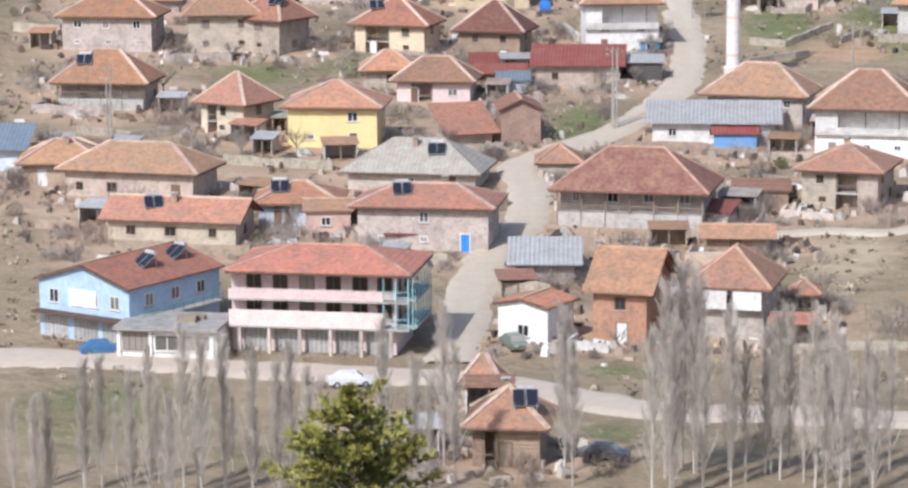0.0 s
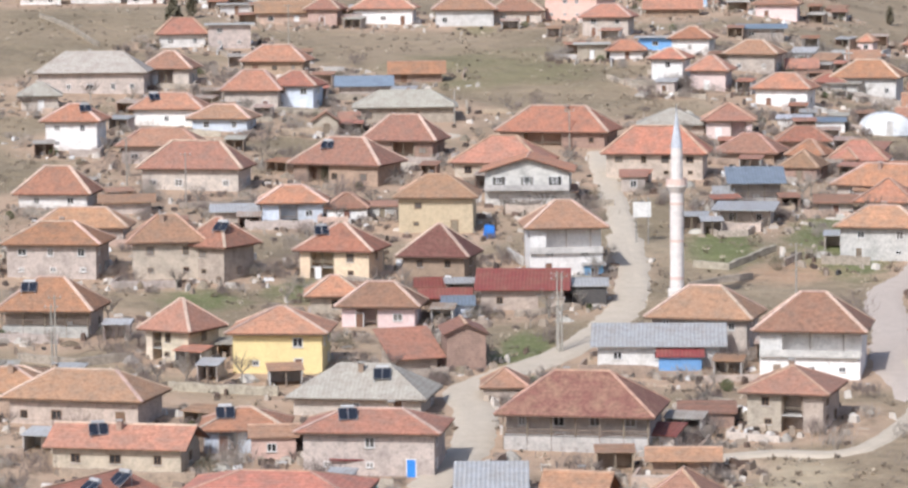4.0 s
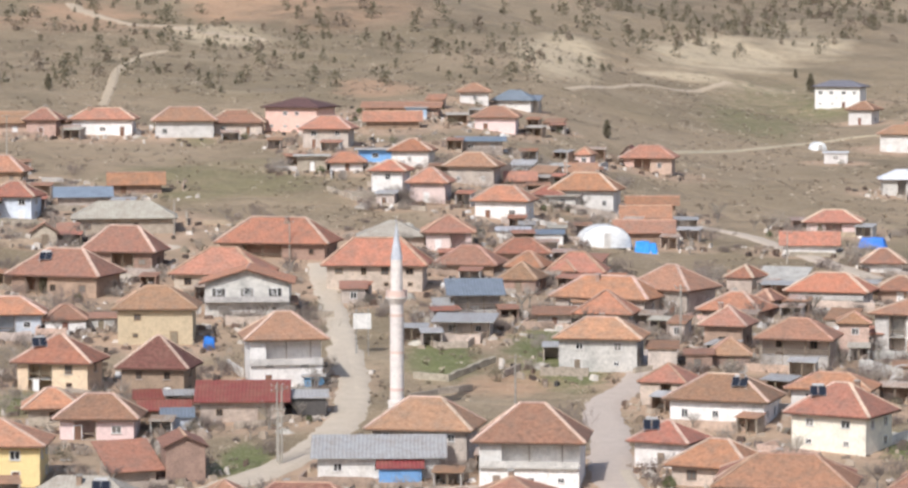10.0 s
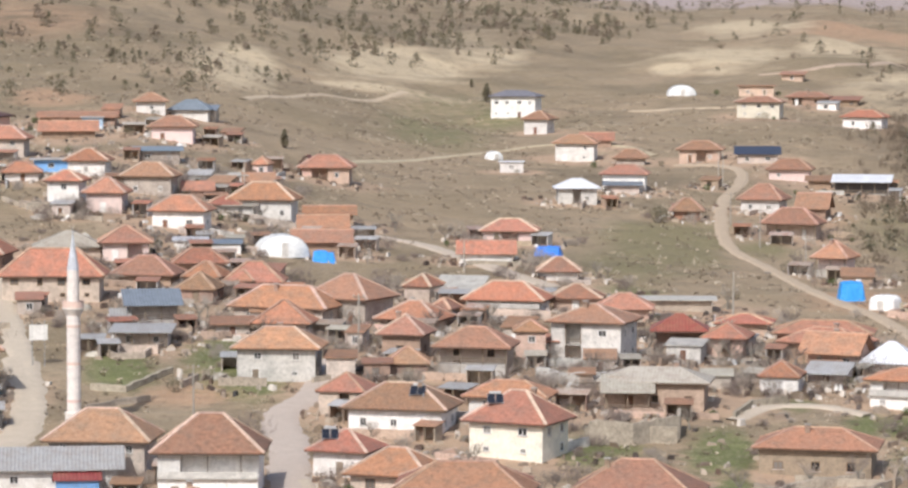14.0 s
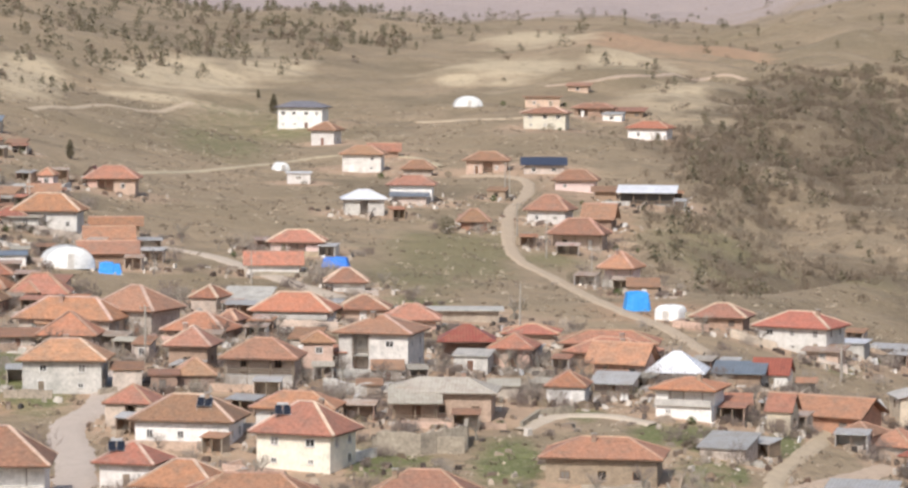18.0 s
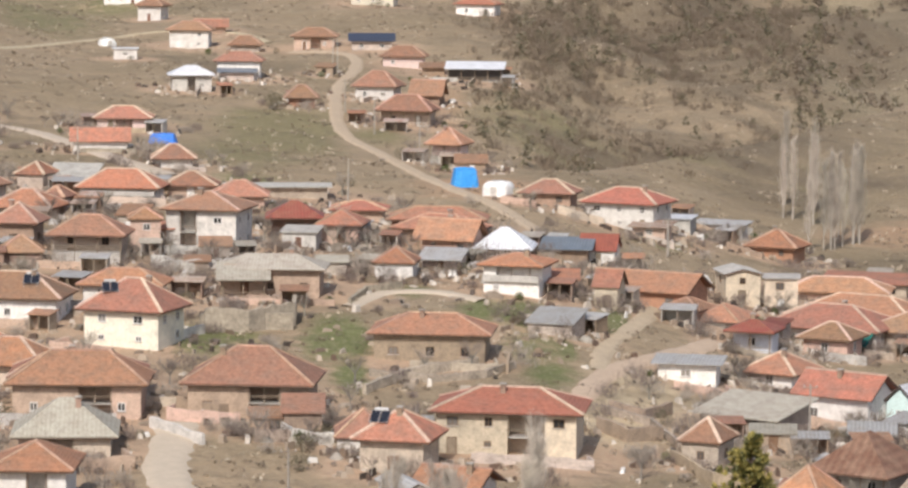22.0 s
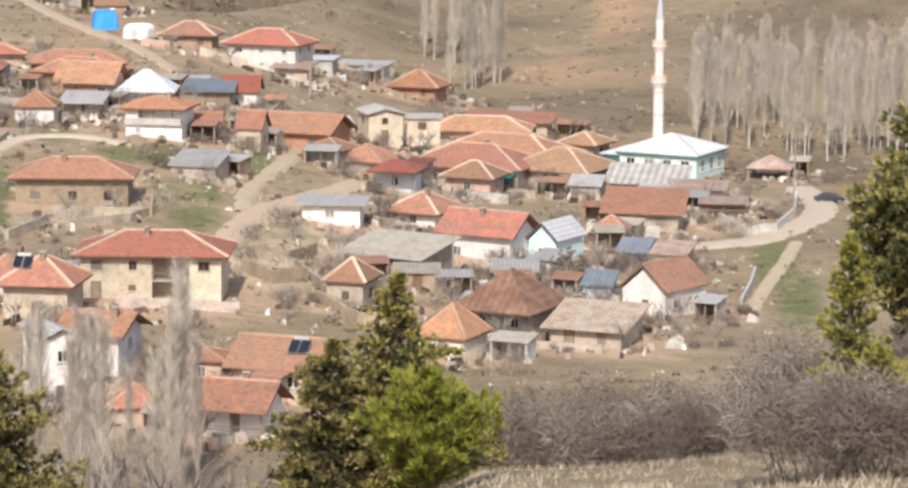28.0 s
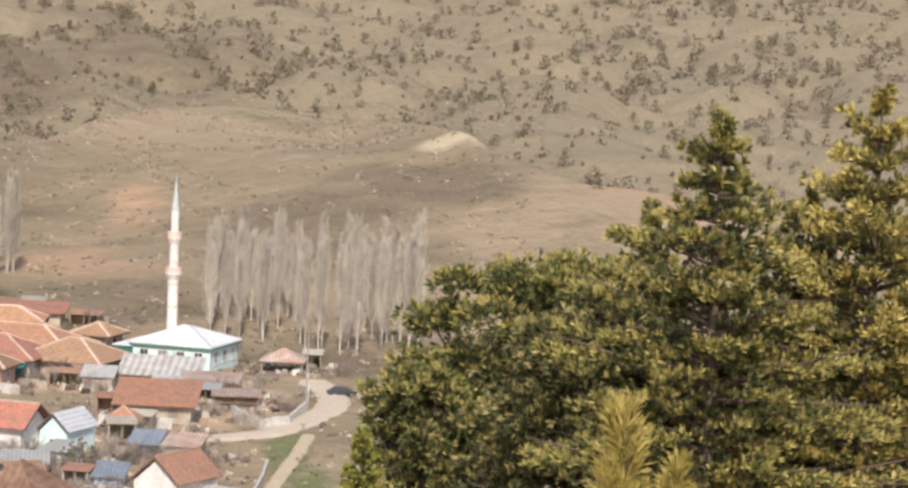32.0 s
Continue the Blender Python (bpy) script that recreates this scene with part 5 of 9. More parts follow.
house(28.8, 695.7, 36.2, -2, 11.2, 8.0, 2.5, 0.6, "S", "grey", "bluemetal", "")
house(61.2, 646.2, 26.2, -5, 11.1, 7.0, 1.7, 1.6, "G", "brick", "orange", "")
house(57.8, 623.8, 25.1, -5, 10.4, 7.0, 1.7, 2.3, "G", "brick", "orange", "")
house(55.7, 603.4, 23.8, -5, 11.9, 7.0, 1.7, 2.2, "G", "brick", "orange", "")
house(21.1, 554.7, 22.1, -16, 11.7, 9.0, 1.8, 3.0, "H", "brick", "orange", "")
house(30.9, 568.2, 23.0, -3, 10.2, 7.0, 1.7, 2.4, "H", "brick", "orange", "")
house(29.3, 538.5, 20.7, -17, 7.0, 8.0, 2.0, 2.6, "P", "brick", "oldtile", "")
house(39.1, 548.2, 20.9, -10, 10.6, 8.0, 2.1, 3.2, "H", "beige", "orange", "")
house(20.1, 509.6, 18.8, 2, 9.4, 7.0, 4.0, 2.0, "S", "grey", "bluegrey", "porch")
house(52.5, 520.0, 18.8, -36, 12.7, 11.0, 3.9, 3.6, "H", "grey", "orange", "k")
house(42.0, 517.0, 19.0, -28, 17.3, 9.0, 2.6, 3.2, "H", "grey", "orange", "k")
house(40.4, 501.6, 18.1, -15, 9.8, 7.0, 2.4, 3.3, "P", "grey", "orange", "")
house(36.9, 467.2, 15.4, -13, 13.2, 9.0, 5.0, 2.7, "H", "whitegrey", "dusty", "k,plain")
house(44.2, 441.8, 13.8, -20, 7.0, 8.0, 3.2, 2.2, "P", "beige", "orange", "")
house(50.3, 428.0, 13.0, -21, 14.6, 10.0, 3.3, 3.0, "H", "white", "orange", "k,sol")
house(66.2, 436.5, 14.2, -20, 12.1, 8.0, 2.3, 1.9, "H", "white", "orange", "")
house(63.2, 409.1, 11.8, -33, 12.1, 10.0, 4.9, 3.6, "H", "creamwhite", "orange", "k,sol")
house(40.3, 402.4, 10.9, -28, 8.5, 8.0, 3.3, 2.3, "P", "white", "orange", "k,sol")
house(45.3, 390.8, 10.3, -27, 11.4, 9.0, 2.5, 2.9, "H", "beige", "orange", "k")
house(51.9, 378.9, 9.7, -12, 16.3, 10.0, 3.3, 2.4, "H", "pinkish", "orange", "k,ch")
house(57.2, 481.9, 16.9, -21, 7.7, 8.0, 3.7, 2.7, "P", "brick", "oldtile", "k")
house(55.7, 467.5, 16.0, -7, 6.8, 6.0, 1.7, 2.2, "P", "brick", "oldtile", "")
house(65.7, 466.8, 16.0, -18, 11.8, 9.0, 4.2, 2.6, "H", "beige", "oldtile", "porch")
house(79.8, 528.6, 19.0, -21, 14.2, 9.0, 2.3, 2.8, "H", "white", "redtile", "k,bal")
house(85.3, 477.9, 16.5, -26, 12.6, 11.0, 6.1, 2.3, "P", "whitegrey", "oldtile", "k")
house(100.4, 487.6, 16.8, -12, 9.1, 8.0, 3.2, 2.3, "H", "brick", "maroon", "porch")
house(106.7, 481.6, 16.2, -22, 7.4, 8.0, 3.2, 2.0, "H", "pinkish", "orange", "")
house(87.8, 442.4, 13.8, -17, 15.9, 9.0, 3.8, 1.7, "H", "mud", "asbestos", "ch")
house(83.1, 438.8, 13.8, -11, 7.6, 5.0, 2.6, 2.0, "S", "mud", "asbestos", "porch")
house(96.1, 634.2, 22.8, -13, 11.9, 8.0, 2.4, 2.2, "H", "pink", "orange", "k")
house(86.5, 600.4, 21.6, -8, 11.5, 7.0, 1.7, 2.3, "G", "white", "orange", "")
house(95.9, 573.6, 20.4, -9, 8.3, 7.0, 1.7, 2.4, "H", "white", "orange", "k")
house(70.0, 553.2, 19.9, -7, 9.0, 7.0, 2.2, 0.2, "F", "pinkish", "orange", "")
house(107.3, 535.8, 18.5, -11, 18.6, 8.0, 1.8, 0.2, "F", "beige", "concrete", "")
house(98.5, 523.4, 18.3, -11, 9.9, 8.0, 1.7, 2.3, "H", "pinkish", "orange", "")
house(144.2, 939.9, 36.7, -24, 15.2, 9.0, 6.4, 1.7, "H", "white", "slate", "big,plain")
house(144.1, 896.5, 33.8, -29, 8.5, 8.0, 4.1, 2.2, "H", "white", "orange", "")
house(141.6, 820.5, 29.6, -18, 11.8, 8.0, 4.8, 2.1, "H", "white", "orange", "")
house(151.2, 844.2, 32.4, -10, 9.5, 6.0, 1.7, 2.0, "G", "brick", "orange", "")
house(153.1, 805.7, 29.4, -15, 9.0, 6.0, 1.8, 2.2, "H", "grey", "orange", "")
house(137.7, 732.2, 27.0, -15, 11.5, 7.0, 4.1, 2.0, "H", "white", "orange", "")
house(136.5, 728.4, 27.0, -11, 9.3, 6.0, 1.7, 1.0, "S", "grey", "bluegrey", "")
house(121.5, 703.5, 26.0, -6, 10.4, 8.0, 3.6, 2.0, "H", "whitegrey", "whitemetal", "")
house(119.4, 785.3, 28.8, -9, 6.5, 5.0, 2.6, 0.2, "F", "white", "whitemetal", "")
house(207.4, 895.6, 38.0, -23, 13.8, 9.0, 4.6, 1.6, "H", "creamwhite", "oldtile", "k")
house(230.0, 999.1, 41.2, -13, 12.8, 8.0, 3.3, 0.2, "F", "pinkish", "orange", "")
house(234.9, 950.3, 39.8, -26, 13.4, 7.0, 2.5, 1.4, "H", "brick", "oldtile", "")
house(232.7, 876.0, 35.7, -31, 12.9, 8.0, 3.2, 1.8, "H", "white", "redtile", "")
house(170.6, 803.4, 30.2, -16, 12.1, 8.0, 3.2, 2.1, "H", "pinkish", "orange", "")
house(182.7, 791.7, 30.4, -13, 11.9, 7.0, 2.3, 1.7, "S", "grey", "navy", "")
house(183.8, 761.6, 27.6, -20, 11.4, 7.0, 2.8, 2.4, "H", "pink", "orange", "")
house(186.0, 740.9, 26.9, -14, 7.1, 6.0, 1.8, 1.0, "S", "brick", "oldtile", "")
house(193.0, 728.7, 26.3, -19, 14.1, 7.0, 2.8, 1.4, "S", "dark", "whitemetal", "porch")
house(162.8, 698.8, 24.0, -29, 10.5, 8.0, 3.1, 3.3, "H", "white", "oldtile", "")
house(172.4, 691.4, 23.1, -24, 7.9, 8.0, 2.3, 3.3, "G", "brick", "oldtile", "")
house(160.2, 660.8, 21.1, -28, 12.6, 8.0, 3.2, 3.1, "H", "beige", "oldtile", "porch")
house(152.3, 594.2, 18.5, -32, 7.5, 8.0, 3.9, 3.0, "P", "pink", "orange", "porch")
house(152.7, 579.2, 18.3, -15, 6.4, 5.0, 1.7, 1.3, "S", "brick", "oldtile", "")
house(154.1, 531.2, 16.7, -28, 10.2, 8.0, 2.2, 2.1, "H", "brick", "oldtile", "k")
house(164.9, 520.7, 13.6, -40, 14.3, 10.0, 4.5, 2.3, "H", "white", "redtile", "k")
house(178.3, 531.8, 11.5, -33, 4.8, 5.0, 2.4, 0.3, "S", "whitegrey", "whitemetal", "")
house(142.0, 682.4, 23.7, -12, 7.5, 6.0, 2.0, 2.6, "H", "orangebrick", "orange", "")
house(124.6, 492.7, 16.3, -18, 16.0, 9.0, 2.5, 1.7, "H", "orangebrick", "orange", "")
house(121.1, 470.9, 15.3, -34, 10.0, 8.0, 2.6, 2.9, "G", "pinkish", "orange", "porch")
house(100.4, 399.4, 10.3, -20, 16.0, 10.0, 3.7, 2.1, "H", "mud", "dusty", "plain")
house(71.4, 370.6, 8.9, -19, 15.8, 12.0, 4.0, 3.7, "H", "mud", "orange", "ch,inset")
house(51.0, 371.2, 9.2, -14, 16.6, 10.0, 4.1, 3.3, "H", "pinkish", "orange", "inset")
house(46.7, 351.6, 8.1, -10, 11.8, 11.0, 2.6, 3.5, "H", "beige", "asbestos", "")
house(40.3, 326.3, 6.5, -15, 8.9, 10.0, 5.1, 2.2, "H", "white", "orange", "")
house(81.7, 339.5, 7.1, -28, 8.9, 9.0, 3.8, 2.8, "P", "beige", "orange", "k,sol")
house(80.0, 349.9, 7.7, -13, 6.6, 7.0, 1.7, 2.7, "P", "white", "oldtile", "")
house(96.4, 347.1, 7.4, -22, 17.5, 11.0, 5.0, 2.1, "H", "cream", "redtile", "k,ch,inset")
house(81.1, 312.1, 5.6, -37, 7.8, 8.2, 4.7, 1.8, "G", "white", "orange", "ch")
house(73.8, 304.4, 5.2, 6, 3.7, 8.0, 6.7, 0.8, "g", "white", "tin", "")
house(97.5, 302.2, 5.2, -38, 10.2, 10.0, 2.6, 2.5, "G", "pinkish", "orange", "sol")
house(87.7, 285.6, 5.0, -37, 7.7, 8.0, 2.4, 2.3, "G", "white", "dusty", "porch")
house(90.4, 307.3, 5.5, -26, 5.2, 5.5, 2.3, 0.9, "H", "pinkish", "orange", "")
house(79.4, 293.1, 4.9, -19, 5.5, 5.8, 1.7, 1.8, "H", "pinkish", "redtile", "")
house(49.5, 276.1, 5.3, -22, 6.7, 6.6, 2.1, 3.0, "S", "beige", "redtile", "")
house(59.3, 299.4, 5.2, -3, 7.4, 7.9, 1.7, 2.4, "S", "beige", "redtile", "")
house(118.2, 342.1, 5.8, -37, 5.1, 6.7, 3.0, 2.3, "P", "beige", "oldtile", "k")
house(131.6, 327.2, 4.6, -48, 10.1, 11.0, 2.9, 4.0, "H", "whitegrey", "rust", "porch")
house(120.3, 315.4, 4.8, -45, 6.1, 7.2, 2.3, 3.1, "H", "creamwhite", "orange", "")
house(138.3, 318.9, 4.5, -41, 9.9, 9.0, 1.9, 1.8, "S", "beige", "rusttin", "")
house(153.4, 334.0, 4.4, -59, 6.8, 9.0, 3.0, 2.9, "g", "white", "orange", "")
house(146.9, 373.0, 4.7, -47, 11.2, 9.0, 3.6, 2.6, "G", "white", "orange", "k,ch")
house(147.9, 399.1, 5.5, -46, 8.4, 9.0, 1.9, 2.4, "H", "white", "orange", "ch,k")
house(131.3, 363.1, 5.5, -50, 12.2, 10.0, 2.5, 1.6, "S", "beige", "asbestos", "")
house(133.0, 392.9, 7.3, -25, 9.3, 7.0, 2.6, 0.3, "S", "white", "tin", "")
house(152.8, 423.1, 6.4, -34, 7.4, 7.0, 3.1, 1.3, "H", "bluewhite", "maroon", "porch")
house(152.9, 436.7, 7.6, -39, 7.9, 9.0, 1.7, 2.0, "H", "cream", "orange", "")
house(179.5, 449.0, 4.8, -44, 21.0, 13.0, 2.8, 2.9, "H", "beige", "dusty", "k,plain")
house(171.7, 441.5, 4.9, -41, 18.7, 13.0, 2.4, 2.9, "H", "white", "orange", "k,greenawn")
house(183.3, 436.1, 4.6, -47, 13.9, 13.0, 2.4, 2.8, "H", "beige", "orange", "k")
house(189.2, 484.4, 5.1, -27, 17.2, 9.0, 1.7, 2.0, "H", "pinkish", "dusty", "k")
house(177.6, 393.5, 4.4, -30, 11.4, 9.0, 2.4, 2.4, "S", "beige", "orange", "")
house(191.9, 424.1, 4.4, -32, 12.2, 8.0, 1.7, 1.9, "S", "whitegrey", "corrugated", "")
house(181.1, 421.7, 4.5, -31, 5.0, 5.0, 1.9, 1.0, "S", "grey", "tin", "")
house(167.6, 381.9, 4.5, -30, 4.8, 5.1, 1.9, 1.7, "H", "pinkish", "orange", "")
house(163.6, 365.4, 4.5, -38, 4.3, 4.3, 1.7, 1.2, "S", "lightblue", "bluegrey", "porch")
house(155.3, 371.1, 4.6, -51, 4.7, 8.0, 2.9, 2.2, "g", "aqua", "whitemetal", "")
house(149.6, 344.1, 4.5, -34, 4.1, 4.3, 1.7, 1.2, "S", "lightblue", "bluemetal", "")
house(217.0, 434.9, 4.1, -33, 6.9, 6.0, 1.7, 1.7, "P", "grey", "rusttin", "open")
house(135.7, 436.5, 11.3, -33, 4.2, 5.0, 3.1, 2.4, "G", "cream", "orange", "")
house(146.4, 445.1, 9.9, -42, 12.5, 10.0, 2.8, 2.4, "G", "orangebrick", "dusty", "")
house(147.8, 437.9, 8.9, -39, 6.3, 7.0, 1.9, 1.5, "H", "orangebrick", "orange", "")
house(165.6, 466.6, 7.8, -6, 6.2, 8.0, 4.5, 0.8, "g", "cream", "concrete", "")
house(172.6, 466.3, 6.3, -20, 5.9, 6.5, 5.1, 0.2, "F", "cream", "concrete", "")
house(193.8, 525.9, 7.2, -40, 9.8, 8.0, 2.2, 2.7, "P", "orangebrick", "orange", "")
house(128.7, 467.7, 15.1, -21, 9.3, 9.0, 1.7, 2.9, "H", "white", "whitemetal", "")
house(139.6, 471.2, 14.3, -21, 8.3, 8.0, 1.8, 1.1, "S", "brick", "bluegrey", "")
house(145.4, 473.1, 13.4, -25, 6.1, 6.6, 2.1, 2.3, "G", "white", "redmetal", "")
house(123.2, 440.7, 13.2, -30, 9.9, 9.0, 4.3, 1.3, "H", "white", "redtile", "bal")
house(108.4, 453.1, 14.2, -21, 6.3, 6.7, 2.5, 2.0, "H", "white", "orange", "")
house(121.7, 479.2, 15.7, -36, 13.4, 9.0, 3.0, 2.0, "H", "brick", "orange", "")
house(116.3, 456.8, 14.5, -26, 6.7, 6.0, 2.0, 1.2, "S", "grey", "tin", "porch")
house(121.2, 413.7, 11.0, -34, 7.0, 7.0, 1.7, 1.4, "S", "grey", "tin", "")
house(-14.2, 307.5, 4.3, -27, 6.3, 6.0, 3.9, 0.7, "g", "white", "orange", "")
house(62.1, 511.3, 18.3, -27, 11.1, 9.0, 1.7, 2.6, "H", "brick", "orange", "k")
house(73.9, 545.3, 19.5, -23, 8.8, 8.0, 1.7, 2.2, "S", "pinkish", "concrete", "")
house(92.2, 533.2, 18.9, -14, 9.2, 8.0, 2.1, 2.1, "H", "pinkish", "orange", "k")
house(75.0, 474.2, 16.6, -9, 5.3, 5.9, 4.9, 1.5, "H", "pinkish", "orange", "")
house(115.5, 508.7, 17.2, -17, 9.7, 8.0, 1.7, 1.2, "H", "pinkish", "redtile", "")
house(39.4, 634.7, 29.1, -4, 7.1, 6.0, 1.7, 1.6, "H", "whitegrey", "orange", "")
house(49.2, 677.5, 31.1, -4, 7.3, 6.0, 1.7, 1.8, "G", "brick", "oldtile", "")
house(67.4, 717.4, 30.7, -13, 12.4, 8.0, 3.1, 2.6, "H", "pinkish", "orange", "")
house(30.4, 590.6, 25.3, -3, 6.8, 6.0, 1.7, 0.3, "S", "white", "whitemetal", "")
house(36.6, 590.0, 24.7, -4, 6.6, 6.0, 1.7, 0.4, "S", "white", "bluemetal", "")
house(-110.4, 601.9, 28.7, 10, 8.7, 8.0, 2.8, 2.4, "H", "grey", "asbestos", "")
house(-137.3, 752.8, 43.1, 10, 11.2, 7.0, 2.2, 1.5, "H", "white", "orange", "")
house(-73.5, 381.7, 8.7, 11, 10.2, 10.0, 2.8, 1.3, "H", "beige", "orange", "k")
house(-31.1, 351.7, 6.5, 5, 4.2, 4.6, 2.5, 0.3, "S", "bluewhite", "bluegrey", "porch")
house(-30.7, 346.8, 6.2, 5, 4.0, 4.0, 1.7, 0.3, "S", "grey", "maroon", "")
house(-39.7, 354.9, 6.7, 6, 5.8, 6.0, 2.5, 0.9, "G", "pinkish", "oldtile", "")
house(-25.0, 436.5, 12.4, 3, 7.6, 5.0, 1.7, 0.8, "S", "brick", "maroon", "")
house(-23.0, 432.1, 12.0, 3, 4.8, 5.0, 1.7, 0.7, "S", "bluewhite", "bluegrey", "")
house(-14.9, 383.9, 8.5, 2, 6.0, 6.6, 1.7, 1.9, "H", "beige", "oldtile", "")
house(9.0, 370.0, 7.6, -1, 7.0, 6.0, 1.7, 0.5, "S", "brick", "oldtile", "")
house(71.6, 358.5, 8.4, -11, 6.2, 5.0, 2.0, 0.5, "S", "mud", "oldtile", "")
house(74.7, 357.7, 8.3, -12, 5.1, 5.7, 2.7, 1.4, "S", "mud", "orange", "")
house(60.6, 316.5, 6.1, -11, 4.2, 4.6, 2.1, 0.3, "S", "mud", "asbestos", "")
house(196.2, 416.3, 4.3, -31, 8.7, 6.0, 1.7, 0.7, "S", "pinkish", "rusttin", "")
house(193.7, 402.7, 4.2, -26, 7.0, 5.0, 1.7, 0.4, "S", "brick", "rusttin", "porch")
house(167.1, 361.6, 4.4, -39, 5.1, 5.1, 2.0, 1.0, "S", "mud", "rusttin", "")
house(143.4, 355.4, 4.7, -22, 6.0, 5.0, 1.7, 0.8, "S", "whitegrey", "tin", "")
house(130.2, 353.6, 5.2, -20, 5.7, 5.0, 2.1, 0.4, "S", "mud", "asbestos", "")
house(32.4, 503.7, 18.4, -4, 7.2, 5.0, 1.7, 0.9, "S", "grey", "oldtile", "")
house(79.7, 456.4, 15.3, -10, 4.0, 4.4, 1.7, 0.5, "S", "mud", "oldtile", "")
house(-60.9, 496.6, 18.2, 7, 8.1, 5.0, 1.8, 0.8, "S", "grey", "tin", "")
house(-37.0, 441.7, 13.0, 5, 3.6, 4.0, 2.0, 0.3, "S", "mud", "oldtile", "")
house(-27.6, 443.9, 13.0, 4, 4.4, 5.0, 1.7, 0.8, "S", "brick", "maroon", "")
house(-79.1, 504.4, 19.0, 9, 9.2, 6.0, 1.8, 0.8, "S", "grey", "oldtile", "")
house(-38.6, 501.9, 18.5, 4, 5.4, 5.0, 1.7, 0.4, "S", "whitegrey", "oldtile", "")
house(-11.2, 514.3, 19.3, 1, 6.5, 5.0, 1.7, 0.9, "S", "grey", "oldtile", "")
house(0.9, 524.7, 20.1, -0, 4.7, 5.0, 2.4, 0.8, "S", "grey", "oldtile", "")
house(15.0, 507.7, 18.8, -2, 3.6, 4.0, 2.3, 1.0, "S", "grey", "tin", "porch")
house(84.6, 468.8, 16.1, -10, 5.1, 5.0, 1.7, 1.0, "S", "grey", "oldtile", "")
house(77.5, 478.2, 16.9, -9, 5.2, 5.0, 2.6, 0.7, "S", "pinkish", "orange", "porch")
house(38.6, 515.9, 19.0, -4, 5.6, 5.0, 1.9, 0.9, "S", "grey", "oldtile", "")
house(99.4, 455.8, 14.7, -12, 5.0, 5.0, 1.9, 0.5, "S", "grey", "asbestos", "")
house(130.5, 442.5, 12.8, -16, 5.0, 5.5, 2.1, 1.0, "S", "pinkish", "orange", "")
house(45.6, 464.7, 15.6, -6, 5.0, 5.5, 3.4, 0.6, "S", "grey", "oldtile", "")
house(50.8, 463.7, 15.7, -6, 4.6, 5.0, 2.5, 0.3, "S", "brick", "oldtile", "")
house(15.9, 742.2, 41.5, -1, 5.6, 4.0, 2.7, 0.2, "F", "lightblue", "tin", "")
# blue box added in place of a blue truck or gate, no real shed
house(-4.9, 456.6, 14.2, 1, 3.5, 3.5, 1.9, 0.2, "F", "blue", "tin", "")
house(52.0, 703.6, 32.8, -19, 4.1, 5.0, 2.4, 1.6, "H", "pink", "dusty", "plain")
house(36.5, 668.5, 32.6, -15, 5.3, 5.0, 2.2, 0.9, "S", "whitegrey", "tin", "")
house(40.4, 663.1, 31.5, -21, 5.5, 6.0, 2.0, 1.2, "S", "mud", "oldtile", "")
house(45.0, 678.7, 32.0, -12, 4.8, 4.5, 2.1, 0.4, "S", "white", "concrete", "")
house(42.5, 632.7, 28.4, -14, 7.2, 5.0, 2.2, 0.5, "S", "whitegrey", "asbestos", "")
house(63.4, 720.7, 31.9, -15, 3.8, 5.0, 2.6, 1.8, "g", "grey", "darktile", "")
house(24.0, 656.0, 33.3, -12, 4.4, 5.0, 2.2, 0.8, "S", "grey", "oldtile", "")
house(7.6, 617.1, 29.6, -11, 4.3, 5.0, 2.6, 0.4, "S", "grey", "tin", "")
house(36.1, 748.0, 40.2, -15, 6.9, 6.0, 2.3, 1.5, "H", "beige", "dusty", "")
house(48.5, 752.3, 38.4, -16, 5.0, 5.0, 1.9, 0.8, "S", "brick", "oldtile", "")
house(44.5, 789.2, 41.8, -13, 6.3, 5.0, 2.4, 1.2, "S", "grey", "bluegrey", "")
house(21.2, 766.7, 43.3, -12, 4.7, 5.0, 2.0, 1.1, "S", "pinkish", "orange", "")
house(-135.5, 765.2, 44.0, 4, 7.2, 5.0, 1.9, 0.8, "S", "dark", "tin", "open")
house(-105.8, 760.7, 43.6, 2, 7.8, 5.0, 2.2, 1.0, "S", "brick", "maroon", "")
house(-59.4, 729.5, 40.3, -3, 7.2, 5.0, 2.0, 0.8, "S", "grey", "tin", "")
house(-31.7, 726.2, 39.6, -4, 7.3, 5.0, 2.0, 0.9, "S", "beige", "oldtile", "")
house(-63.7, 719.0, 39.5, -10, 4.5, 5.0, 2.6, 1.8, "H", "ochre", "orange", "plain")
house(42.6, 558.3, 21.5, -22, 4.7, 5.0, 2.2, 1.2, "S", "pinkish", "orange", "")
house(67.8, 545.0, 19.6, -31, 5.5, 7.0, 2.6, 1.9, "H", "beige", "orange", "k")
house(67.5, 515.5, 18.6, -29, 4.2, 6.0, 2.4, 1.6, "H", "pinkish", "oldtile", "")
house(50.9, 491.1, 17.5, -21, 3.2, 5.0, 2.4, 0.8, "S", "grey", "oldtile", "")
house(75.8, 489.9, 17.5, -21, 5.0, 6.0, 3.0, 1.2, "S", "grey", "orange", "")
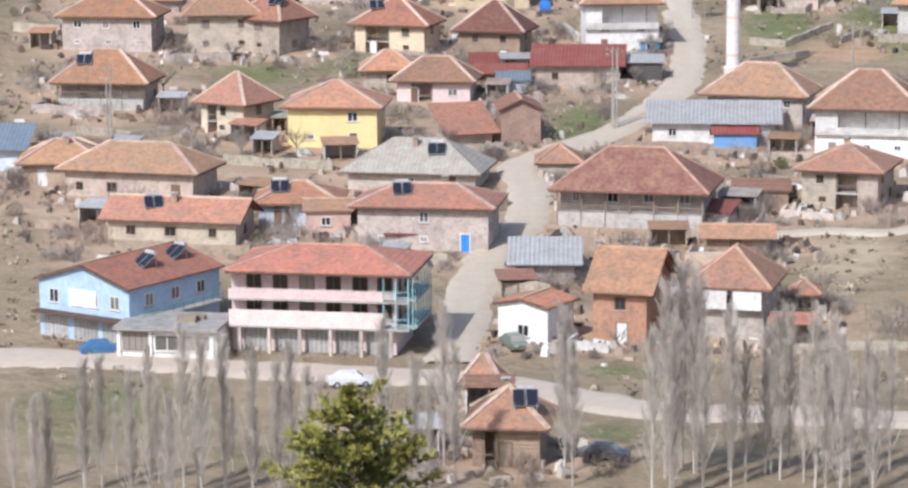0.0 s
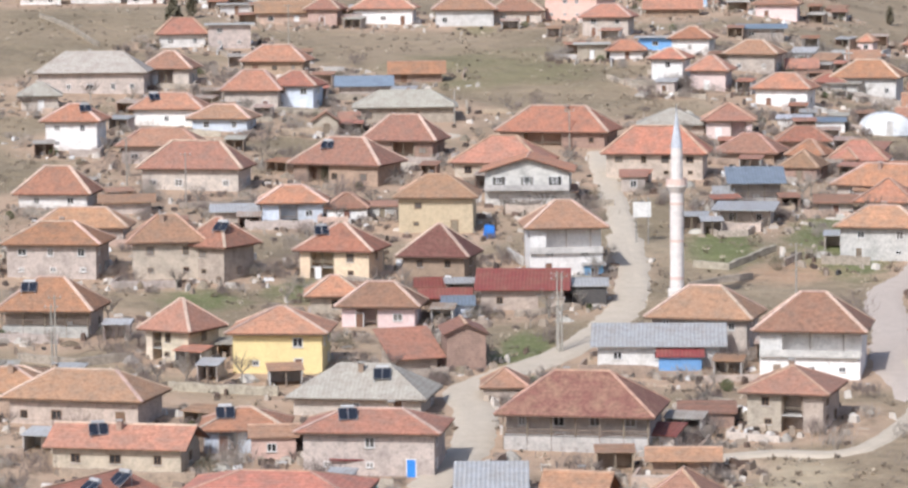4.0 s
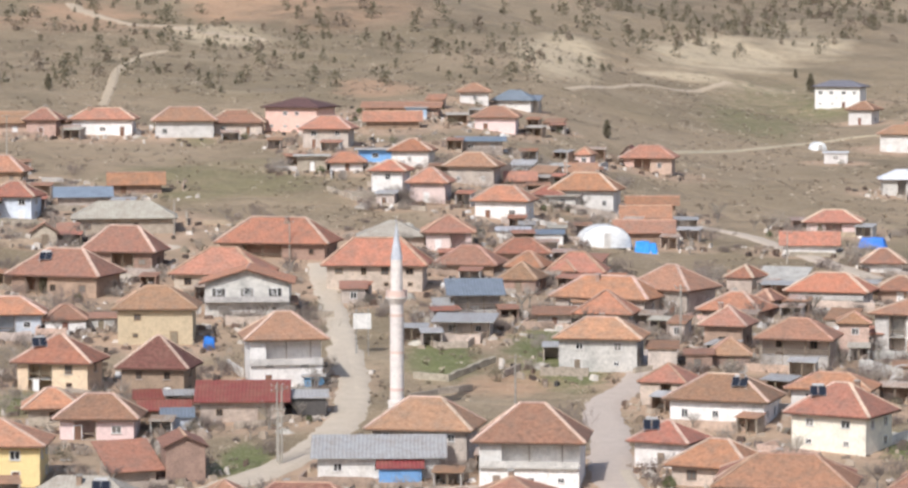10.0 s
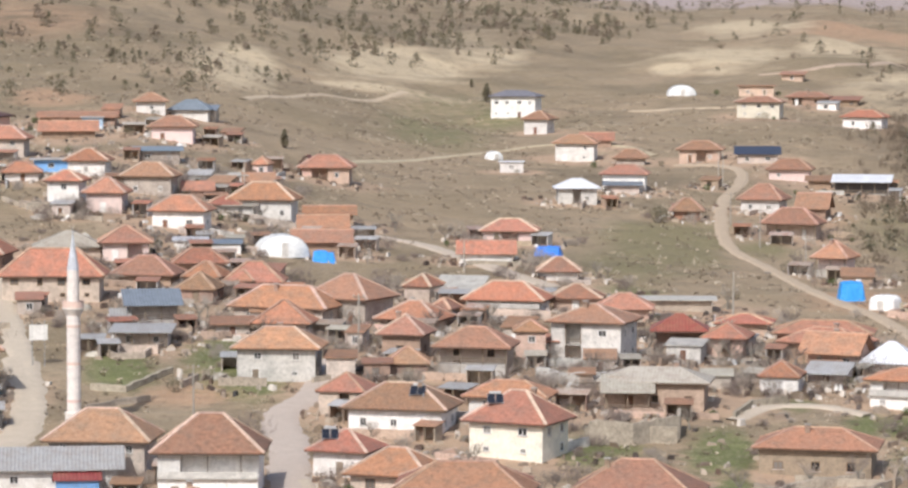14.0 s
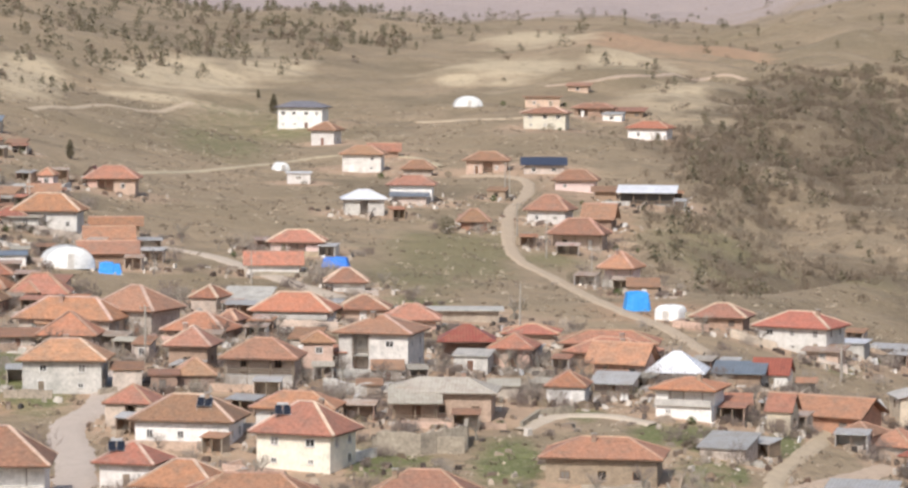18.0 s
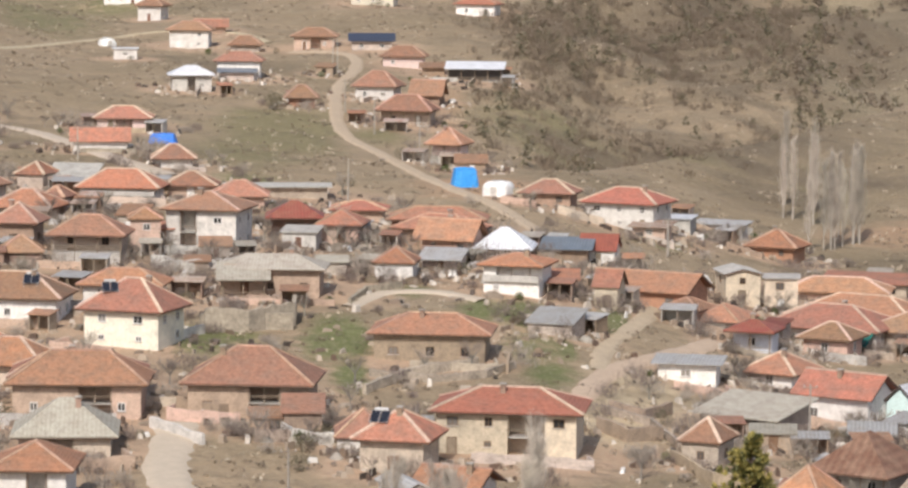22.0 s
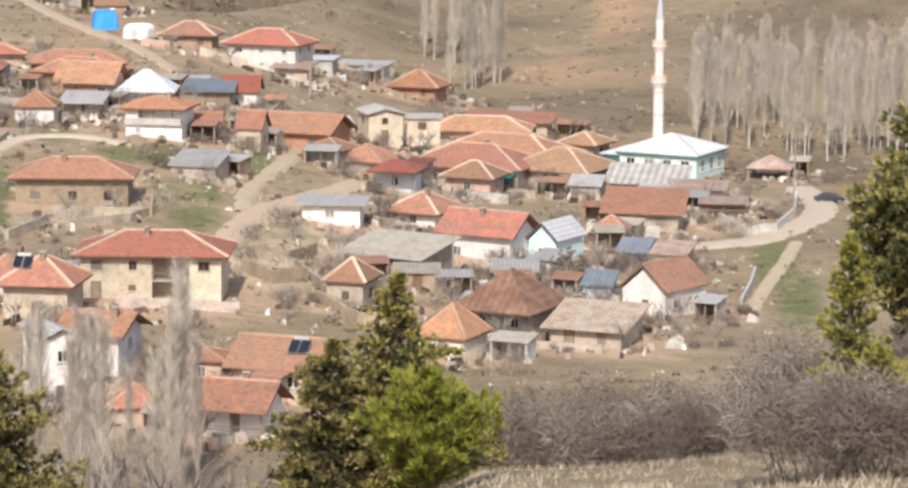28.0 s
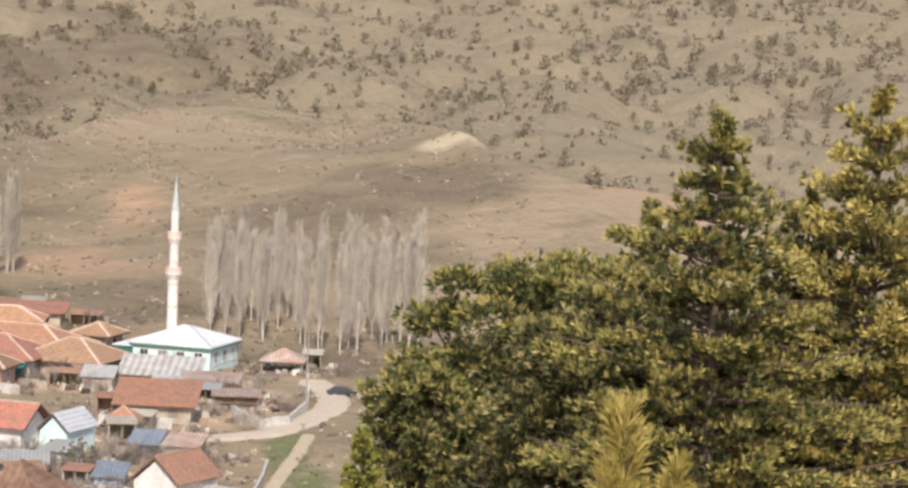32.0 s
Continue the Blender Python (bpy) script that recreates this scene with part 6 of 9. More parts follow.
house(99.3, 476.8, 16.2, -22, 6.0, 6.0, 2.6, 0.5, "S", "whitegrey", "concrete", "")
house(31.0, 549.5, 21.4, -21, 7.0, 7.0, 2.4, 2.4, "H", "brick", "orange", "")
house(37.3, 547.5, 21.0, -22, 5.3, 6.0, 2.2, 1.8, "H", "brick", "dusty", "")
house(18.0, 493.4, 17.6, -10, 9.7, 7.0, 2.6, 0.7, "S", "grey", "tin", "porch")
house(159.9, 740.7, 27.1, -24, 5.0, 5.0, 2.0, 0.7, "S", "mud", "oldtile", "")
house(250.8, 1035.8, 45.0, -24, 8.6, 6.0, 2.2, 0.9, "S", "pinkish", "oldtile", "")
house(236.7, 933.5, 38.9, -28, 6.6, 5.0, 2.0, 0.6, "S", "white", "tin", "")
house(247.1, 953.0, 39.1, -25, 9.7, 6.0, 2.2, 1.0, "S", "brick", "oldtile", "")
house(195.8, 733.0, 26.6, -29, 4.3, 5.0, 2.0, 0.7, "S", "dark", "tin", "")
house(108.5, 483.6, 16.3, -27, 5.8, 6.0, 2.4, 0.6, "S", "grey", "tin", "")
house(166.8, 513.0, 12.4, -34, 7.3, 6.0, 2.2, 0.7, "S", "pinkish", "rusttin", "")
house(189.2, 541.7, 9.8, -39, 10.2, 5.0, 1.9, 0.4, "S", "whitegrey", "tin", "")
house(197.1, 491.4, 4.9, -32, 15.1, 7.0, 2.2, 1.1, "S", "beige", "dusty", "")
house(197.3, 460.2, 4.6, -47, 7.2, 8.0, 2.6, 1.6, "H", "beige", "orange", "k")
house(159.4, 433.2, 6.0, -40, 3.9, 6.0, 2.4, 0.8, "S", "grey", "maroon", "porch")
house(166.6, 428.6, 4.8, -41, 8.4, 8.0, 2.6, 2.0, "H", "pinkish", "orange", "k")
house(183.8, 430.8, 4.5, -37, 4.5, 6.0, 2.2, 0.6, "S", "grey", "tin", "")
house(150.3, 361.0, 4.7, -47, 4.2, 6.0, 2.0, 0.5, "S", "whitegrey", "tin", "")



def tread():
    """Trodden bare earth round the houses."""
    me = bpy.data.meshes["ground"]
    co = np.zeros(len(me.vertices) * 3)
    me.vertices.foreach_get("co", co)
    co = co.reshape(-1, 3)
    mask = np.zeros(len(co))
    inside = np.where((np.hypot(co[:, 0], co[:, 1]) < 1000) & (co[:, 1] > 150))[0]
    px, py = co[inside, 0], co[inside, 1]
    best = np.zeros(len(inside))
    for x, y, w, d, turn, z in HOUSE_SPOTS:
        best = np.maximum(best, np.clip(1.75 - np.hypot(px - x, py - y) / (0.75 * max(w, d) + 2), 0, 0.95))
    mask[inside] = best
    me.attributes["trodden"].data.foreach_set("value", mask)


tread()


# ---- landmark buildings ----
def blue_house():
    """Two-storey blue house on a corner, with shops below."""
    w, d, h, rh = 12.2, 15.0, 5.8, 1.9
    top = empty("house", 0, 0, 0)
    top.matrix_world = pose(-54.5, 310.3, 4.4, 0, 0, -30)
    a, b = w / 2 - 0.4, d / 2 - 0.5
    v = [(-a, -b, -3), (a, -b, -3), (a, b, -3), (-a, b, -3), (-a, -b, h), (a, -b, h), (a, b, h), (-a, b, h), (0, -b, h + rh * 0.94), (0, b, h + rh * 0.94)]
    part("wall", v, [(0, 1, 5, 8, 4), (1, 2, 6, 5), (2, 3, 7, 9, 6), (3, 0, 4, 7), (4, 8, 9, 7), (5, 6, 9, 8)], WALLS["lightblue"], top)
    v, f, lines = roof_data("g", w, d, h, rh)
    roof = part("roof", v, f, ROOFS["orange"], top)
    part("ridge_cap", *bar_data(*lines[0], 0.3, 0.16), CAP_OLD, roof)
    for sx in (-1, 1):
        part("barge_board", *bar_data((sx * w / 2, -d / 2 + 0.03, h), (0, -d / 2 + 0.03, h + rh), 0.08, 0.28), FASCIA, roof)
    part("shop_canopy", *boxes((-a, a, -b - 1.3, -b - 0.004, 2.6, 2.85)), FASCIA, top, "dark canopy over the shop fronts")
    part("balcony_slab", *boxes((a + 0.004, a + 1.3, -b + 0.5, b - 1, 2.7, 2.85)), ROOFS["concrete"], top)
    part("balcony_rail", *boxes((a + 1.2, a + 1.26, -b + 0.5, b - 1, 3.6, 3.68), (a + 1.2, a + 1.26, -b + 0.5, b - 1, 3.2, 3.26)), TURQUOISE, top)
    for k in range(9):
        y = -b + 0.6 + k * (2 * b - 1.7) / 8
        part("baluster", *boxes((a + 1.2, a + 1.26, y, y + 0.06, 2.85, 3.6)), TURQUOISE, top)
    for x in (-3.8, -0.8, 1.2, 3.9):
        window(top, x, -b, 4.3, 0, 1.2, 1.4, False, 2)
    part("white_panel", *boxes((-1.9, 1.5, -b - 0.03, -b, 3.4, 5.2)), WALLS["white"], top, "white painted bay on blue wall")
    for y in (-4, 0, 4):
        window(top, a, y, 4.4, 90, 1.3, 1.3, False, 2)
    for x in (-3.6, 0.2, 3.8):
        part("shutter", *boxes((x - 1.5, x + 1.5, -b - 0.06, -b, 0, 2.3)), ROOFS["tin"], top, "grey roller shutter")
    tagged(top, "light blue two-storey corner house with orange gabled roof", "house", "village houses")
    m = top.matrix_world
    for q, t in (((2.6, -1.0, h + 1.25), -45), ((2.4, 4.0, h + 1.3), -40)):
        p = m @ Vector(q)
        solar_heater(p.x, p.y, p.z, t)


blue_house()


def flat_annex():
    """Low white shop with a flat concrete roof."""
    w, d, h = 10.2, 7.5, 3.0
    top = empty("shop", 0, 0, 0)
    top.matrix_world = pose(-48.5, 300.8, 4.2, 0, 0, -5)
    a, b = w / 2 - 0.3, d / 2 - 0.3
    part("wall", *boxes((-a, a, -b, b, -3, h)), WALLS["white"], top)
    part("roof", *boxes((-w / 2, w / 2, -d / 2 - 0.5, d / 2, h, h + 0.3)), ROOFS["concrete"], top)
    for x in (-4.7, -1.6, 1.5, 4.4):
        part("pillar", *boxes((x - 0.17, x + 0.17, -b - 0.25, -b - 0.004, -3, h)), WALLS["white"], top)
    window(top, -3.1, -b, 1.8, 0, 2.5, 1.8, True, 4)
    window(top, 0.0, -b, 1.7, 0, 2.5, 1.6, False, 2)
    window(top, 3.0, -b, 1.7, 0, 2.4, 1.6, False, 2)
    part("board_heap", *boxes((0.5, 2.3, -1.5, -0.2, h + 0.3, h + 0.9), (1.2, 2.8, -0.1, 1.0, h + 0.3, h + 0.7)), WOOD, top, "pile of boards on the flat roof")
    tagged(top, "low white shop with grey flat roof and barred windows", "shop")


flat_annex()


def pink_building():
    """Three storeys with full-width pink balconies and turquoise railings at the end."""
    w, d = 18.2, 11.5
    h, rh = 8.0, 1.7
    top = empty("apartment_house", 0, 0, 0)
    top.matrix_world = pose(-34.0, 305.1, 4.3, 0, 0, -6)
    a, b = w / 2 - 1.2, d / 2 - 1.6
    part("wall", *boxes((-a - 0.9, a - 0.6, -b, b, -3, h)), WALLS["pink"], top)
    v, f, lines = roof_data("H", w, d, h, rh)
    roof = part("roof", v, f, ROOFS["orange"], top)
    for p, q in lines:
        part("ridge_cap", *bar_data(p, q, 0.3, 0.16), CAP_OLD, roof)
    part("eave_board", *ring_data(w / 2 - 0.04, d / 2 - 0.04, 0.1, h - 0.2, h), FASCIA, roof)
    for level in (2.75, 5.4):
        part("balcony_slab", *boxes((-a - 0.9, a + 0.9, -b - 1.35, -b - 0.004, level - 0.18, level)), ROOFS["concrete"], top)
        part("end_balcony_slab", *boxes((a - 0.59, a + 1.3, -b, b, level - 0.18, level)), ROOFS["concrete"], top)
        parapet = 1.55 if level < 3 else 0.95
        part("balcony_parapet", *boxes((-a - 0.9, a - 1.6, -b - 1.35, -b - 1.25, level, level + parapet)), WALLS["pink"], top, "faded pink plaster parapet")
        for x in (-6.6, -4.0, -1.4, 1.2, 3.8, 6.2):
            window(top, x, -b, level + 1.5, 0, 1.5, 1.5, True, 2)
        for z in (0.45, 0.95):
            part("rail", *boxes((a - 1.6, a + 0.9, -b - 1.33, -b - 1.27, level + z, level + z + 0.07), (a + 1.2, a + 1.27, -b - 1.3, b, level + z, level + z + 0.07)), TURQUOISE, top)
        for k in range(7):
            y = -b - 1.3 + k * (2 * b + 1.2) / 6
            part("post", *boxes((a + 1.18, a + 1.28, y, y + 0.1, level, level + 2.45)), TURQUOISE, top)
        for x in (a - 1.6, a - 0.4, a + 0.8):
            part("post", *boxes((x - 0.05, x + 0.05, -b - 1.35, -b - 1.25, level, level + 2.45)), TURQUOISE, top)
        for y in (-2.4, 0.6):
            window(top, a - 0.6, y, level + 1.3, 90, 1.2, 1.8, True, 2)
    for x in (-6.4, -3.4, -0.4, 2.6, 5.6):
        part("shutter", *boxes((x - 1.25, x + 1.25, -b - 0.05, -b, 0, 2.2)), ROOFS["tin"], top, "grey shop shutter")
    for x in (-7.8, -4.9, -1.9, 1.1, 4.1, 7.0):
        part("column", *boxes((x - 0.15, x + 0.15, -b - 1.3, -b - 1.0, -3, 2.57)), WALLS["grey"], top)
    chimney(top, 0.6, 0.8, h + rh * 0.8)
    tagged(top, "three-storey faded pink apartment house with long balconies and orange roof", "apartment house")


pink_building()


def band_data(r, thick, z0, z1, sides):
    """A closed upright band round the axis."""
    v, f = [], []
    for k in range(sides):
        c, n = math.cos(2 * math.pi * k / sides), math.sin(2 * math.pi * k / sides)
        v += [(c * q, n * q, z) for q, z in ((r, z0), (r, z1), (r - thick, z1), (r - thick, z0))]
        a, b = 4 * k, 4 * ((k + 1) % sides)
        f += [(a + m, b + m, b + (m + 1) % 4, a + (m + 1) % 4) for m in range(4)]
    return v, f


def minaret(x, y, z, tall, radius, rings, spire, lower):
    """A slender tower of rings: shaft, balconies, lantern, spire and finial."""
    top = empty("minaret", x, y, z)
    part("base", *boxes((-radius * 1.25, radius * 1.25, -radius * 1.25, radius * 1.25, -3, lower)), MINARET_WHITE, top)
    marks = [lower] + list(rings) + [tall - spire]
    for i in range(len(marks) - 1):
        r = radius * (1 - 0.13 * i)
        part("shaft", *tube_data((0, 0, marks[i]), (0, 0, marks[i + 1]), r, r * 0.97, 16), MINARET_WHITE, top, smooth=False)
    for i, ring in enumerate(rings):
        r = radius * (1 - 0.13 * i)
        bal = part("balcony", *merged(tube_data((0, 0, ring - 0.9), (0, 0, ring), r, r * 1.55, 16), tube_data((0, 0, ring), (0, 0, ring + 0.18), r * 1.6, r * 1.6, 16)), MINARET_WHITE, top)
        part("balustrade", *band_data(r * 1.52, 0.08, ring + 0.18, ring + 1.05, 16), MINARET_PINK, bal)
    for k in range(3):
        zc = lower + (marks[1] - lower) * (0.1 + 0.36 * k)
        part("band", *tube_data((0, 0, zc), (0, 0, zc + 0.35), radius * 1.03, radius * 1.03, 16), MINARET_PINK, top)
    r = radius * (1 - 0.13 * (len(marks) - 2))
    part("spire", *tube_data((0, 0, tall - spire), (0, 0, tall - 0.5), r * 1.0, 0.06, 16), SPIRE, top)
    part("finial", *merged(tube_data((0, 0, tall - 0.5), (0, 0, tall + 0.6), 0.05, 0.03, 6), tube_data((0, 0, tall - 0.3), (0, 0, tall), 0.14, 0.1, 8)), STEEL, top)
    return top



def on_land(x, y, z=0.0):
    return x, y, land_at(x, y)


tagged(minaret(*on_land(6.57, 433.95, 14.53), 27.5, 0.95, (17.0,), 5.3, 3.0), "tall white stone minaret with one balcony among village houses", "minaret")
tagged(minaret(*on_land(202.76, 444.98, 5.77), 28.3, 0.82, (13.6, 19.0), 5.2, 4.0), "tall white minaret with two balconies beside lower mosque", "minaret")


def mosque():
    """Prayer hall with a white pyramid roof."""
    w, d, h, rh = 13.4, 12.4, 3.6, 2.3
    top = empty("mosque", 0, 0, 0)
    top.matrix_world = pose(204.1, 442.5, 4.4, 0, 0, -47)
    a, b = w / 2 - 0.5, d / 2 - 0.5
    part("wall", *boxes((-a, a, -b, b, -3, h)), WALLS["aqua"], top)
    v, f, lines = roof_data("P", w, d, h, rh, 0.25)
    roof = part("roof", v, f, ROOFS["whitemetal"], top)
    for p, q in lines[1:]:
        part("hip_cap", *bar_data(p, q, 0.25, 0.1), TANK, roof)
    part("eave_board", *ring_data(w / 2 - 0.03, d / 2 - 0.03, 0.1, h - 0.3, h), GREEN_PAINT, roof)
    for x in (-4.4, -1.5, 1.5, 4.4):
        window(top, x, -b, 1.9, 0, 1.4, 1.9, False, 2)
    for y in (-3.2, 0.3, 3.6):
        window(top, a, y, 1.9, 90, 1.4, 1.9, False, 2)
    part("porch", *boxes((-a - 3.0, -a - 0.004, -b, b, -3, h - 0.6)), GREEN_PAINT, top, "dark green glazed porch")
    part("porch_roof", *boxes((-a - 3.3, -a - 0.004, -b - 0.3, b, h - 0.6, h - 0.42)), ROOFS["whitemetal"], top)
    tagged(top, "white-roofed aqua mosque hall with dark green porch", "mosque")


mosque()


# ---- tents, tarpaulins, signs, poles, vehicles ----
def tunnel(x, y, z, turn, w, d, h, label, name="tent", square=0.8):
    """A canvas tunnel over hoops, closed at both ends."""
    v, f = [], []
    rings, sides = 7, 12
    for i in range(rings):
        yy = -d / 2 + d * i / (rings - 1)
        swell = 1.0 if 0 < i < rings - 1 else 0.93
        for k in range(sides + 1):
            q = math.pi * k / sides
            sag = 1 - 0.03 * (i % 2)
            v.append((-math.copysign(abs(math.cos(q)) ** (square / 0.8), math.cos(q)) * w / 2 * swell, yy, abs(math.sin(q)) ** square * h * swell * sag))
    n = sides + 1
    for i in range(rings - 1):
        for k in range(sides):
            c = i * n + k
            f.append((c, c + 1, c + n + 1, c + n))
    f.append(tuple(range(n))[::-1])
    f.append(tuple(range((rings - 1) * n, rings * n)))
    top = empty(name, x, y, z, turn)
    part("canvas", [(p[0], p[1], p[2] - 0.3) for p in v], f, CANVAS, top, smooth=True)
    part("door_flap", *boxes((-0.6, 0.6, -d / 2 * 1.0 - 0.05, -d / 2 - 0.01, -0.3, h * 0.6)), WALLS["whitegrey"], top)
    for i in (1, 3, 5):
        yy = -d / 2 + d * i / 6
        hoop = [(-math.cos(math.pi * k / 10) * w * 0.505, yy, math.sin(math.pi * k / 10) ** 0.8 * h * 1.0 - 0.3) for k in range(11)]
        part("hoop", *merged(*[bar_data(hoop[k], hoop[k + 1], 0.08, 0.08) for k in range(10)]), STEEL, top)
    return tagged(top, label, "tent")


tunnel(47.1, 591.9, 24.0, 7, 9.6, 7.0, 4.2, "white canvas tunnel tent between tiled sheds")
tunnel(146.6, 537.2, 17.8, -40, 4.6, 4.0, 2.9, "white canvas tent beside the dirt road", "tent", 0.35)
tunnel(200.5, 972.9, 42.4, -2, 8.8, 5.0, 3.4, "white canvas tunnel tent on the upper fields")
tunnel(120.3, 822.2, 30.3, 12, 4.0, 4.0, 2.4, "small white canvas tent on the slope")


def covered_stack(x, y, z, turn, w, d, h, label):
    """A stack under a tarpaulin: folds, sagging edges and weights."""
    v, f, n = [], [], 9
    dice = random.Random(int(abs(x) * 10 + abs(y)))
    for i in range(n):
        for k in range(n):
            u, s = i / (n - 1) * 2 - 1, k / (n - 1) * 2 - 1
            edge = max(abs(u), abs(s))
            zz = h * (1 - 0.1 * s * s - 0.1 * u * u) if edge < 0.8 else (h * 0.55 if edge < 0.95 else -0.4)
            v.append((u * w / 2 + dice.uniform(-0.06, 0.06), s * d / 2 + dice.uniform(-0.06, 0.06), zz + dice.uniform(-0.12, 0.12)))
    for i in range(n - 1):
        for k in range(n - 1):
            f.append((i * n + k, (i + 1) * n + k, (i + 1) * n + k + 1, i * n + k + 1))
    top = empty("covered_stack", x, y, z, turn)
    part("tarpaulin", v, f, TARP, top)
    part("stack", *boxes((-w * 0.36, w * 0.36, -d * 0.36, d * 0.36, -0.4, h * 0.7)), WOOD, top)
    for sx in (-1, 1):
        part("weight", *boxes((sx * w * 0.46 - 0.15, sx * w * 0.46 + 0.15, -d * 0.5, -d * 0.5 + 0.25, -0.3, 0.2)), RUBBLE, top)
    return tagged(top, label, "covered stack", "blue tarpaulin stacks")


covered_stack(144.5, 552.3, 18.1, -7, 4.8, 4.5, 3.4, "tall stack under bright blue tarpaulin beside the dirt road")
covered_stack(100.0, 610.2, 21.8, -17, 5.6, 4.0, 2.0, "low stack under bright blue tarpaulin behind tiled house")
covered_stack(54.0, 588.2, 23.0, -5, 3.2, 3.0, 2.0, "small stack under bright blue tarpaulin by the tent")
covered_stack(15.7, 743.7, 41.8, -1, 4.2, 3.0, 2.2, "stack under bright blue tarpaulin among upper houses")
covered_stack(-20.9, 483.9, 17.0, 2, 1.9, 2.0, 1.9, "small stack under bright blue tarpaulin beside ochre house")
covered_stack(54.7, 588.1, 22.9, -5, 4.5, 2.5, 1.8, "long stack under blue tarpaulin by brick sheds")
covered_stack(45.5, 318.0, 6.4, -8, 2.6, 2.0, 1.6, "stack under blue tarpaulin at the square")


def pole(x, y, z, tall, arms=1, turn=0.0, lamp=False):
    top = empty("utility_pole", x, y, z, turn)
    part("mast", *tube_data((0, 0, -1), (0, 0, tall), 0.16, 0.1, 8), POLE_WOOD, top)
    for k in range(arms):
        arm = part("crossarm", *boxes((-0.9, 0.9, -0.06, 0.06, tall - 0.45 - 0.7 * k, tall - 0.33 - 0.7 * k)), WOOD, top)
        for sx in (-0.75, 0.0, 0.75):
            part("insulator", *tube_data((sx, 0, tall - 0.33 - 0.7 * k), (sx, 0, tall - 0.1 - 0.7 * k), 0.06, 0.05, 6), TANK, arm)
    if lamp:
        part("lamp_arm", *bar_data((0, 0, tall - 0.3), (0, -1.3, tall + 0.1), 0.06, 0.06), STEEL, top)
        part("lamp_head", *boxes((-0.12, 0.12, -1.8, -1.2, tall + 0.05, tall + 0.17)), STEEL, top)
    return tagged(top, "weathered grey utility pole with crossarm and insulators", "utility pole", "utility poles")


pole(22.8, 437.9, 12.9, 8.2, 1, 10)
pole(-9.1, 409.1, 10.4, 10.5, 2, 20)
pole(-8.5, 408.2, 10.4, 10.2, 1, 20)
pole(-31.6, 589.1, 26.5, 6.5, 1, 0)
pole(-10.2, 565.5, 23.7, 7.0, 1, 0)
pole(201.7, 396.9, 4.0, 11.5, 2, 15)
pole(149.2, 643.8, 20.5, 8.0, 1, 0)
pole(162.2, 738.6, 27.1, 8.5, 1, 0)
pole(161.8, 741.7, 27.3, 8.5, 1, 0)
pole(147.6, 598.4, 18.8, 7.5, 1, 0)
pole(149.8, 674.4, 23.0, 7.0, 1, 0)
pole(-72.4, 398.6, 10.2, 8.0, 1, 0)
pole(-72.6, 402.4, 10.4, 8.5, 1, 0)
pole(-70.9, 513.3, 19.8, 8.0, 1, 0)
pole(-82.8, 528.7, 21.1, 8.0, 1, 0)
pole(117.7, 527.1, 18.0, 7.5, 1, 0)
pole(113.6, 509.0, 17.3, 7.0, 1, 0)
pole(164.7, 498.1, 11.5, 6.0, 1, 0)
pole(163.5, 494.9, 11.4, 6.0, 1, 0)
pole(134.4, 352.6, 4.9, 8.0, 1, 0)
pole(50.3, 485.1, 17.3, 9.0, 1, 0)
pole(50.9, 490.0, 17.6, 8.0, 1, 0)
pole(65.2, 319.6, 6.4, 7.0, 1, 0)
pole(79.9, 583.2, 21.1, 6.0, 1, 0)
pole(45.0, 660.5, 30.7, 8.0, 1, 0)
pole(-71.2, 678.0, 36.4, 9.0, 1, 0)
pole(-8.9, 407.9, 10.3, 7.5, 1, 0)


def signboard(x, y, z, turn):
    top = empty("signboard", x, y, z, turn)
    for sx in (-0.9, 0.9):
        part("post", *tube_data((sx, 0, -1), (sx, 0, 7.0), 0.07, 0.07, 6), STEEL, top)
    part("panel", *boxes((-1.35, 1.35, -0.06, 0.06, 4.0, 6.3)), WALLS["white"], top)
    return tagged(top, "blank white signboard on two steel posts", "signboard")


signboard(2.1, 478.7, 16.5, -0)


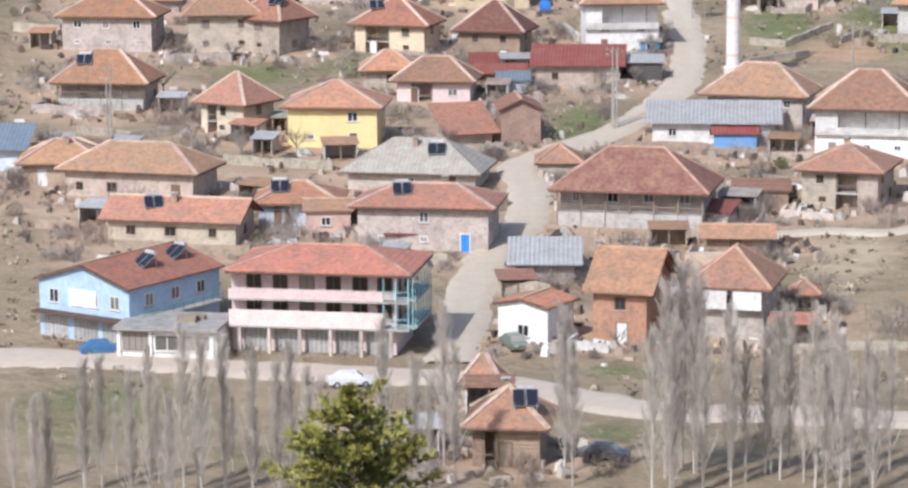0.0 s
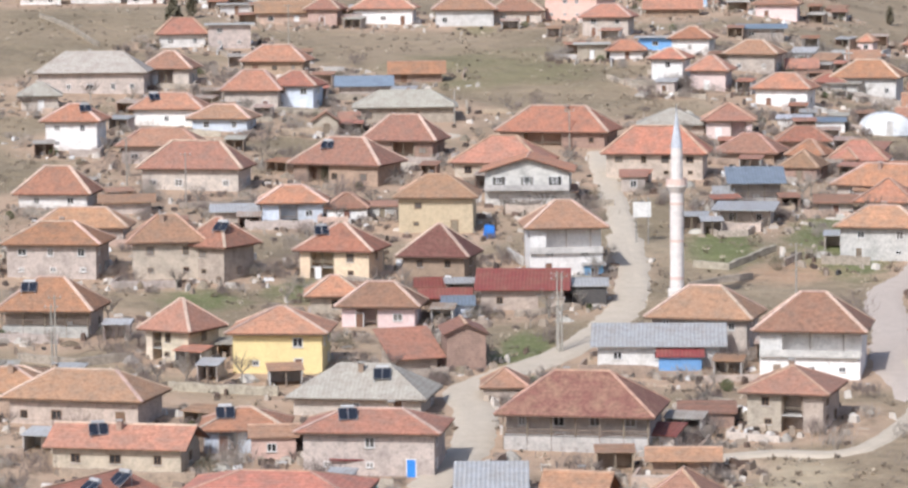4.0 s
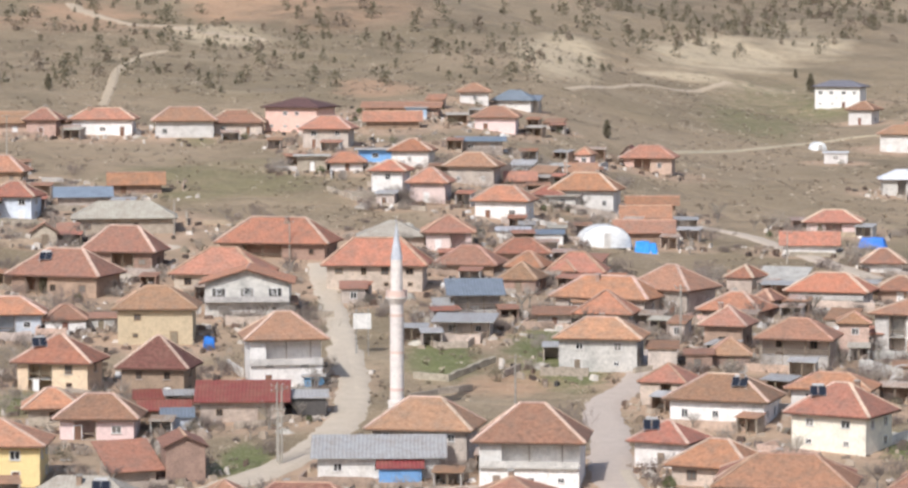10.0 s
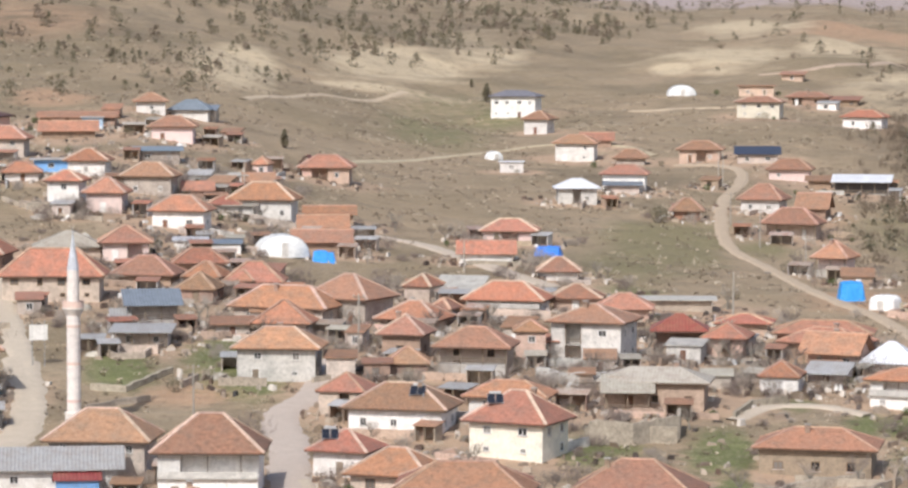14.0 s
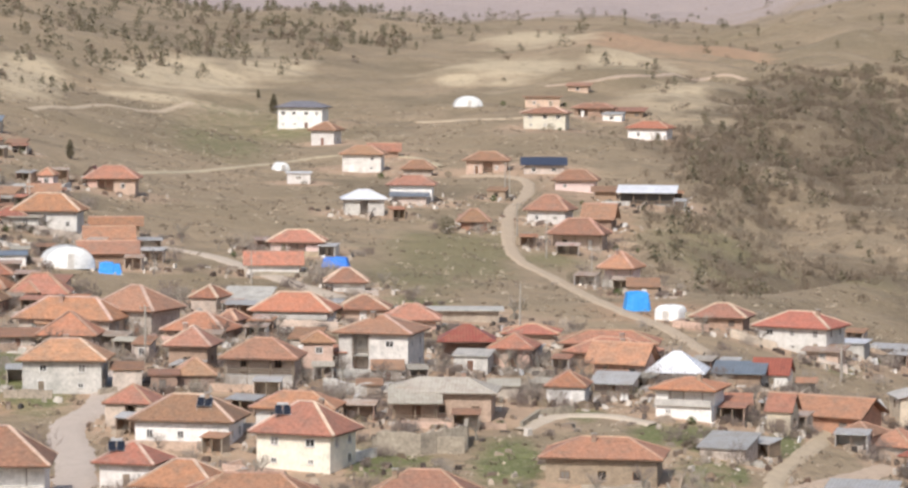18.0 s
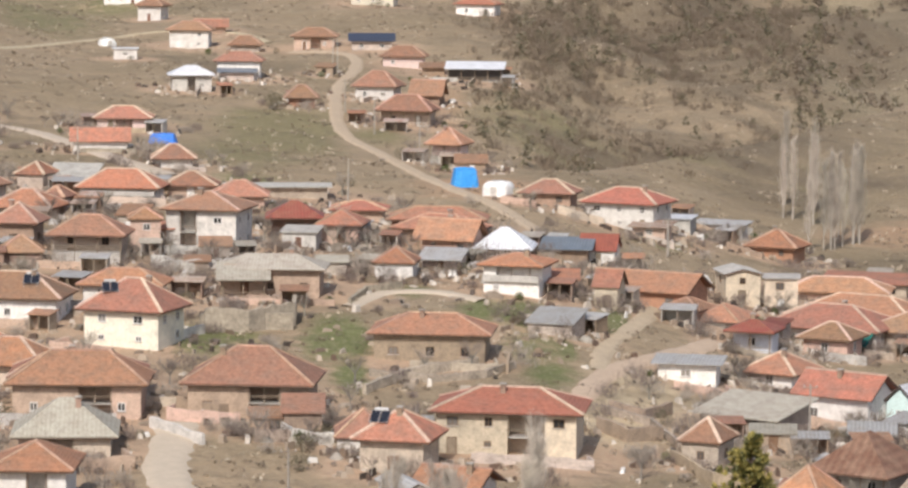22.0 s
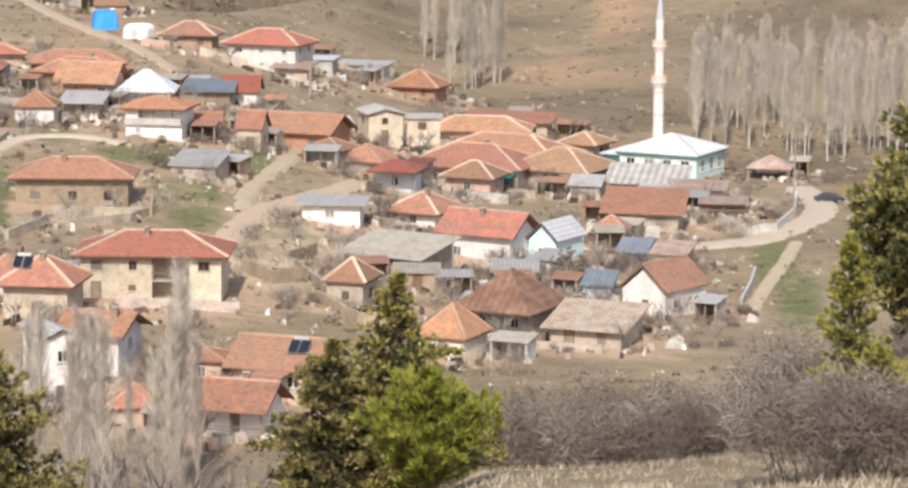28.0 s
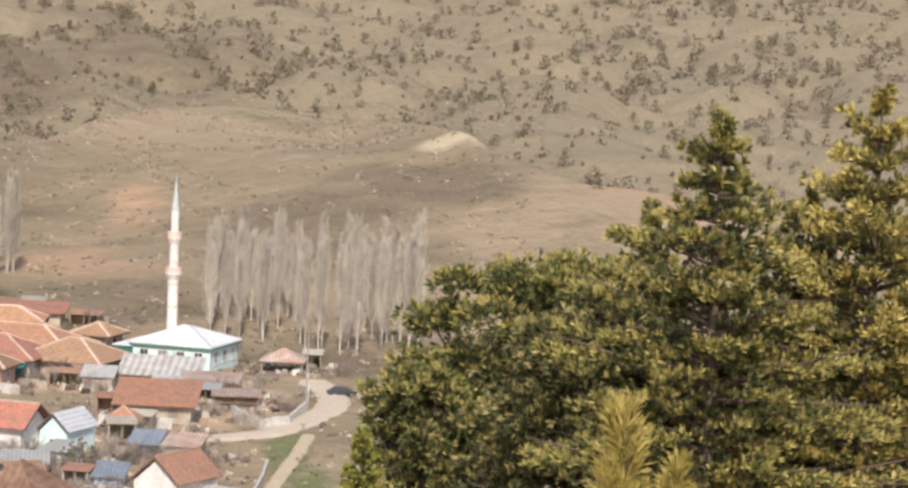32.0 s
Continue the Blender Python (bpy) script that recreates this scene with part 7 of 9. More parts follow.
def car(x, y, z, turn, paint, label):
    """A small saloon car."""
    top = empty("car", x, y, z, turn)
    prof = [(-2.05, 0.35), (2.05, 0.35), (2.08, 0.75), (1.2, 0.92), (0.55, 1.42), (-0.9, 1.45), (-1.6, 0.98), (-2.08, 0.88)]
    v = [(px, sy * (0.82 if pz < 1.2 else 0.68), pz) for sy in (-1, 1) for px, pz in prof]
    n = len(prof)
    f = [tuple(range(n))[::-1], tuple(range(n, 2 * n))] + [(i, (i + 1) % n, n + (i + 1) % n, n + i) for i in range(n)]
    body = part("body", v, [q[::-1] for q in f], paint, top)
    part("windscreen", [(1.14, -0.66, 0.97), (1.14, 0.66, 0.97), (0.6, 0.58, 1.4), (0.6, -0.58, 1.4)], [(0, 1, 2, 3)], GLASS, body)
    for sy in (-1, 1):
        q = [(-1.35, sy * 0.79, 0.98), (0.95, sy * 0.79, 0.98), (0.5, sy * 0.7, 1.36), (-0.85, sy * 0.7, 1.36)]
        part("side_window", q, [(0, 1, 2, 3)], GLASS, body)
        for px in (-1.3, 1.3):
            wheel = part("wheel", *tube_data((px, sy * 0.86, 0.32), (px, sy * 0.66, 0.32), 0.32, 0.32, 14), WALLS["dark"], top)
            part("rim", *tube_data((px, sy * 0.875, 0.32), (px, sy * 0.855, 0.32), 0.18, 0.18, 10), STEEL, wheel)
    for sy in (-0.55, 0.55):
        part("headlight", *boxes((2.05, 2.1, sy - 0.18, sy + 0.18, 0.62, 0.76)), TANK, body)
    return tagged(top, label, "car", "parked cars")


CAR_GREEN = surface("dull_green_car_paint", (0.16, 0.19, 0.15), rough=0.35, stain=0.1)
CAR_DARK = surface("dark_grey_car_paint", (0.06, 0.06, 0.07), rough=0.3, stain=0.1)
CAR_WHITE = surface("white_car_paint", (0.70, 0.71, 0.72), rough=0.3, stain=0.1)
CAR_BLUE = surface("blue_car_paint", (0.06, 0.14, 0.30), rough=0.3, stain=0.1)
car(-16.1, 303.6, 4.3, -67, CAR_GREEN, "dull green car parked before white gabled shop")
car(-6.3, 258.3, 4.8, -9, CAR_DARK, "dark car parked beside lower brick house")
car(214.1, 410.1, 3.9, -13, CAR_DARK, "dark grey car on the valley road")
car(-55.5, 299.3, 4.3, 20, CAR_BLUE, "blue car parked before blue corner house")
car(-30.2, 286.7, 4.3, 11, CAR_WHITE, "white car on the main road")
car(2.3, 363.3, 7.3, 10, CAR_WHITE, "white car in a yard by maroon roof")


def stone_wall(points, tall, thick=0.5, label="rough dry-stone garden wall", material=None):
    """A wall of rough courses along points (x, y), with an uneven top."""
    v, f = [], []
    line = []
    for p, q in zip(points, points[1:]):
        n = max(2, int(math.dist(p, q) / 1.0))
        line += [(p[0] + (q[0] - p[0]) * k / n, p[1] + (q[1] - p[1]) * k / n) for k in range(n)]
    line.append(points[-1])
    for i, (x, y) in enumerate(line):
        x2, y2 = line[min(i + 1, len(line) - 1)]
        x1, y1 = line[max(i - 1, 0)]
        s = math.hypot(x2 - x1, y2 - y1)
        nx, ny = (y2 - y1) / s * thick / 2, -(x2 - x1) / s * thick / 2
        g = land_at(x, y)
        t = g + tall * (1 + 0.22 * noise.noise(Vector((x * 0.5, y * 0.5, 3.1))))
        v += [(x - nx, y - ny, g - 1.2), (x + nx, y + ny, g - 1.2), (x + nx * 0.85, y + ny * 0.85, t), (x - nx * 0.85, y - ny * 0.85, t)]
    for i in range(len(line) - 1):
        a, b = i * 4, i * 4 + 4
        f += [(a + 1, b + 1, b + 2, a + 2), (a + 2, b + 2, b + 3, a + 3), (a + 3, b + 3, b, a)]
    f += [(0, 1, 2, 3), (len(v) - 1, len(v) - 2, len(v) - 3, len(v) - 4)]
    return tagged(part("garden_wall", v, f, material or WALLS["stone"]), label, "wall", "garden walls")


stone_wall([(73.4, 414.8), (79.1, 414.4), (86.1, 418.5), (87.6, 425.1)], 3.0, 0.6, "tall pale rubble-stone retaining wall below mud houses")
stone_wall([(10.6, 490.3), (13.5, 483.3), (17.9, 483.8), (21.8, 494.4), (23.2, 504.4)], 1.0)
stone_wall([(8.4, 447.8), (12.5, 451.3), (17.5, 453.8)], 0.9)
stone_wall([(189.5, 395.4), (188.2, 383.8), (193.6, 385.9), (202.5, 398.2), (210.6, 413.7)], 1.3, 0.3, "curved pale wall round the mosque yard", WALLS["whitegrey"])
stone_wall([(163.8, 335.2), (170.2, 345.8), (175.5, 355.4)], 1.0, 0.4, "short pale wall at the field edge", WALLS["whitegrey"])
stone_wall([(96.7, 432.0), (101.2, 440.9), (107.0, 444.1)], 1.0)
stone_wall([(89.4, 387.8), (95.9, 383.9), (103.7, 385.2), (108.9, 390.5)], 1.0)
stone_wall([(-56.0, 386.5), (-50.2, 385.1), (-42.3, 383.8)], 1.1)
stone_wall([(-77.4, 402.2), (-69.5, 399.1), (-63.5, 402.8)], 1.1)
stone_wall([(-131.6, 720.1), (-119.7, 696.5), (-111.5, 676.8)], 1.0)
stone_wall([(-87.6, 672.4), (-79.8, 657.9), (-77.4, 646.9)], 1.0)
stone_wall([(-71.2, 507.1), (-63.1, 508.4), (-58.0, 512.6)], 1.0)
stone_wall([(-15.3, 430.6), (-11.4, 432.3), (-7.6, 435.7)], 0.9)
stone_wall([(41.1, 460.8), (43.8, 462.6), (48.0, 480.2)], 1.0)
stone_wall([(101.7, 465.3), (104.9, 456.6), (111.2, 461.3)], 1.0)
stone_wall([(184.7, 540.5), (191.6, 544.7)], 1.3, 0.3, "low pale wall beside white house", WALLS["whitegrey"])
stone_wall([(182.8, 542.0), (188.7, 543.1), (197.3, 548.8)], 1.2, 0.4, "low pale yard wall", WALLS["whitegrey"])
stone_wall([(5.8, 374.7), (9.3, 379.1), (12.3, 377.2)], 1.1)
stone_wall([(8.4, 302.1), (15.0, 303.2), (21.4, 302.6)], 0.8)
stone_wall([(62.3, 370.4), (66.4, 366.0), (71.3, 368.8)], 1.6, 0.5, "mud-coloured yard wall", WALLS["mud"])
stone_wall([(71.2, 363.1), (72.4, 352.3), (76.8, 350.7)], 1.6, 0.4, "whitewashed yard wall", WALLS["whitegrey"])
stone_wall([(34.9, 542.7), (38.0, 531.1), (43.3, 525.7)], 1.0)
stone_wall([(31.2, 632.8), (38.1, 633.6), (45.6, 628.4)], 0.9)
stone_wall([(109.9, 357.5), (111.6, 351.6), (116.7, 354.2)], 1.6, 0.6, "crumbling mud-brick ruin wall", WALLS["mud"])
stone_wall([(114.5, 367.6), (117.9, 364.6), (123.0, 370.0)], 1.4, 0.6, "crumbling mud-brick ruin wall", WALLS["mud"])
stone_wall([(114.1, 343.0), (115.2, 331.3), (120.3, 330.2)], 1.3, 0.5, "crumbling mud-brick ruin wall", WALLS["mud"])
stone_wall([(-3.9, 633.6), (5.1, 616.1), (14.9, 611.3)], 0.9)
stone_wall([(73.7, 460.0), (77.9, 454.6), (87.8, 458.0)], 1.8, 0.6, "pale plastered terrace wall below a house", WALLS["whitegrey"])
stone_wall([(21.5, 472.4), (14.3, 460.0), (9.4, 462.1)], 1.0, 0.6, "low pale dry-stone wall across a green plot", WALLS["stone"])
stone_wall([(73.0, 415.8), (85.4, 415.9)], 2.2, 0.6, "pale terrace wall below grey-roofed house", WALLS["stone"])
stone_wall([(86.5, 378.0), (94.2, 387.2), (104.4, 391.9)], 1.2, 0.6, "rough stone terrace wall in a garden", WALLS["stone"])
stone_wall([(113.6, 366.8), (117.8, 361.6), (117.3, 349.4)], 1.0, 0.5, "crumbling pale stone wall on bare ground", WALLS["stone"])
stone_wall([(-51.9, 635.3), (-61.5, 639.5), (-76.2, 647.0)], 0.8, 0.5, "low stone wall along a slope", WALLS["stone"])
stone_wall([(32.6, 572.2), (40.3, 563.5), (48.3, 561.3)], 0.9, 0.5, "low mud wall above tiled houses", WALLS["mud"])
stone_wall([(57.7, 361.4), (62.1, 351.8)], 1.3, 0.5, "whitewashed yard wall beside the road", WALLS["whitegrey"])


# ---- yard clutter ----
def woodpile(x, y, z, turn, long):
    top = empty("woodpile", x, y, z, turn)
    dice = random.Random(int(x * 7 + y))
    for row in range(2):
        for k in range(int(long / 0.45) - row):
            r = dice.uniform(0.17, 0.23)
            p = (-long / 2 + 0.45 * k + 0.22 * row, -0.6 + dice.uniform(-0.1, 0.1), 0.18 + row * 0.36)
            me = shared(f"log_{k % 3}", tube_data((0, 0, 0), (0, 1.3 + 0.15 * (k % 3), 0.03), 0.2, 0.18, 6), (WOOD, BARK, BARK_BROWN)[k % 3])
            hang("log", me, top, at=pose(*p))
    return tagged(top, "stacked grey firewood logs beside a house", "woodpile", "yard woodpiles")


def lean_to(x, y, z, turn, w, d, h, wall, cover):
    top = empty("lean_to", x, y, z, turn)
    part("back_wall", *boxes((-w / 2, w / 2, d / 2 - 0.15, d / 2, -1.2, h + 0.25)), WALLS[wall], top)
    for sx in (-1, 1):
        part("side_wall", *boxes((sx * (w / 2 - 0.075) - 0.075, sx * (w / 2 - 0.075) + 0.075, -d / 2, d / 2 - 0.15, -1.2, h)), WALLS[wall], top)
    v, f, _ = roof_data("S", w + 0.5, d + 0.5, h, 0.45, 0.08)
    part("roof", v, f, ROOFS[cover], top)
    part("post", *boxes((-0.08, 0.08, -d / 2, -d / 2 + 0.15, -1.2, h)), WOOD, top)
    return tagged(top, f"open-fronted {TONE[wall]} lean-to with {COVER[cover]} roof", "lean-to", "yard lean-tos")


def mound(x, y, z, turn, w, h, material, label):
    """A mound of rubble or dung."""
    dice = random.Random(int(x * 13 + y * 3))
    v, f, n = [(0, 0, h)], [], 10
    for ring, (r, t) in enumerate(((0.45, 0.72), (0.8, 0.3), (1.05, -0.25))):
        for k in range(n):
            q = 6.283 * k / n
            v.append((math.cos(q) * w / 2 * r * dice.uniform(0.85, 1.15), math.sin(q) * w / 2 * r * dice.uniform(0.85, 1.15), h * t * dice.uniform(0.8, 1.2)))
    for k in range(n):
        f.append((0, 1 + k, 1 + (k + 1) % n))
        for ring in range(2):
            a = 1 + ring * n
            f.append((a + k, a + n + k, a + n + (k + 1) % n, a + (k + 1) % n))
    ob = part("mound", v, f, material)
    ob.matrix_world = pose(x, y, z, 0, 0, turn)
    return tagged(ob, label, "mound", "yard mounds")


def fence(x, y, turn, long):
    top = empty("fence", x, y, land_at(x, y), turn)
    n = max(3, int(long / 1.6))
    c, s = math.cos(radians(turn)), math.sin(radians(turn))
    base = land_at(x, y)
    tops = []
    for k in range(n + 1):
        u = -long / 2 + long * k / n
        g = land_at(x + c * u, y + s * u) - base
        part("post", *boxes((u - 0.05, u + 0.05, -0.05, 0.05, g - 0.5, g + 1.15)), WOOD, top)
        tops.append((u, 0.0, g))
    for k in range(n):
        for t in (0.45, 0.95):
            p, q = tops[k], tops[k + 1]
            part("rail", *bar_data((p[0], -0.06, p[2] + t), (q[0], -0.06, q[2] + t), 0.04, 0.1), WOOD, top)
    return tagged(top, "weathered wooden yard fence with two rails", "fence", "yard fences")


def free_ground():
    spots = np.array([(s[0], s[1], max(s[2], s[3]) * 0.5) for s in HOUSE_SPOTS])
    ways = np.array(ROAD_SPOTS)

    def free(x, y, room):
        if (np.hypot(spots[:, 0] - x, spots[:, 1] - y) < spots[:, 2] + room).any():
            return False
        return not (np.hypot(ways[:, 0] - x, ways[:, 1] - y) < ways[:, 2] * 0.5 + room).any()

    return free


FREE = free_ground()


def clutter():
    dice = random.Random(64)
    for x, y, w, d, turn, z in list(HOUSE_SPOTS):
        if math.hypot(x, y) > 760:
            continue
        for _ in range(5):
            a, r = dice.uniform(0, 6.283), dice.uniform(0.6, 1.05) * max(w, d)
            px, py = x + math.cos(a) * r, y + math.sin(a) * r
            what = dice.random()
            room = 0.2 if what > 0.49 else 1.4
            if not FREE(px, py, room):
                continue
            g = land_at(px, py)
            t = turn + dice.uniform(-15, 15)
            if what < 0.24:
                lean_to(px, py, g, t, dice.uniform(2.6, 4.8), dice.uniform(2.2, 3.4), dice.uniform(1.7, 2.3), dice.choice(("mud", "beige", "grey", "brick", "whitegrey")), dice.choice(("tin", "rusttin", "oldtile", "asbestos", "orange", "oldtile", "tin")))
            elif what < 0.42:
                q = radians(t + dice.choice((0, 90)))
                m = dice.uniform(2.0, 4.5)
                stone_wall([(px - math.cos(q) * m, py - math.sin(q) * m), (px + math.cos(q) * m, py + math.sin(q) * m)], dice.uniform(0.8, 1.4), 0.4, "low rough yard wall beside a house", WALLS[dice.choice(("stone", "mud", "beige", "whitegrey"))])
            elif what < 0.46:
                fence(px, py, t + dice.choice((0, 90)), dice.uniform(3.5, 6.5))
            elif what < 0.49:
                woodpile(px, py, g, t, dice.uniform(1.8, 3.0))
            elif what < 0.84:
                kind = dice.randrange(3)
                mound(px, py, g, t, dice.uniform(1.4, 3.4), dice.uniform(0.5, 1.1), (RUBBLE, EARTH_HEAP, WOOD)[kind], ("pale rubble mound in a yard", "brown earth mound in a yard", "grey brushwood pile in a yard")[kind])


EARTH_HEAP = surface("brown_earth_heap", (0.20, 0.145, 0.095), stain=0.6, lift=0.3)
clutter()


def litter():
    """Boards, crates, sacks, sheets and stones lying about the yards."""
    dice = random.Random(91)
    kinds = {"boards": ([], [], LITTER_WOOD, "loose grey and brown boards lying in yards"), "stones": ([], [], LITTER_STONE, "pale loose stones and blocks lying in yards"),
             "sacks": ([], [], LITTER_SACK, "white sacks, tubs and plastic sheets lying in yards"), "scrap": ([], [], LITTER_SCRAP, "dark scrap, tyres and sheet metal lying in yards")}
    for x, y, w, d, turn, z in list(HOUSE_SPOTS):
        if math.hypot(x, y) > 760:
            continue
        for _ in range(44):
            a, r = dice.uniform(0, 6.283), dice.uniform(0.5, 1.25) * max(w, d)
            px, py = x + math.cos(a) * r, y + math.sin(a) * r
            if not FREE(px, py, -0.4):
                continue
            v, f, _, _ = kinds[dice.choices(("boards", "stones", "sacks", "scrap"), (4, 3, 0.35, 2.5))[0]]
            long, wide, tall = dice.uniform(0.3, 1.9), dice.uniform(0.25, 0.9), dice.uniform(0.15, 0.9)
            m = pose(px, py, land_at(px, py), dice.uniform(-8, 8), dice.uniform(-8, 8), dice.uniform(0, 180))
            bv, bf = box_data(-long / 2, long / 2, -wide / 2, wide / 2, -0.2, tall)
            bv = [(p[0] * (0.7 if p[2] > 0 else 1), p[1] * (0.75 if p[2] > 0 else 1), p[2] * dice.uniform(0.7, 1.2)) for p in bv]
            f += [tuple(i + len(v) for i in q) for q in bf]
            v += [tuple(m @ Vector(p)) for p in bv]
    for kind, (v, f, material, label) in kinds.items():
        tagged(part("yard_litter", v, f, material), label, "litter", kind="stuff")


LITTER_WOOD = leafage("weathered_board", (0.14, 0.10, 0.075), (0.42, 0.34, 0.26))
LITTER_STONE = leafage("pale_stone", (0.34, 0.28, 0.22), (0.66, 0.60, 0.53))
LITTER_SACK = leafage("white_sack_plastic", (0.55, 0.53, 0.50), (0.82, 0.80, 0.77))
LITTER_SCRAP = leafage("dark_scrap", (0.035, 0.032, 0.03), (0.15, 0.10, 0.075))

litter()


def yard_walls():
    """Walls along one or two sides of a yard."""
    dice = random.Random(93)
    for x, y, w, d, turn, z in list(HOUSE_SPOTS):
        if math.hypot(x, y) > 640 or w < 7 or dice.random() < 0.35:
            continue
        m = pose(x, y, z, 0, 0, turn)
        out = dice.uniform(2.0, 4.5)
        side = dice.choice((-1, 1))
        corners = [(side * (w / 2 + 0.5), -d / 2), (side * (w / 2 + dice.uniform(0.4, 2.0)), -d / 2 - out), (side * dice.uniform(-0.35, 0.1) * w, -d / 2 - out - dice.uniform(0, 0.8))]
        line = [(m @ Vector((p[0], p[1], 0)))[:2] for p in corners]
        if not all(FREE(p[0], p[1], -0.9) for p in line[1:]) or not FREE((line[1][0] + line[2][0]) / 2, (line[1][1] + line[2][1]) / 2, -0.9):
            continue
        stone_wall(line, dice.uniform(0.8, 1.5), 0.35, "low plastered yard wall before a house", WALLS[dice.choice(("stone", "mud", "beige", "whitegrey", "grey", "pinkish"))])


yard_walls()


# ---- trees and bushes ----
def twig_fan(v, f, p, way, length, spread, count, width, dice):
    """Thin tapering twigs that leave a branch end."""
    for _ in range(count):
        d = (way + Vector((dice.uniform(-1, 1), dice.uniform(-1, 1), dice.uniform(-0.6, 1))) * spread).normalized()
        q = p + d * length * dice.uniform(0.5, 1.1)
        s = d.cross(Vector((dice.uniform(-1, 1), dice.uniform(-1, 1), dice.uniform(-1, 1)))).normalized() * width
        n = len(v)
        v += [tuple(p - s), tuple(p + s), tuple(q)]
        f.append((n, n + 1, n + 2))


def poplar_meshes(seed, tall):
    dice = random.Random(seed)
    trunk = tube_data((0, 0, -1.5), (dice.uniform(-0.3, 0.3), dice.uniform(-0.3, 0.3), tall * 0.93), 0.15, 0.025, 7)
    v, f = [], []
    for i in range(110):
        t = 0.1 + 0.88 * (i / 110) ** 0.85
        z = tall * t
        a = dice.uniform(0, 6.283)
        lean = dice.uniform(0.18, 0.5)
        way = Vector((math.cos(a) * lean, math.sin(a) * lean, 1)).normalized()
        long = (1.3 + 3.2 * (1 - t)) * dice.uniform(0.7, 1.15)
        p, q = Vector((0, 0, z)), Vector((0, 0, z)) + way * long
        bv, bf = tube_data(p, q, 0.035, 0.012, 3)
        f += [tuple(k + len(v) for k in face) for face in bf]
        v += bv
        for s in range(6):
            twig_fan(v, f, p + way * long * (0.25 + 0.14 * s), way, 1.05, 0.55, 5, 0.014, dice)
    return trunk, (v, f)


def bare_tree_meshes(seed, tall):
    """A leafless fruit tree: trunk with limbs, and a crown of twigs."""
    dice = random.Random(seed)
    fork = tall * 0.3
    trunk = [tube_data((0, 0, -0.6), (0.08, 0.05, fork), tall * 0.028, tall * 0.02, 6)]
    v, f = [], []
    for i in range(6):
        a = i * 1.05 + dice.uniform(-0.3, 0.3)
        way = Vector((math.cos(a) * 0.75, math.sin(a) * 0.75, dice.uniform(0.6, 1.3))).normalized()
        p = Vector((0.08, 0.05, fork * dice.uniform(0.85, 1)))
        q = p + way * tall * dice.uniform(0.3, 0.45)
        trunk.append(tube_data(p, q, tall * 0.014, tall * 0.006, 5))
        for k in range(7):
            s = p.lerp(q, 0.35 + 0.1 * k)
            w2 = (way + Vector((dice.uniform(-1, 1), dice.uniform(-1, 1), dice.uniform(-0.1, 0.9)))).normalized()
            e = s + w2 * tall * dice.uniform(0.14, 0.26)
            bv, bf = tube_data(s, e, tall * 0.005, tall * 0.002, 3)
            f += [tuple(j + len(v) for j in face) for face in bf]
            v += bv
            for m in range(3):
                twig_fan(v, f, s.lerp(e, 0.4 + 0.3 * m), w2, tall * 0.13, 0.8, 5, 0.012, dice)
    return merged(*trunk), (v, f)


def bush_mesh(seed, tall, wide, count, twigs):
    """A tangle of fine twigs over a few bent stems."""
    dice = random.Random(seed)
    v, f, stems = [], [], []
    lobes = [(Vector((dice.uniform(-0.35, 0.35) * wide, dice.uniform(-0.4, 0.4) * wide, tall * dice.uniform(0.25, 0.66))), dice.uniform(0.18, 0.36) * wide) for _ in range(9)]
    for c, r in lobes:
        bv, bf = tube_data((c.x * 0.3, c.y * 0.3, -0.3), tuple(c), 0.012, 0.005, 4)
        stems.append((bv, bf))
    for _ in range(count * twigs):
        c, r = dice.choice(lobes)
        u = Vector((dice.gauss(0, 1), dice.gauss(0, 1), dice.gauss(0.2, 1))).normalized()
        p = c + Vector((u.x, u.y, u.z * 0.85)) * r * dice.random() ** 0.5
        if p.z < -0.1:
            continue
        d = (u * 0.35 + Vector((dice.uniform(-1, 1), dice.uniform(-1, 1), dice.uniform(-0.7, 1.0)))).normalized()
        q = p + d * dice.uniform(0.07, 0.24) * tall
        s = d.cross(Vector((dice.uniform(-1, 1), dice.uniform(-1, 1), dice.uniform(-1, 1)))).normalized() * 0.006
        n = len(v)
        v += [tuple(p - s), tuple(p + s), tuple(q)]
        f.append((n, n + 1, n + 2))
    return merged(*stems), (v, f)


TREES = {}


def plant(name, label, category, group, key, x, y, z, size=1.0, turn=0.0):
    """A tree or bush from shared meshes. key: a list of (part name, mesh)."""
    top = empty(name, x, y, z, turn)
    top.matrix_world = pose(x, y, z, 0, 0, turn) @ Matrix.Diagonal((size, size, size, 1))
    for part_name, me in TREES[key]:
        hang(part_name, me, top)
    return tagged(top, label, category, group)


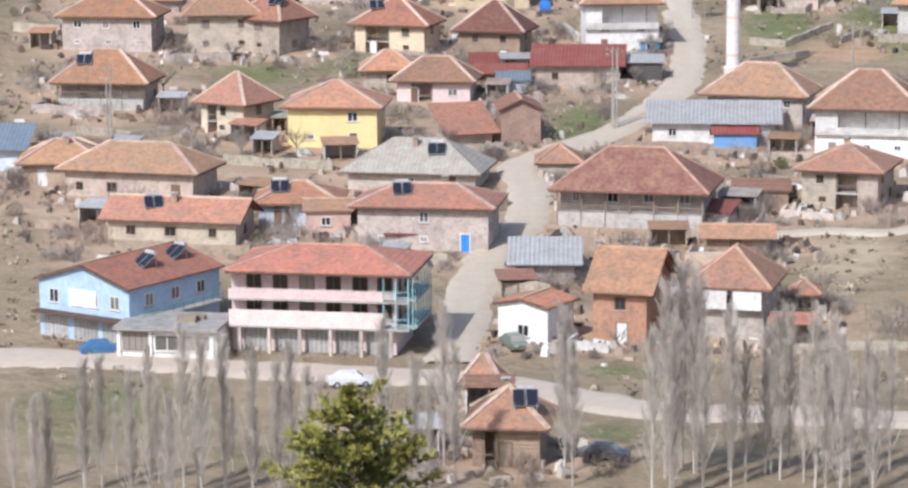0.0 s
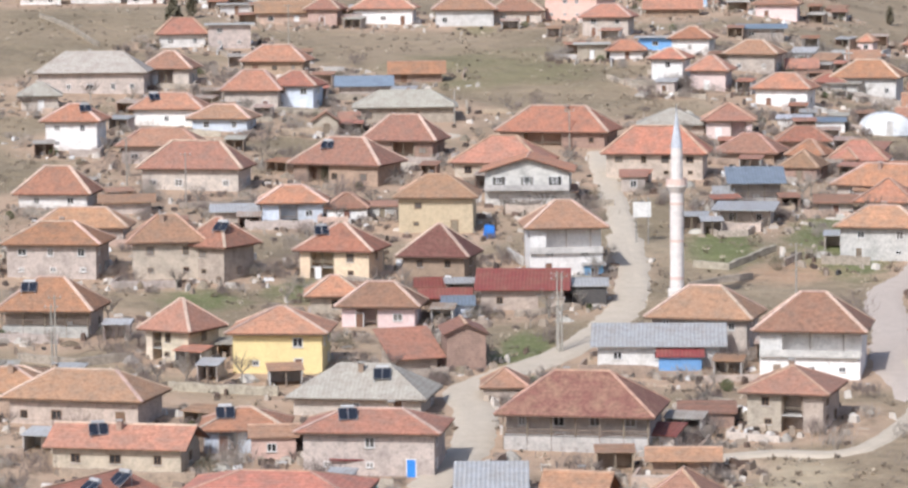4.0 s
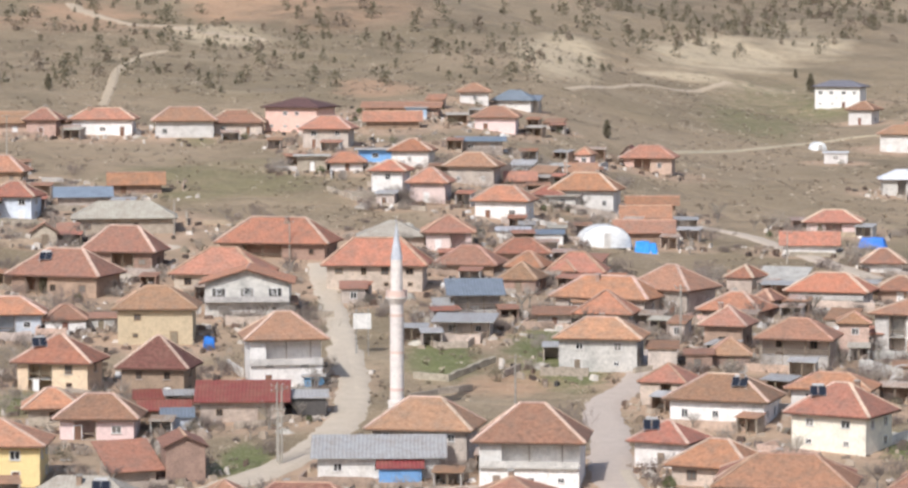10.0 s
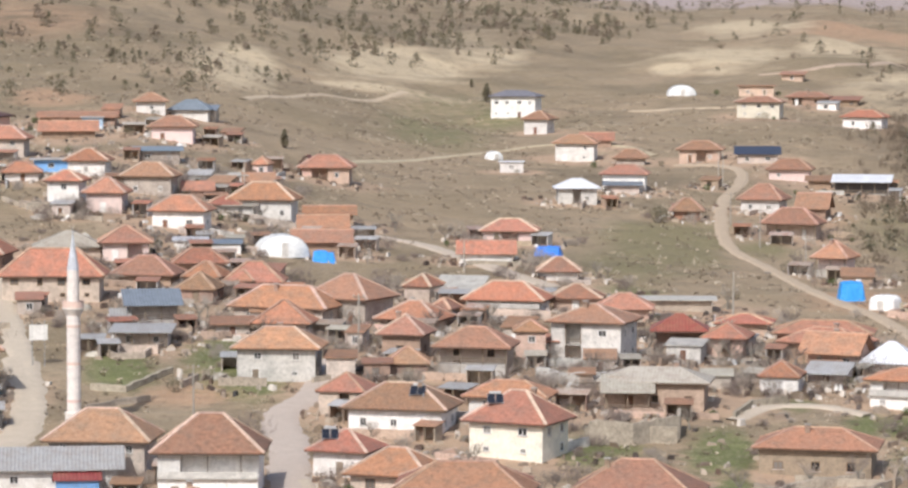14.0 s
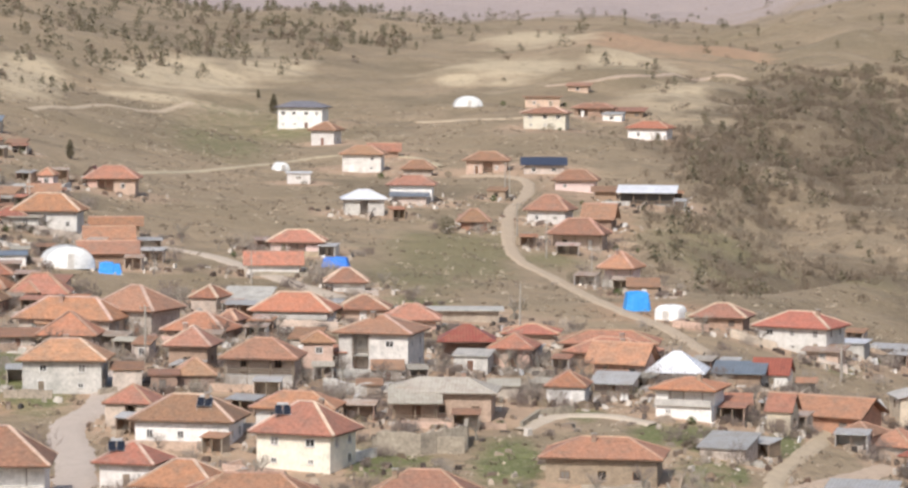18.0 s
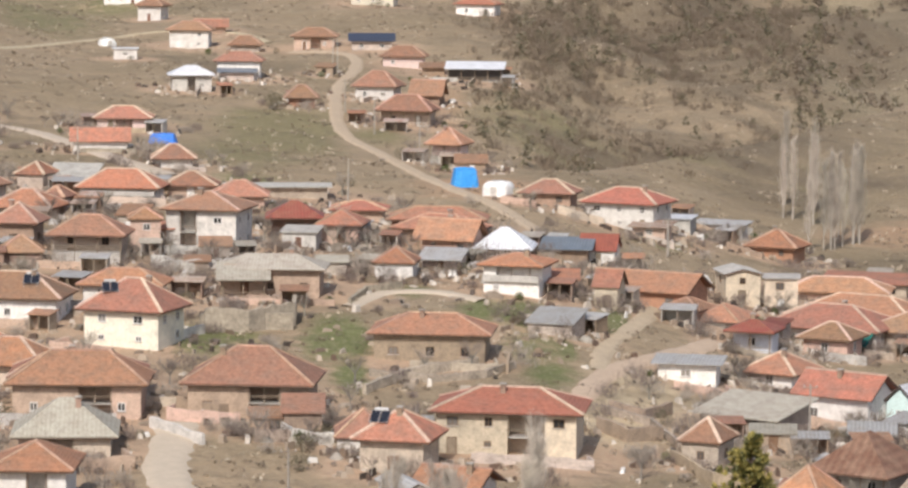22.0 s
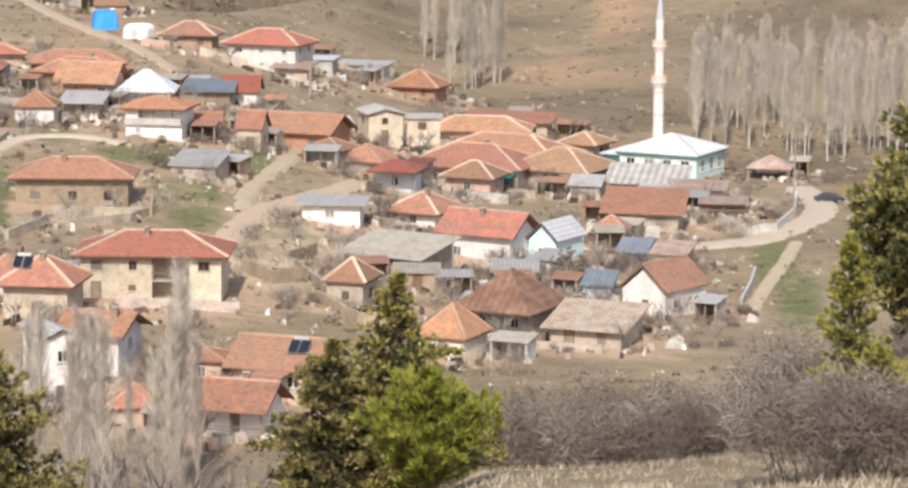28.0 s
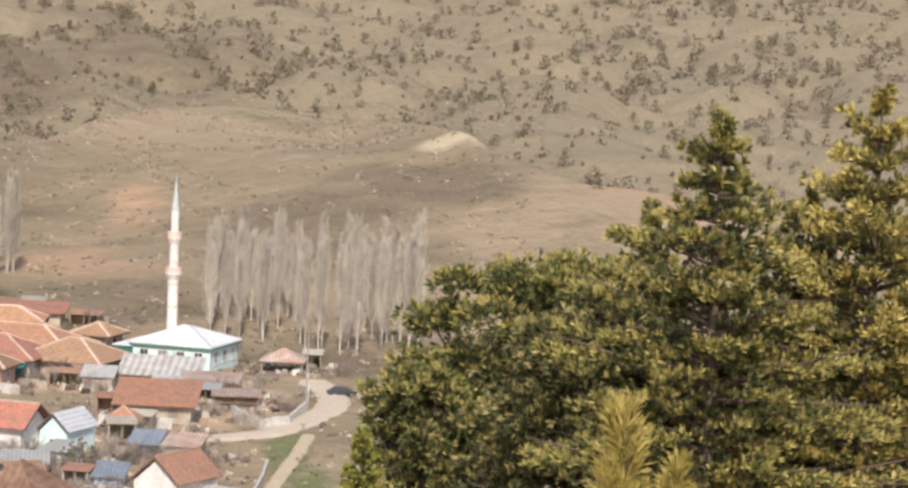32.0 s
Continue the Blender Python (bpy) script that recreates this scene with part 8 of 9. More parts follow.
for k in range(4):
    t, c = poplar_meshes(40 + k, 16.0)
    TREES[f"poplar{k}"] = [("trunk", shared(f"poplar_trunk_{k}", t, PALE_BARK)), ("crown", shared(f"poplar_crown_{k}", c, POPLAR_TWIG))]
for k in range(4):
    t, c = bare_tree_meshes(70 + k, 5.0)
    TREES[f"bare{k}"] = [("trunk", shared(f"bare_trunk_{k}", t, BARK)), ("crown", shared(f"bare_crown_{k}", c, TWIG if k % 2 else TWIG_DARK))]
for k in range(3):
    s, c = bush_mesh(90 + k, 1.5, 2.2, 620, 5)
    TREES[f"bush{k}"] = [("stem", shared(f"bush_stems_{k}", s, BARK_BROWN)), ("crown", shared(f"bush_twigs_{k}", c, (TWIG_BUSH, TWIG_DARK, TWIG_BUSH)[k]))]


def stand_of_poplars(x, y, tall, dice):
    plant("poplar_tree", "tall slender leafless poplar with pale upright branches", "tree", "bare poplars", f"poplar{dice.randrange(4)}", x, y, land_at(x, y), tall / 16.0, dice.uniform(0, 360))


def clump(v, f, centre, size, count, leaf, dice, cone=0.0):
    """Loose leaves inside an uneven mound or cone."""
    for _ in range(count):
        while True:
            u = Vector((dice.uniform(-1, 1), dice.uniform(-1, 1), dice.uniform(-1, 1)))
            if 0.25 < u.length < 1:
                break
        k = 1 - cone * (u.z + 1) / 2
        p = centre + Vector((u.x * size[0] * k, u.y * size[0] * k, u.z * size[1]))
        a = Vector((dice.uniform(-1, 1), dice.uniform(-1, 1), dice.uniform(-1, 1))).normalized() * leaf * dice.uniform(0.6, 1.3)
        b = a.cross(Vector((dice.uniform(-1, 1), dice.uniform(-1, 1), dice.uniform(-1, 1)))).normalized() * leaf * 0.6
        n = len(v)
        v += [tuple(p - a), tuple(p + b), tuple(p + a), tuple(p - b)]
        f.append((n, n + 1, n + 2, n + 3))


def shrub_of_leaves(key, seed, size, material):
    dice = random.Random(seed)
    v, f = [], []
    clump(v, f, Vector((0, 0, size[1] * 0.9)), size, 240, 0.14, dice)
    TREES[key] = [("stem", shared("stem_" + key, tube_data((0, 0, -0.4), (0, 0, size[1]), 0.06, 0.03, 5), BARK_BROWN)), ("crown", shared("crown_" + key, (v, f), material))]


shrub_of_leaves("green0", 7, (0.9, 0.8), HEDGE)
def fir_mesh():
    dice = random.Random(19)
    v, f = [], []
    clump(v, f, Vector((0, 0, 2.6)), (1.5, 2.4), 420, 0.3, dice, 0.75)
    TREES["fir"] = [("trunk", shared("fir_trunk", tube_data((0, 0, -0.5), (0, 0, 4.0), 0.14, 0.04, 6), BARK_BROWN)), ("crown", shared("fir_crown", (v, f), SCRUB))]


fir_mesh()
shrub_of_leaves("green1", 8, (1.3, 1.2), SCRUB)


def poplars():
    dice = random.Random(21)
    stand_of_poplars(-1.3, 252.0, 15.4, dice)
    stand_of_poplars(0.0, 256.0, 16.3, dice)
    stand_of_poplars(1.2, 254.0, 16.0, dice)
    stand_of_poplars(-0.6, 248.0, 13.3, dice)
    stand_of_poplars(-9.4, 252.8, 13.3, dice)
    stand_of_poplars(-8.6, 248.9, 11.3, dice)
    stand_of_poplars(-19.3, 255.3, 13.1, dice)
    stand_of_poplars(-18.0, 249.4, 11.1, dice)
    stand_of_poplars(-23.9, 250.9, 12.7, dice)
    stand_of_poplars(-31.5, 252.0, 10.5, dice)
    stand_of_poplars(-30.6, 256.2, 7.8, dice)
    stand_of_poplars(7.2, 253.9, 12.3, dice)
    stand_of_poplars(8.7, 256.9, 12.5, dice)
    stand_of_poplars(9.7, 250.8, 10.6, dice)
    stand_of_poplars(14.8, 252.6, 11.1, dice)
    stand_of_poplars(13.3, 249.6, 9.8, dice)
    stand_of_poplars(12.2, 255.7, 12.0, dice)
    stand_of_poplars(3.8, 255.0, 13.1, dice)
    stand_of_poplars(5.1, 250.9, 11.0, dice)
    stand_of_poplars(-51.4, 247.7, 7.0, dice)
    stand_of_poplars(-47.2, 245.5, 7.9, dice)
    stand_of_poplars(-45.7, 251.9, 6.0, dice)
    stand_of_poplars(-41.7, 248.5, 7.8, dice)
    stand_of_poplars(-38.3, 247.1, 6.7, dice)
    stand_of_poplars(-36.3, 252.4, 6.1, dice)
    stand_of_poplars(-33.9, 248.7, 6.0, dice)
    stand_of_poplars(-52.4, 243.4, 7.4, dice)
    stand_of_poplars(16.7, 254.5, 10.2, dice)
    stand_of_poplars(67.5, 263.5, 15.1, dice)
    stand_of_poplars(63.4, 268.6, 14.4, dice)
    stand_of_poplars(75.5, 263.4, 17.9, dice)
    stand_of_poplars(73.9, 260.7, 16.1, dice)
    stand_of_poplars(75.6, 259.2, 13.2, dice)
    stand_of_poplars(65.8, 261.9, 13.4, dice)
    stand_of_poplars(70.6, 262.7, 10.5, dice)
    stand_of_poplars(68.4, 266.4, 14.4, dice)
    stand_of_poplars(76.1, 266.3, 18.5, dice)
    for k in range(19):
        a, r = radians(-12.0 + 7.6 * (k + dice.random()) / 19), dice.uniform(236, 250)
        stand_of_poplars(math.sin(a) * r, math.cos(a) * r, dice.uniform(8.5, 13), dice)
    for k in range(11):
        a, r = radians(-0.9 + 4.6 * (k + dice.random()) / 11), dice.uniform(238, 254)
        stand_of_poplars(math.sin(a) * r, math.cos(a) * r, dice.uniform(9, 16), dice)
    for k in range(7):
        a, r = radians(12.6 + 3.4 * (k + dice.random()) / 7), dice.uniform(248, 268)
        stand_of_poplars(math.sin(a) * r, math.cos(a) * r, dice.uniform(13, 18), dice)
    for _ in range(26):
        a, r = radians(dice.uniform(25.1, 26.7)), dice.uniform(515, 560)
        stand_of_poplars(math.sin(a) * r, math.cos(a) * r, dice.uniform(12, 17), dice)
    for _ in range(34):
        a, r = radians(dice.uniform(26.6, 28.9)), dice.uniform(505, 545)
        stand_of_poplars(math.sin(a) * r, math.cos(a) * r, dice.uniform(12, 18.5), dice)
    for _ in range(9):
        a, r = radians(dice.uniform(20.5, 21.9)), dice.uniform(575, 600)
        stand_of_poplars(math.sin(a) * r, math.cos(a) * r, dice.uniform(11, 18), dice)
    for _ in range(14):
        a, r = radians(dice.uniform(25.7, 28.6)), dice.uniform(520, 560)
        stand_of_poplars(math.sin(a) * r, math.cos(a) * r, dice.uniform(11, 16), dice)
    for _ in range(5):
        a, r = radians(dice.uniform(21.2, 21.8)), dice.uniform(590, 610)
        stand_of_poplars(math.sin(a) * r, math.cos(a) * r, dice.uniform(12, 18), dice)
    for _ in range(6):
        a, r = radians(dice.uniform(20.3, 20.9)), dice.uniform(610, 640)
        stand_of_poplars(math.sin(a) * r, math.cos(a) * r, dice.uniform(13, 18), dice)


poplars()


def land_table():
    """The land's height from a table, for the many plants."""
    bearings, steps = np.radians(np.arange(-16, 42.01, 0.25)), np.arange(20, 2600, 6.0)
    a, r = np.meshgrid(bearings, steps, indexing="ij")
    table = land(np.sin(a) * r, np.cos(a) * r)

    def height(x, y):
        u = (math.degrees(math.atan2(x, y)) + 16) / 0.25
        w = (math.hypot(x, y) - 20) / 6.0
        i, k = int(min(max(u, 0), len(bearings) - 2)), int(min(max(w, 0), len(steps) - 2))
        s, t = u - i, w - k
        return float((table[i, k] * (1 - s) + table[i + 1, k] * s) * (1 - t) + (table[i, k + 1] * (1 - s) + table[i + 1, k + 1] * s) * t)

    return height


HEIGHT = land_table()


def yard_plants():
    """Leafless fruit trees and bushes in the yards."""
    dice = random.Random(33)
    free = FREE
    for x, y, w, d, turn, z in HOUSE_SPOTS:
        for _ in range(6):
            a, r = dice.uniform(0, 6.283), dice.uniform(0.55, 1.35) * max(w, d)
            px, py = x + math.cos(a) * r, y + math.sin(a) * r
            what = dice.random()
            if not free(px, py, 0.6 if what > 0.35 else 1.2):
                continue
            g = land_at(px, py)
            if what < 0.36 and math.hypot(px, py) < 660:
                plant("bare_tree", "small leafless fruit tree in a yard", "tree", "bare yard trees", f"bare{dice.randrange(4)}", px, py, g, dice.uniform(0.55, 1.05), dice.uniform(0, 360))
            elif what < 0.55 and math.hypot(px, py) < 640:
                plant("bush", "leafless brown bush in a yard", "bush", "yard bushes", f"bush{dice.randrange(3)}", px, py, g, dice.uniform(0.7, 1.3), dice.uniform(0, 360))
            elif 0.6 < what < 0.76:
                plant("shrub", "dark green shrub in a yard", "shrub", "yard shrubs", f"green{dice.randrange(2)}", px, py, g, dice.uniform(0.6, 1.1), dice.uniform(0, 360))

    sets = [([], []), ([], [])]
    for _ in range(24000):
        bearing, r = dice.uniform(-13, 31), 280 + 720 * dice.random() ** 0.9
        x, y = math.sin(radians(bearing)) * r, math.cos(radians(bearing)) * r
        if noise.noise(Vector((x * 0.06, y * 0.06, 5.0))) < -0.12 or not free(x, y, -0.6):
            continue
        g = HEIGHT(x, y)
        v, f = sets[0 if dice.random() < 0.28 else 1]
        size = dice.uniform(0.25, 0.75)
        clump(v, f, Vector((x, y, g + size * 0.45)), (size * 1.3, size * 0.7), 9, 0.22, dice)
    tagged(part("dry_weeds", *sets[0], GRASS), "dry pale weeds between the houses", "weeds", kind="stuff")
    tagged(part("brushwood", *sets[1], SCRUB_BROWN), "brown brush and weeds between the houses", "brush", kind="stuff")
    for material, kind, seed, count in ((TWIG, "thicket", 1, 1200), (TWIG_DARK, "bramble", 2, 1900)):
        v, f = [], []
        while count > 0:
            x, y, w, d, turn, z = HOUSE_SPOTS[dice.randrange(len(HOUSE_SPOTS))]
            a, r = dice.uniform(0, 6.283), dice.uniform(0.6, 1.6) * max(w, d)
            px, py = x + math.cos(a) * r, y + math.sin(a) * r
            count -= 1
            if math.hypot(px, py) > 700 or not free(px, py, 0.3):
                continue
            g = Vector((px, py, HEIGHT(px, py) - 0.1))
            tall = dice.uniform(0.8, 2.2) if dice.random() < 0.75 else dice.uniform(2.2, 4.2)
            for _ in range(110):
                p = g + Vector((dice.gauss(0, 0.55) * tall * 0.6, dice.gauss(0, 0.55) * tall * 0.6, dice.uniform(0, 0.55) * tall))
                twig_fan(v, f, p, Vector((dice.uniform(-0.5, 0.5), dice.uniform(-0.5, 0.5), 1)).normalized(), tall * 0.5, 0.6, 2, 0.03, dice)
        tagged(part(kind, v, f, material), "leafless grey brambles between the houses" if kind == "bramble" else "leafless brown thicket along the yards", kind, kind="stuff")



yard_plants()
plant("fir_tree", "dark green fir beside white house", "tree", "village firs", "fir", 141.3, 980.8, 40.1, 1.25, 0)
plant("fir_tree", "small dark green fir beside a field", "tree", "village firs", "fir", 141.2, 1014.0, 43.8, 0.6, 0)
plant("fir_tree", "dark green fir on the slope", "tree", "village firs", "fir", 61.1, 757.3, 36.3, 0.95, 40)
plant("fir_tree", "tall dark green fir among upper houses", "tree", "village firs", "fir", -96.4, 684.6, 37.5, 2.0, 80)
plant("fir_tree", "dark green fir among upper houses", "tree", "village firs", "fir", -97.8, 723.4, 40.9, 1.2, 20)
plant("fir_tree", "small dark green fir before tiled house", "tree", "village firs", "fir", -50.1, 532.1, 21.0, 0.8, 60)
plant("fir_tree", "dark green fir behind upper houses", "tree", "village firs", "fir", -73.4, 797.6, 46.9, 0.9, 10)
plant("shrub", "large round dark green evergreen in a yard", "shrub", "yard shrubs", "green1", 150.1, 354.5, 4.6, 1.9, 0)
plant("shrub", "dark green evergreen by the garden", "shrub", "yard shrubs", "green1", 134.4, 673.8, 23.6, 1.5, 0)
plant("shrub", "dark evergreen beside red house", "shrub", "yard shrubs", "green1", 134.9, 677.8, 23.9, 1.6, 0)


def scrub_clumps(rows, seed):
    """Loose bushes of leaves, thick at the heart and thin at the rim. rows: x, y, z, wide, tall, count, leaf."""
    rng = np.random.default_rng(seed)
    rows = np.array(rows)
    each = np.repeat(rows, rows[:, 5].astype(int), axis=0)
    n = len(each)
    u = np.stack([rng.normal(0, 0.45, n), rng.normal(0, 0.45, n), rng.uniform(0, 1, n)], 1)
    slim = each[:, 3] * (1.15 - 0.7 * u[:, 2])
    p = each[:, :3] + np.stack([u[:, 0] * slim, u[:, 1] * slim, u[:, 2] * each[:, 4]], 1)
    along, other = rng.uniform(-1, 1, (n, 3)), rng.uniform(-1, 1, (n, 3))
    along *= (each[:, 6] * rng.uniform(0.6, 1.3, n) / np.linalg.norm(along, axis=1))[:, None]
    across = np.cross(along, other)
    across *= (each[:, 6] * 0.65 / np.linalg.norm(across, axis=1))[:, None]
    return np.stack([p - along, p + across, p + along, p - across], 1).reshape(-1, 3).tolist()


def scrub():
    """Pines and juniper scrub scattered over the hillsides."""
    dice = random.Random(52)
    sets, clumps = {"green": ([], []), "brown": ([], [])}, {"green": [], "brown": []}
    for i in range(52000):
        bearing, r = dice.uniform(-14.5, 40), dice.uniform(560, 2100)
        if i < 5000:
            bearing, r = dice.uniform(14.8, 21), dice.uniform(640, 1250)
        x, y = math.sin(radians(bearing)) * r, math.cos(radians(bearing)) * r
        z = HEIGHT(x, y)
        rise = math.degrees(math.atan2(z - EYE_Z, r))
        patchy = 0.5 + 0.5 * noise.noise(Vector((x * 0.012, y * 0.008, 1.7)))
        knots = min(1.0, max(0.0, 0.5 + 1.3 * noise.noise(Vector((x * 0.045, y * 0.03, 8.2)))))
        chance, brown = 0.0, 0.2
        if bearing < 12:
            floor = -1.75 if bearing < 3 else -1.75 + (bearing - 3) * 0.13
            if rise > floor and r < 1900:
                chance = 0.85 * patchy * (0.35 + 0.65 * knots) * min(1.0, (rise - floor) / 0.5 + 0.25) * (1.0 if bearing < 10.5 else 0.3)
        elif bearing < 20.5:
            edge = 15.2 + max(0.0, rise + 2.3) * 1.7
            if bearing > edge - 0.6 and -3.3 < rise < -0.9:
                chance, brown = min(1.0, (bearing - edge + 0.6) / 1.4) * (0.2 + 0.7 * knots), 0.8
            elif rise > -1.3:
                chance, brown = 0.12 * patchy, 0.5
            elif rise > -5.0 and bearing > 14.5:
                chance, brown = 0.5 * knots * patchy, 0.8
        else:
            past = r - float(np.interp(bearing, *CREST))
            if past > 20:
                chance, brown = (0.25 + 0.75 * knots) * (0.3 + 0.7 * patchy), 0.62
            elif past > -30:
                chance, brown = 0.05, 0.6
        behind = r - float(np.interp(bearing, *CREST))
        if bearing > 16 and 8 < behind < 48:
            chance, brown = max(chance, 0.75), 0.85
        if dice.random() > chance * (1.0 if i < 5000 else min(1.0, (r / 1150) ** 1.2)):
            continue
        tall = 1.0 + 3.4 * dice.random() ** 2.2
        if r > 1000:
            tall *= 1.25
        kind = "brown" if dice.random() < brown else "green"
        v, f = sets[kind]
        if kind == "brown" and 12 < bearing < 20.5:
            high = dice.uniform(1.8, 4.6)
            for _ in range(20):
                p = Vector((x + dice.gauss(0, 0.5) * high * 0.5, y + dice.gauss(0, 0.5) * high * 0.5, z + dice.uniform(-0.1, 0.4) * high))
                twig_fan(v, f, p, Vector((dice.uniform(-0.6, 0.6), dice.uniform(-0.6, 0.6), 1)).normalized(), high * 0.5, 0.6, 3, 0.07, dice)
            continue
        wide = tall * dice.uniform(0.45, 0.8) if bearing < 12 else tall * dice.uniform(0.5, 0.95)
        clumps[kind].append((x, y, z - 0.1, wide, tall * (1.15 if kind == "green" else 0.85), int(26 + 14 * tall), 0.2 + 0.05 * tall))
    for kind, (v, f) in sets.items():
        leaves = scrub_clumps(clumps[kind], 7)
        f += [(k, k + 1, k + 2, k + 3) for k in range(len(v), len(v) + len(leaves), 4)]
        v += leaves
        ob = part("hillside_scrub", v, f, SCRUB if kind == "green" else SCRUB_BROWN)
        tagged(ob, "dark green pine and juniper scrub on dry hills" if kind == "green" else "leafless brown scrub on dry hills", "scrub", kind="stuff")


scrub()


# ---- conifers near the eye ----
def needle_tuft(v, f, p, way, length, count, dice, width=0.012):
    for _ in range(count):
        d = (way + Vector((dice.uniform(-1, 1), dice.uniform(-1, 1), dice.uniform(-1, 1))) * 0.75).normalized()
        s = d.cross(Vector((dice.uniform(-1, 1), dice.uniform(-1, 1), dice.uniform(-1, 1)))).normalized() * width
        q = p + d * length * dice.uniform(0.7, 1.1)
        m = p + d * length * 0.5
        n = len(v)
        v += [tuple(p), tuple(m + s), tuple(q), tuple(m - s)]
        f.append((n, n + 1, n + 2, n + 3))


def two_tone(name, v, f, pale_end, deep, tip, parent):
    """Needles in one mesh: dark ones that paint the shade inside the crown, paler ones at the branch ends."""
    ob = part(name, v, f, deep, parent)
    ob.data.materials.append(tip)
    ob.data.polygons.foreach_set("material_index", np.array(pale_end, dtype=np.int32))
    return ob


def conifer(name, label, x, y, top_z, tall, wide, material, seed, whorls=16, per=8, droop=0.1, needle=0.16, dense=9, power=0.8, width=0.014, low=0.1, flat=0.55):
    """A conifer: trunk, limbs in whorls, and needle tufts along them. wide: the radius low down. flat: how far limbs differ in rise."""
    dice = random.Random(seed)
    base = land_at(x, y)
    tall = max(tall, top_z - base)
    top = empty(name, x, y, base)
    part("trunk", *tube_data((0, 0, -0.5), (0, 0, tall * 0.97), tall * 0.018 + 0.03, 0.015, 8), BARK_BROWN, top)
    v, f, pale_end, limbs = [], [], [], []
    for i in range(whorls):
        t = i / (whorls - 1)
        z = tall * (low + (0.97 - low) * t)
        reach = wide * ((1 - t) ** power) + 0.1
        for k in range(per):
            a = 6.283 * (k + dice.random() * 0.9) / per + i * 0.7
            long = reach * dice.uniform(0.45, 1.2)
            rise = dice.uniform(0.1, 0.1 + flat) - droop
            way = Vector((math.cos(a), math.sin(a), rise)).normalized()
            p = Vector((0, 0, z + dice.uniform(-0.15, 0.15)))
            q = p + way * long
            limbs.append(tube_data(p, q, 0.018 + long * 0.008, 0.006, 4))
            steps = max(3, int(long / (needle * 0.85)))
            for s in range(steps):
                u = (s + 1) / steps
                if u < 0.22:
                    continue
                sag = Vector((0, 0, -0.12 * long * u * u * (0.5 - min(droop, 0.5) + 0.5)))
                c = p.lerp(q, u) + (sag if droop > 0.05 else Vector((0, 0, 0)))
                side = Vector((-math.sin(a), math.cos(a), 0))
                span = long * 0.36 * (1.12 - u)
                for w in (-1, -0.35, 0.35, 1):
                    e = c + side * span * w * dice.uniform(0.6, 1.1) + Vector((0, 0, dice.uniform(-0.06, 0.08)))
                    needle_tuft(v, f, e, (way + Vector((0, 0, 0.55)) + side * w * 0.5).normalized(), needle, dense, dice, width)
                    # pale needles mostly at limb ends; the inner ones keep the painted shade
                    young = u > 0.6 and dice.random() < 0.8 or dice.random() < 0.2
                    pale_end += [1 if young else 0] * dense
    needle_tuft(v, f, Vector((0, 0, tall * 0.96)), Vector((0, 0, 1)), needle * 1.5, 30, dice, width)
    pale_end += [1] * 30
    tagged(part("limb_frame", *merged(*limbs), BARK_BROWN, top), "bare brown limbs", kind="stuff")
    two_tone("foliage", v, f, pale_end, *material, top)
    return tagged(top, label, "tree", "conifers on the near slope")


def broad_crown(name, label, x, y, centre_z, radius, height, material, seed, tufts=5200, needle=0.15, width=0.016):
    """A dense rounded crown on a short trunk: limbs that end in shelves of tufts, with dark hollows between them."""
    dice = random.Random(seed)
    base = land_at(x, y)
    top = empty(name, x, y, base)
    mid = centre_z - base
    part("trunk", *tube_data((0, 0, -0.5), (0, 0, max(mid, 0.8)), 0.16, 0.1, 8), BARK_BROWN, top)
    masses = []
    for k in range(84):
        u = Vector((dice.gauss(0, 1), dice.gauss(0, 1), dice.gauss(0, 1))).normalized()
        out = dice.uniform(0.66, 0.96)
        masses.append((Vector((u.x * radius * out, u.y * radius * out, mid + u.z * height * out - (0.75 * height * (k - 62) / 12 if k > 64 else 0))), dice.uniform(0.16, 0.34) * radius, u))
    limbs = [tube_data((0, 0, max(0.3, mid * 0.5)), tuple(c), 0.05, 0.015, 4) for c, _, _ in masses[::2]]
    tagged(part("limb_frame", *merged(*limbs), BARK_BROWN, top), "bare brown limbs", kind="stuff")
    v, f, pale_end = [], [], []
    for i in range(tufts):
        c, s, u = masses[i % len(masses)]
        d = Vector((dice.gauss(0, 1), dice.gauss(0, 1), dice.gauss(0.35, 1))).normalized()
        far = dice.uniform(0.35, 1.1)
        p = c + Vector((d.x, d.y, d.z * 0.6)) * s * far
        needle_tuft(v, f, p, (d + u * 0.6 + Vector((0, 0, 0.35))).normalized(), needle, 8, dice, width)
        # pale needles on outer, upper tufts; undersides and hollows keep the painted shade
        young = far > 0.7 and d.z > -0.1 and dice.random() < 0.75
        pale_end += [1 if young else 0] * 8
    two_tone("foliage", v, f, pale_end, *material, top)
    return tagged(top, label, "tree", "conifers on the near slope")


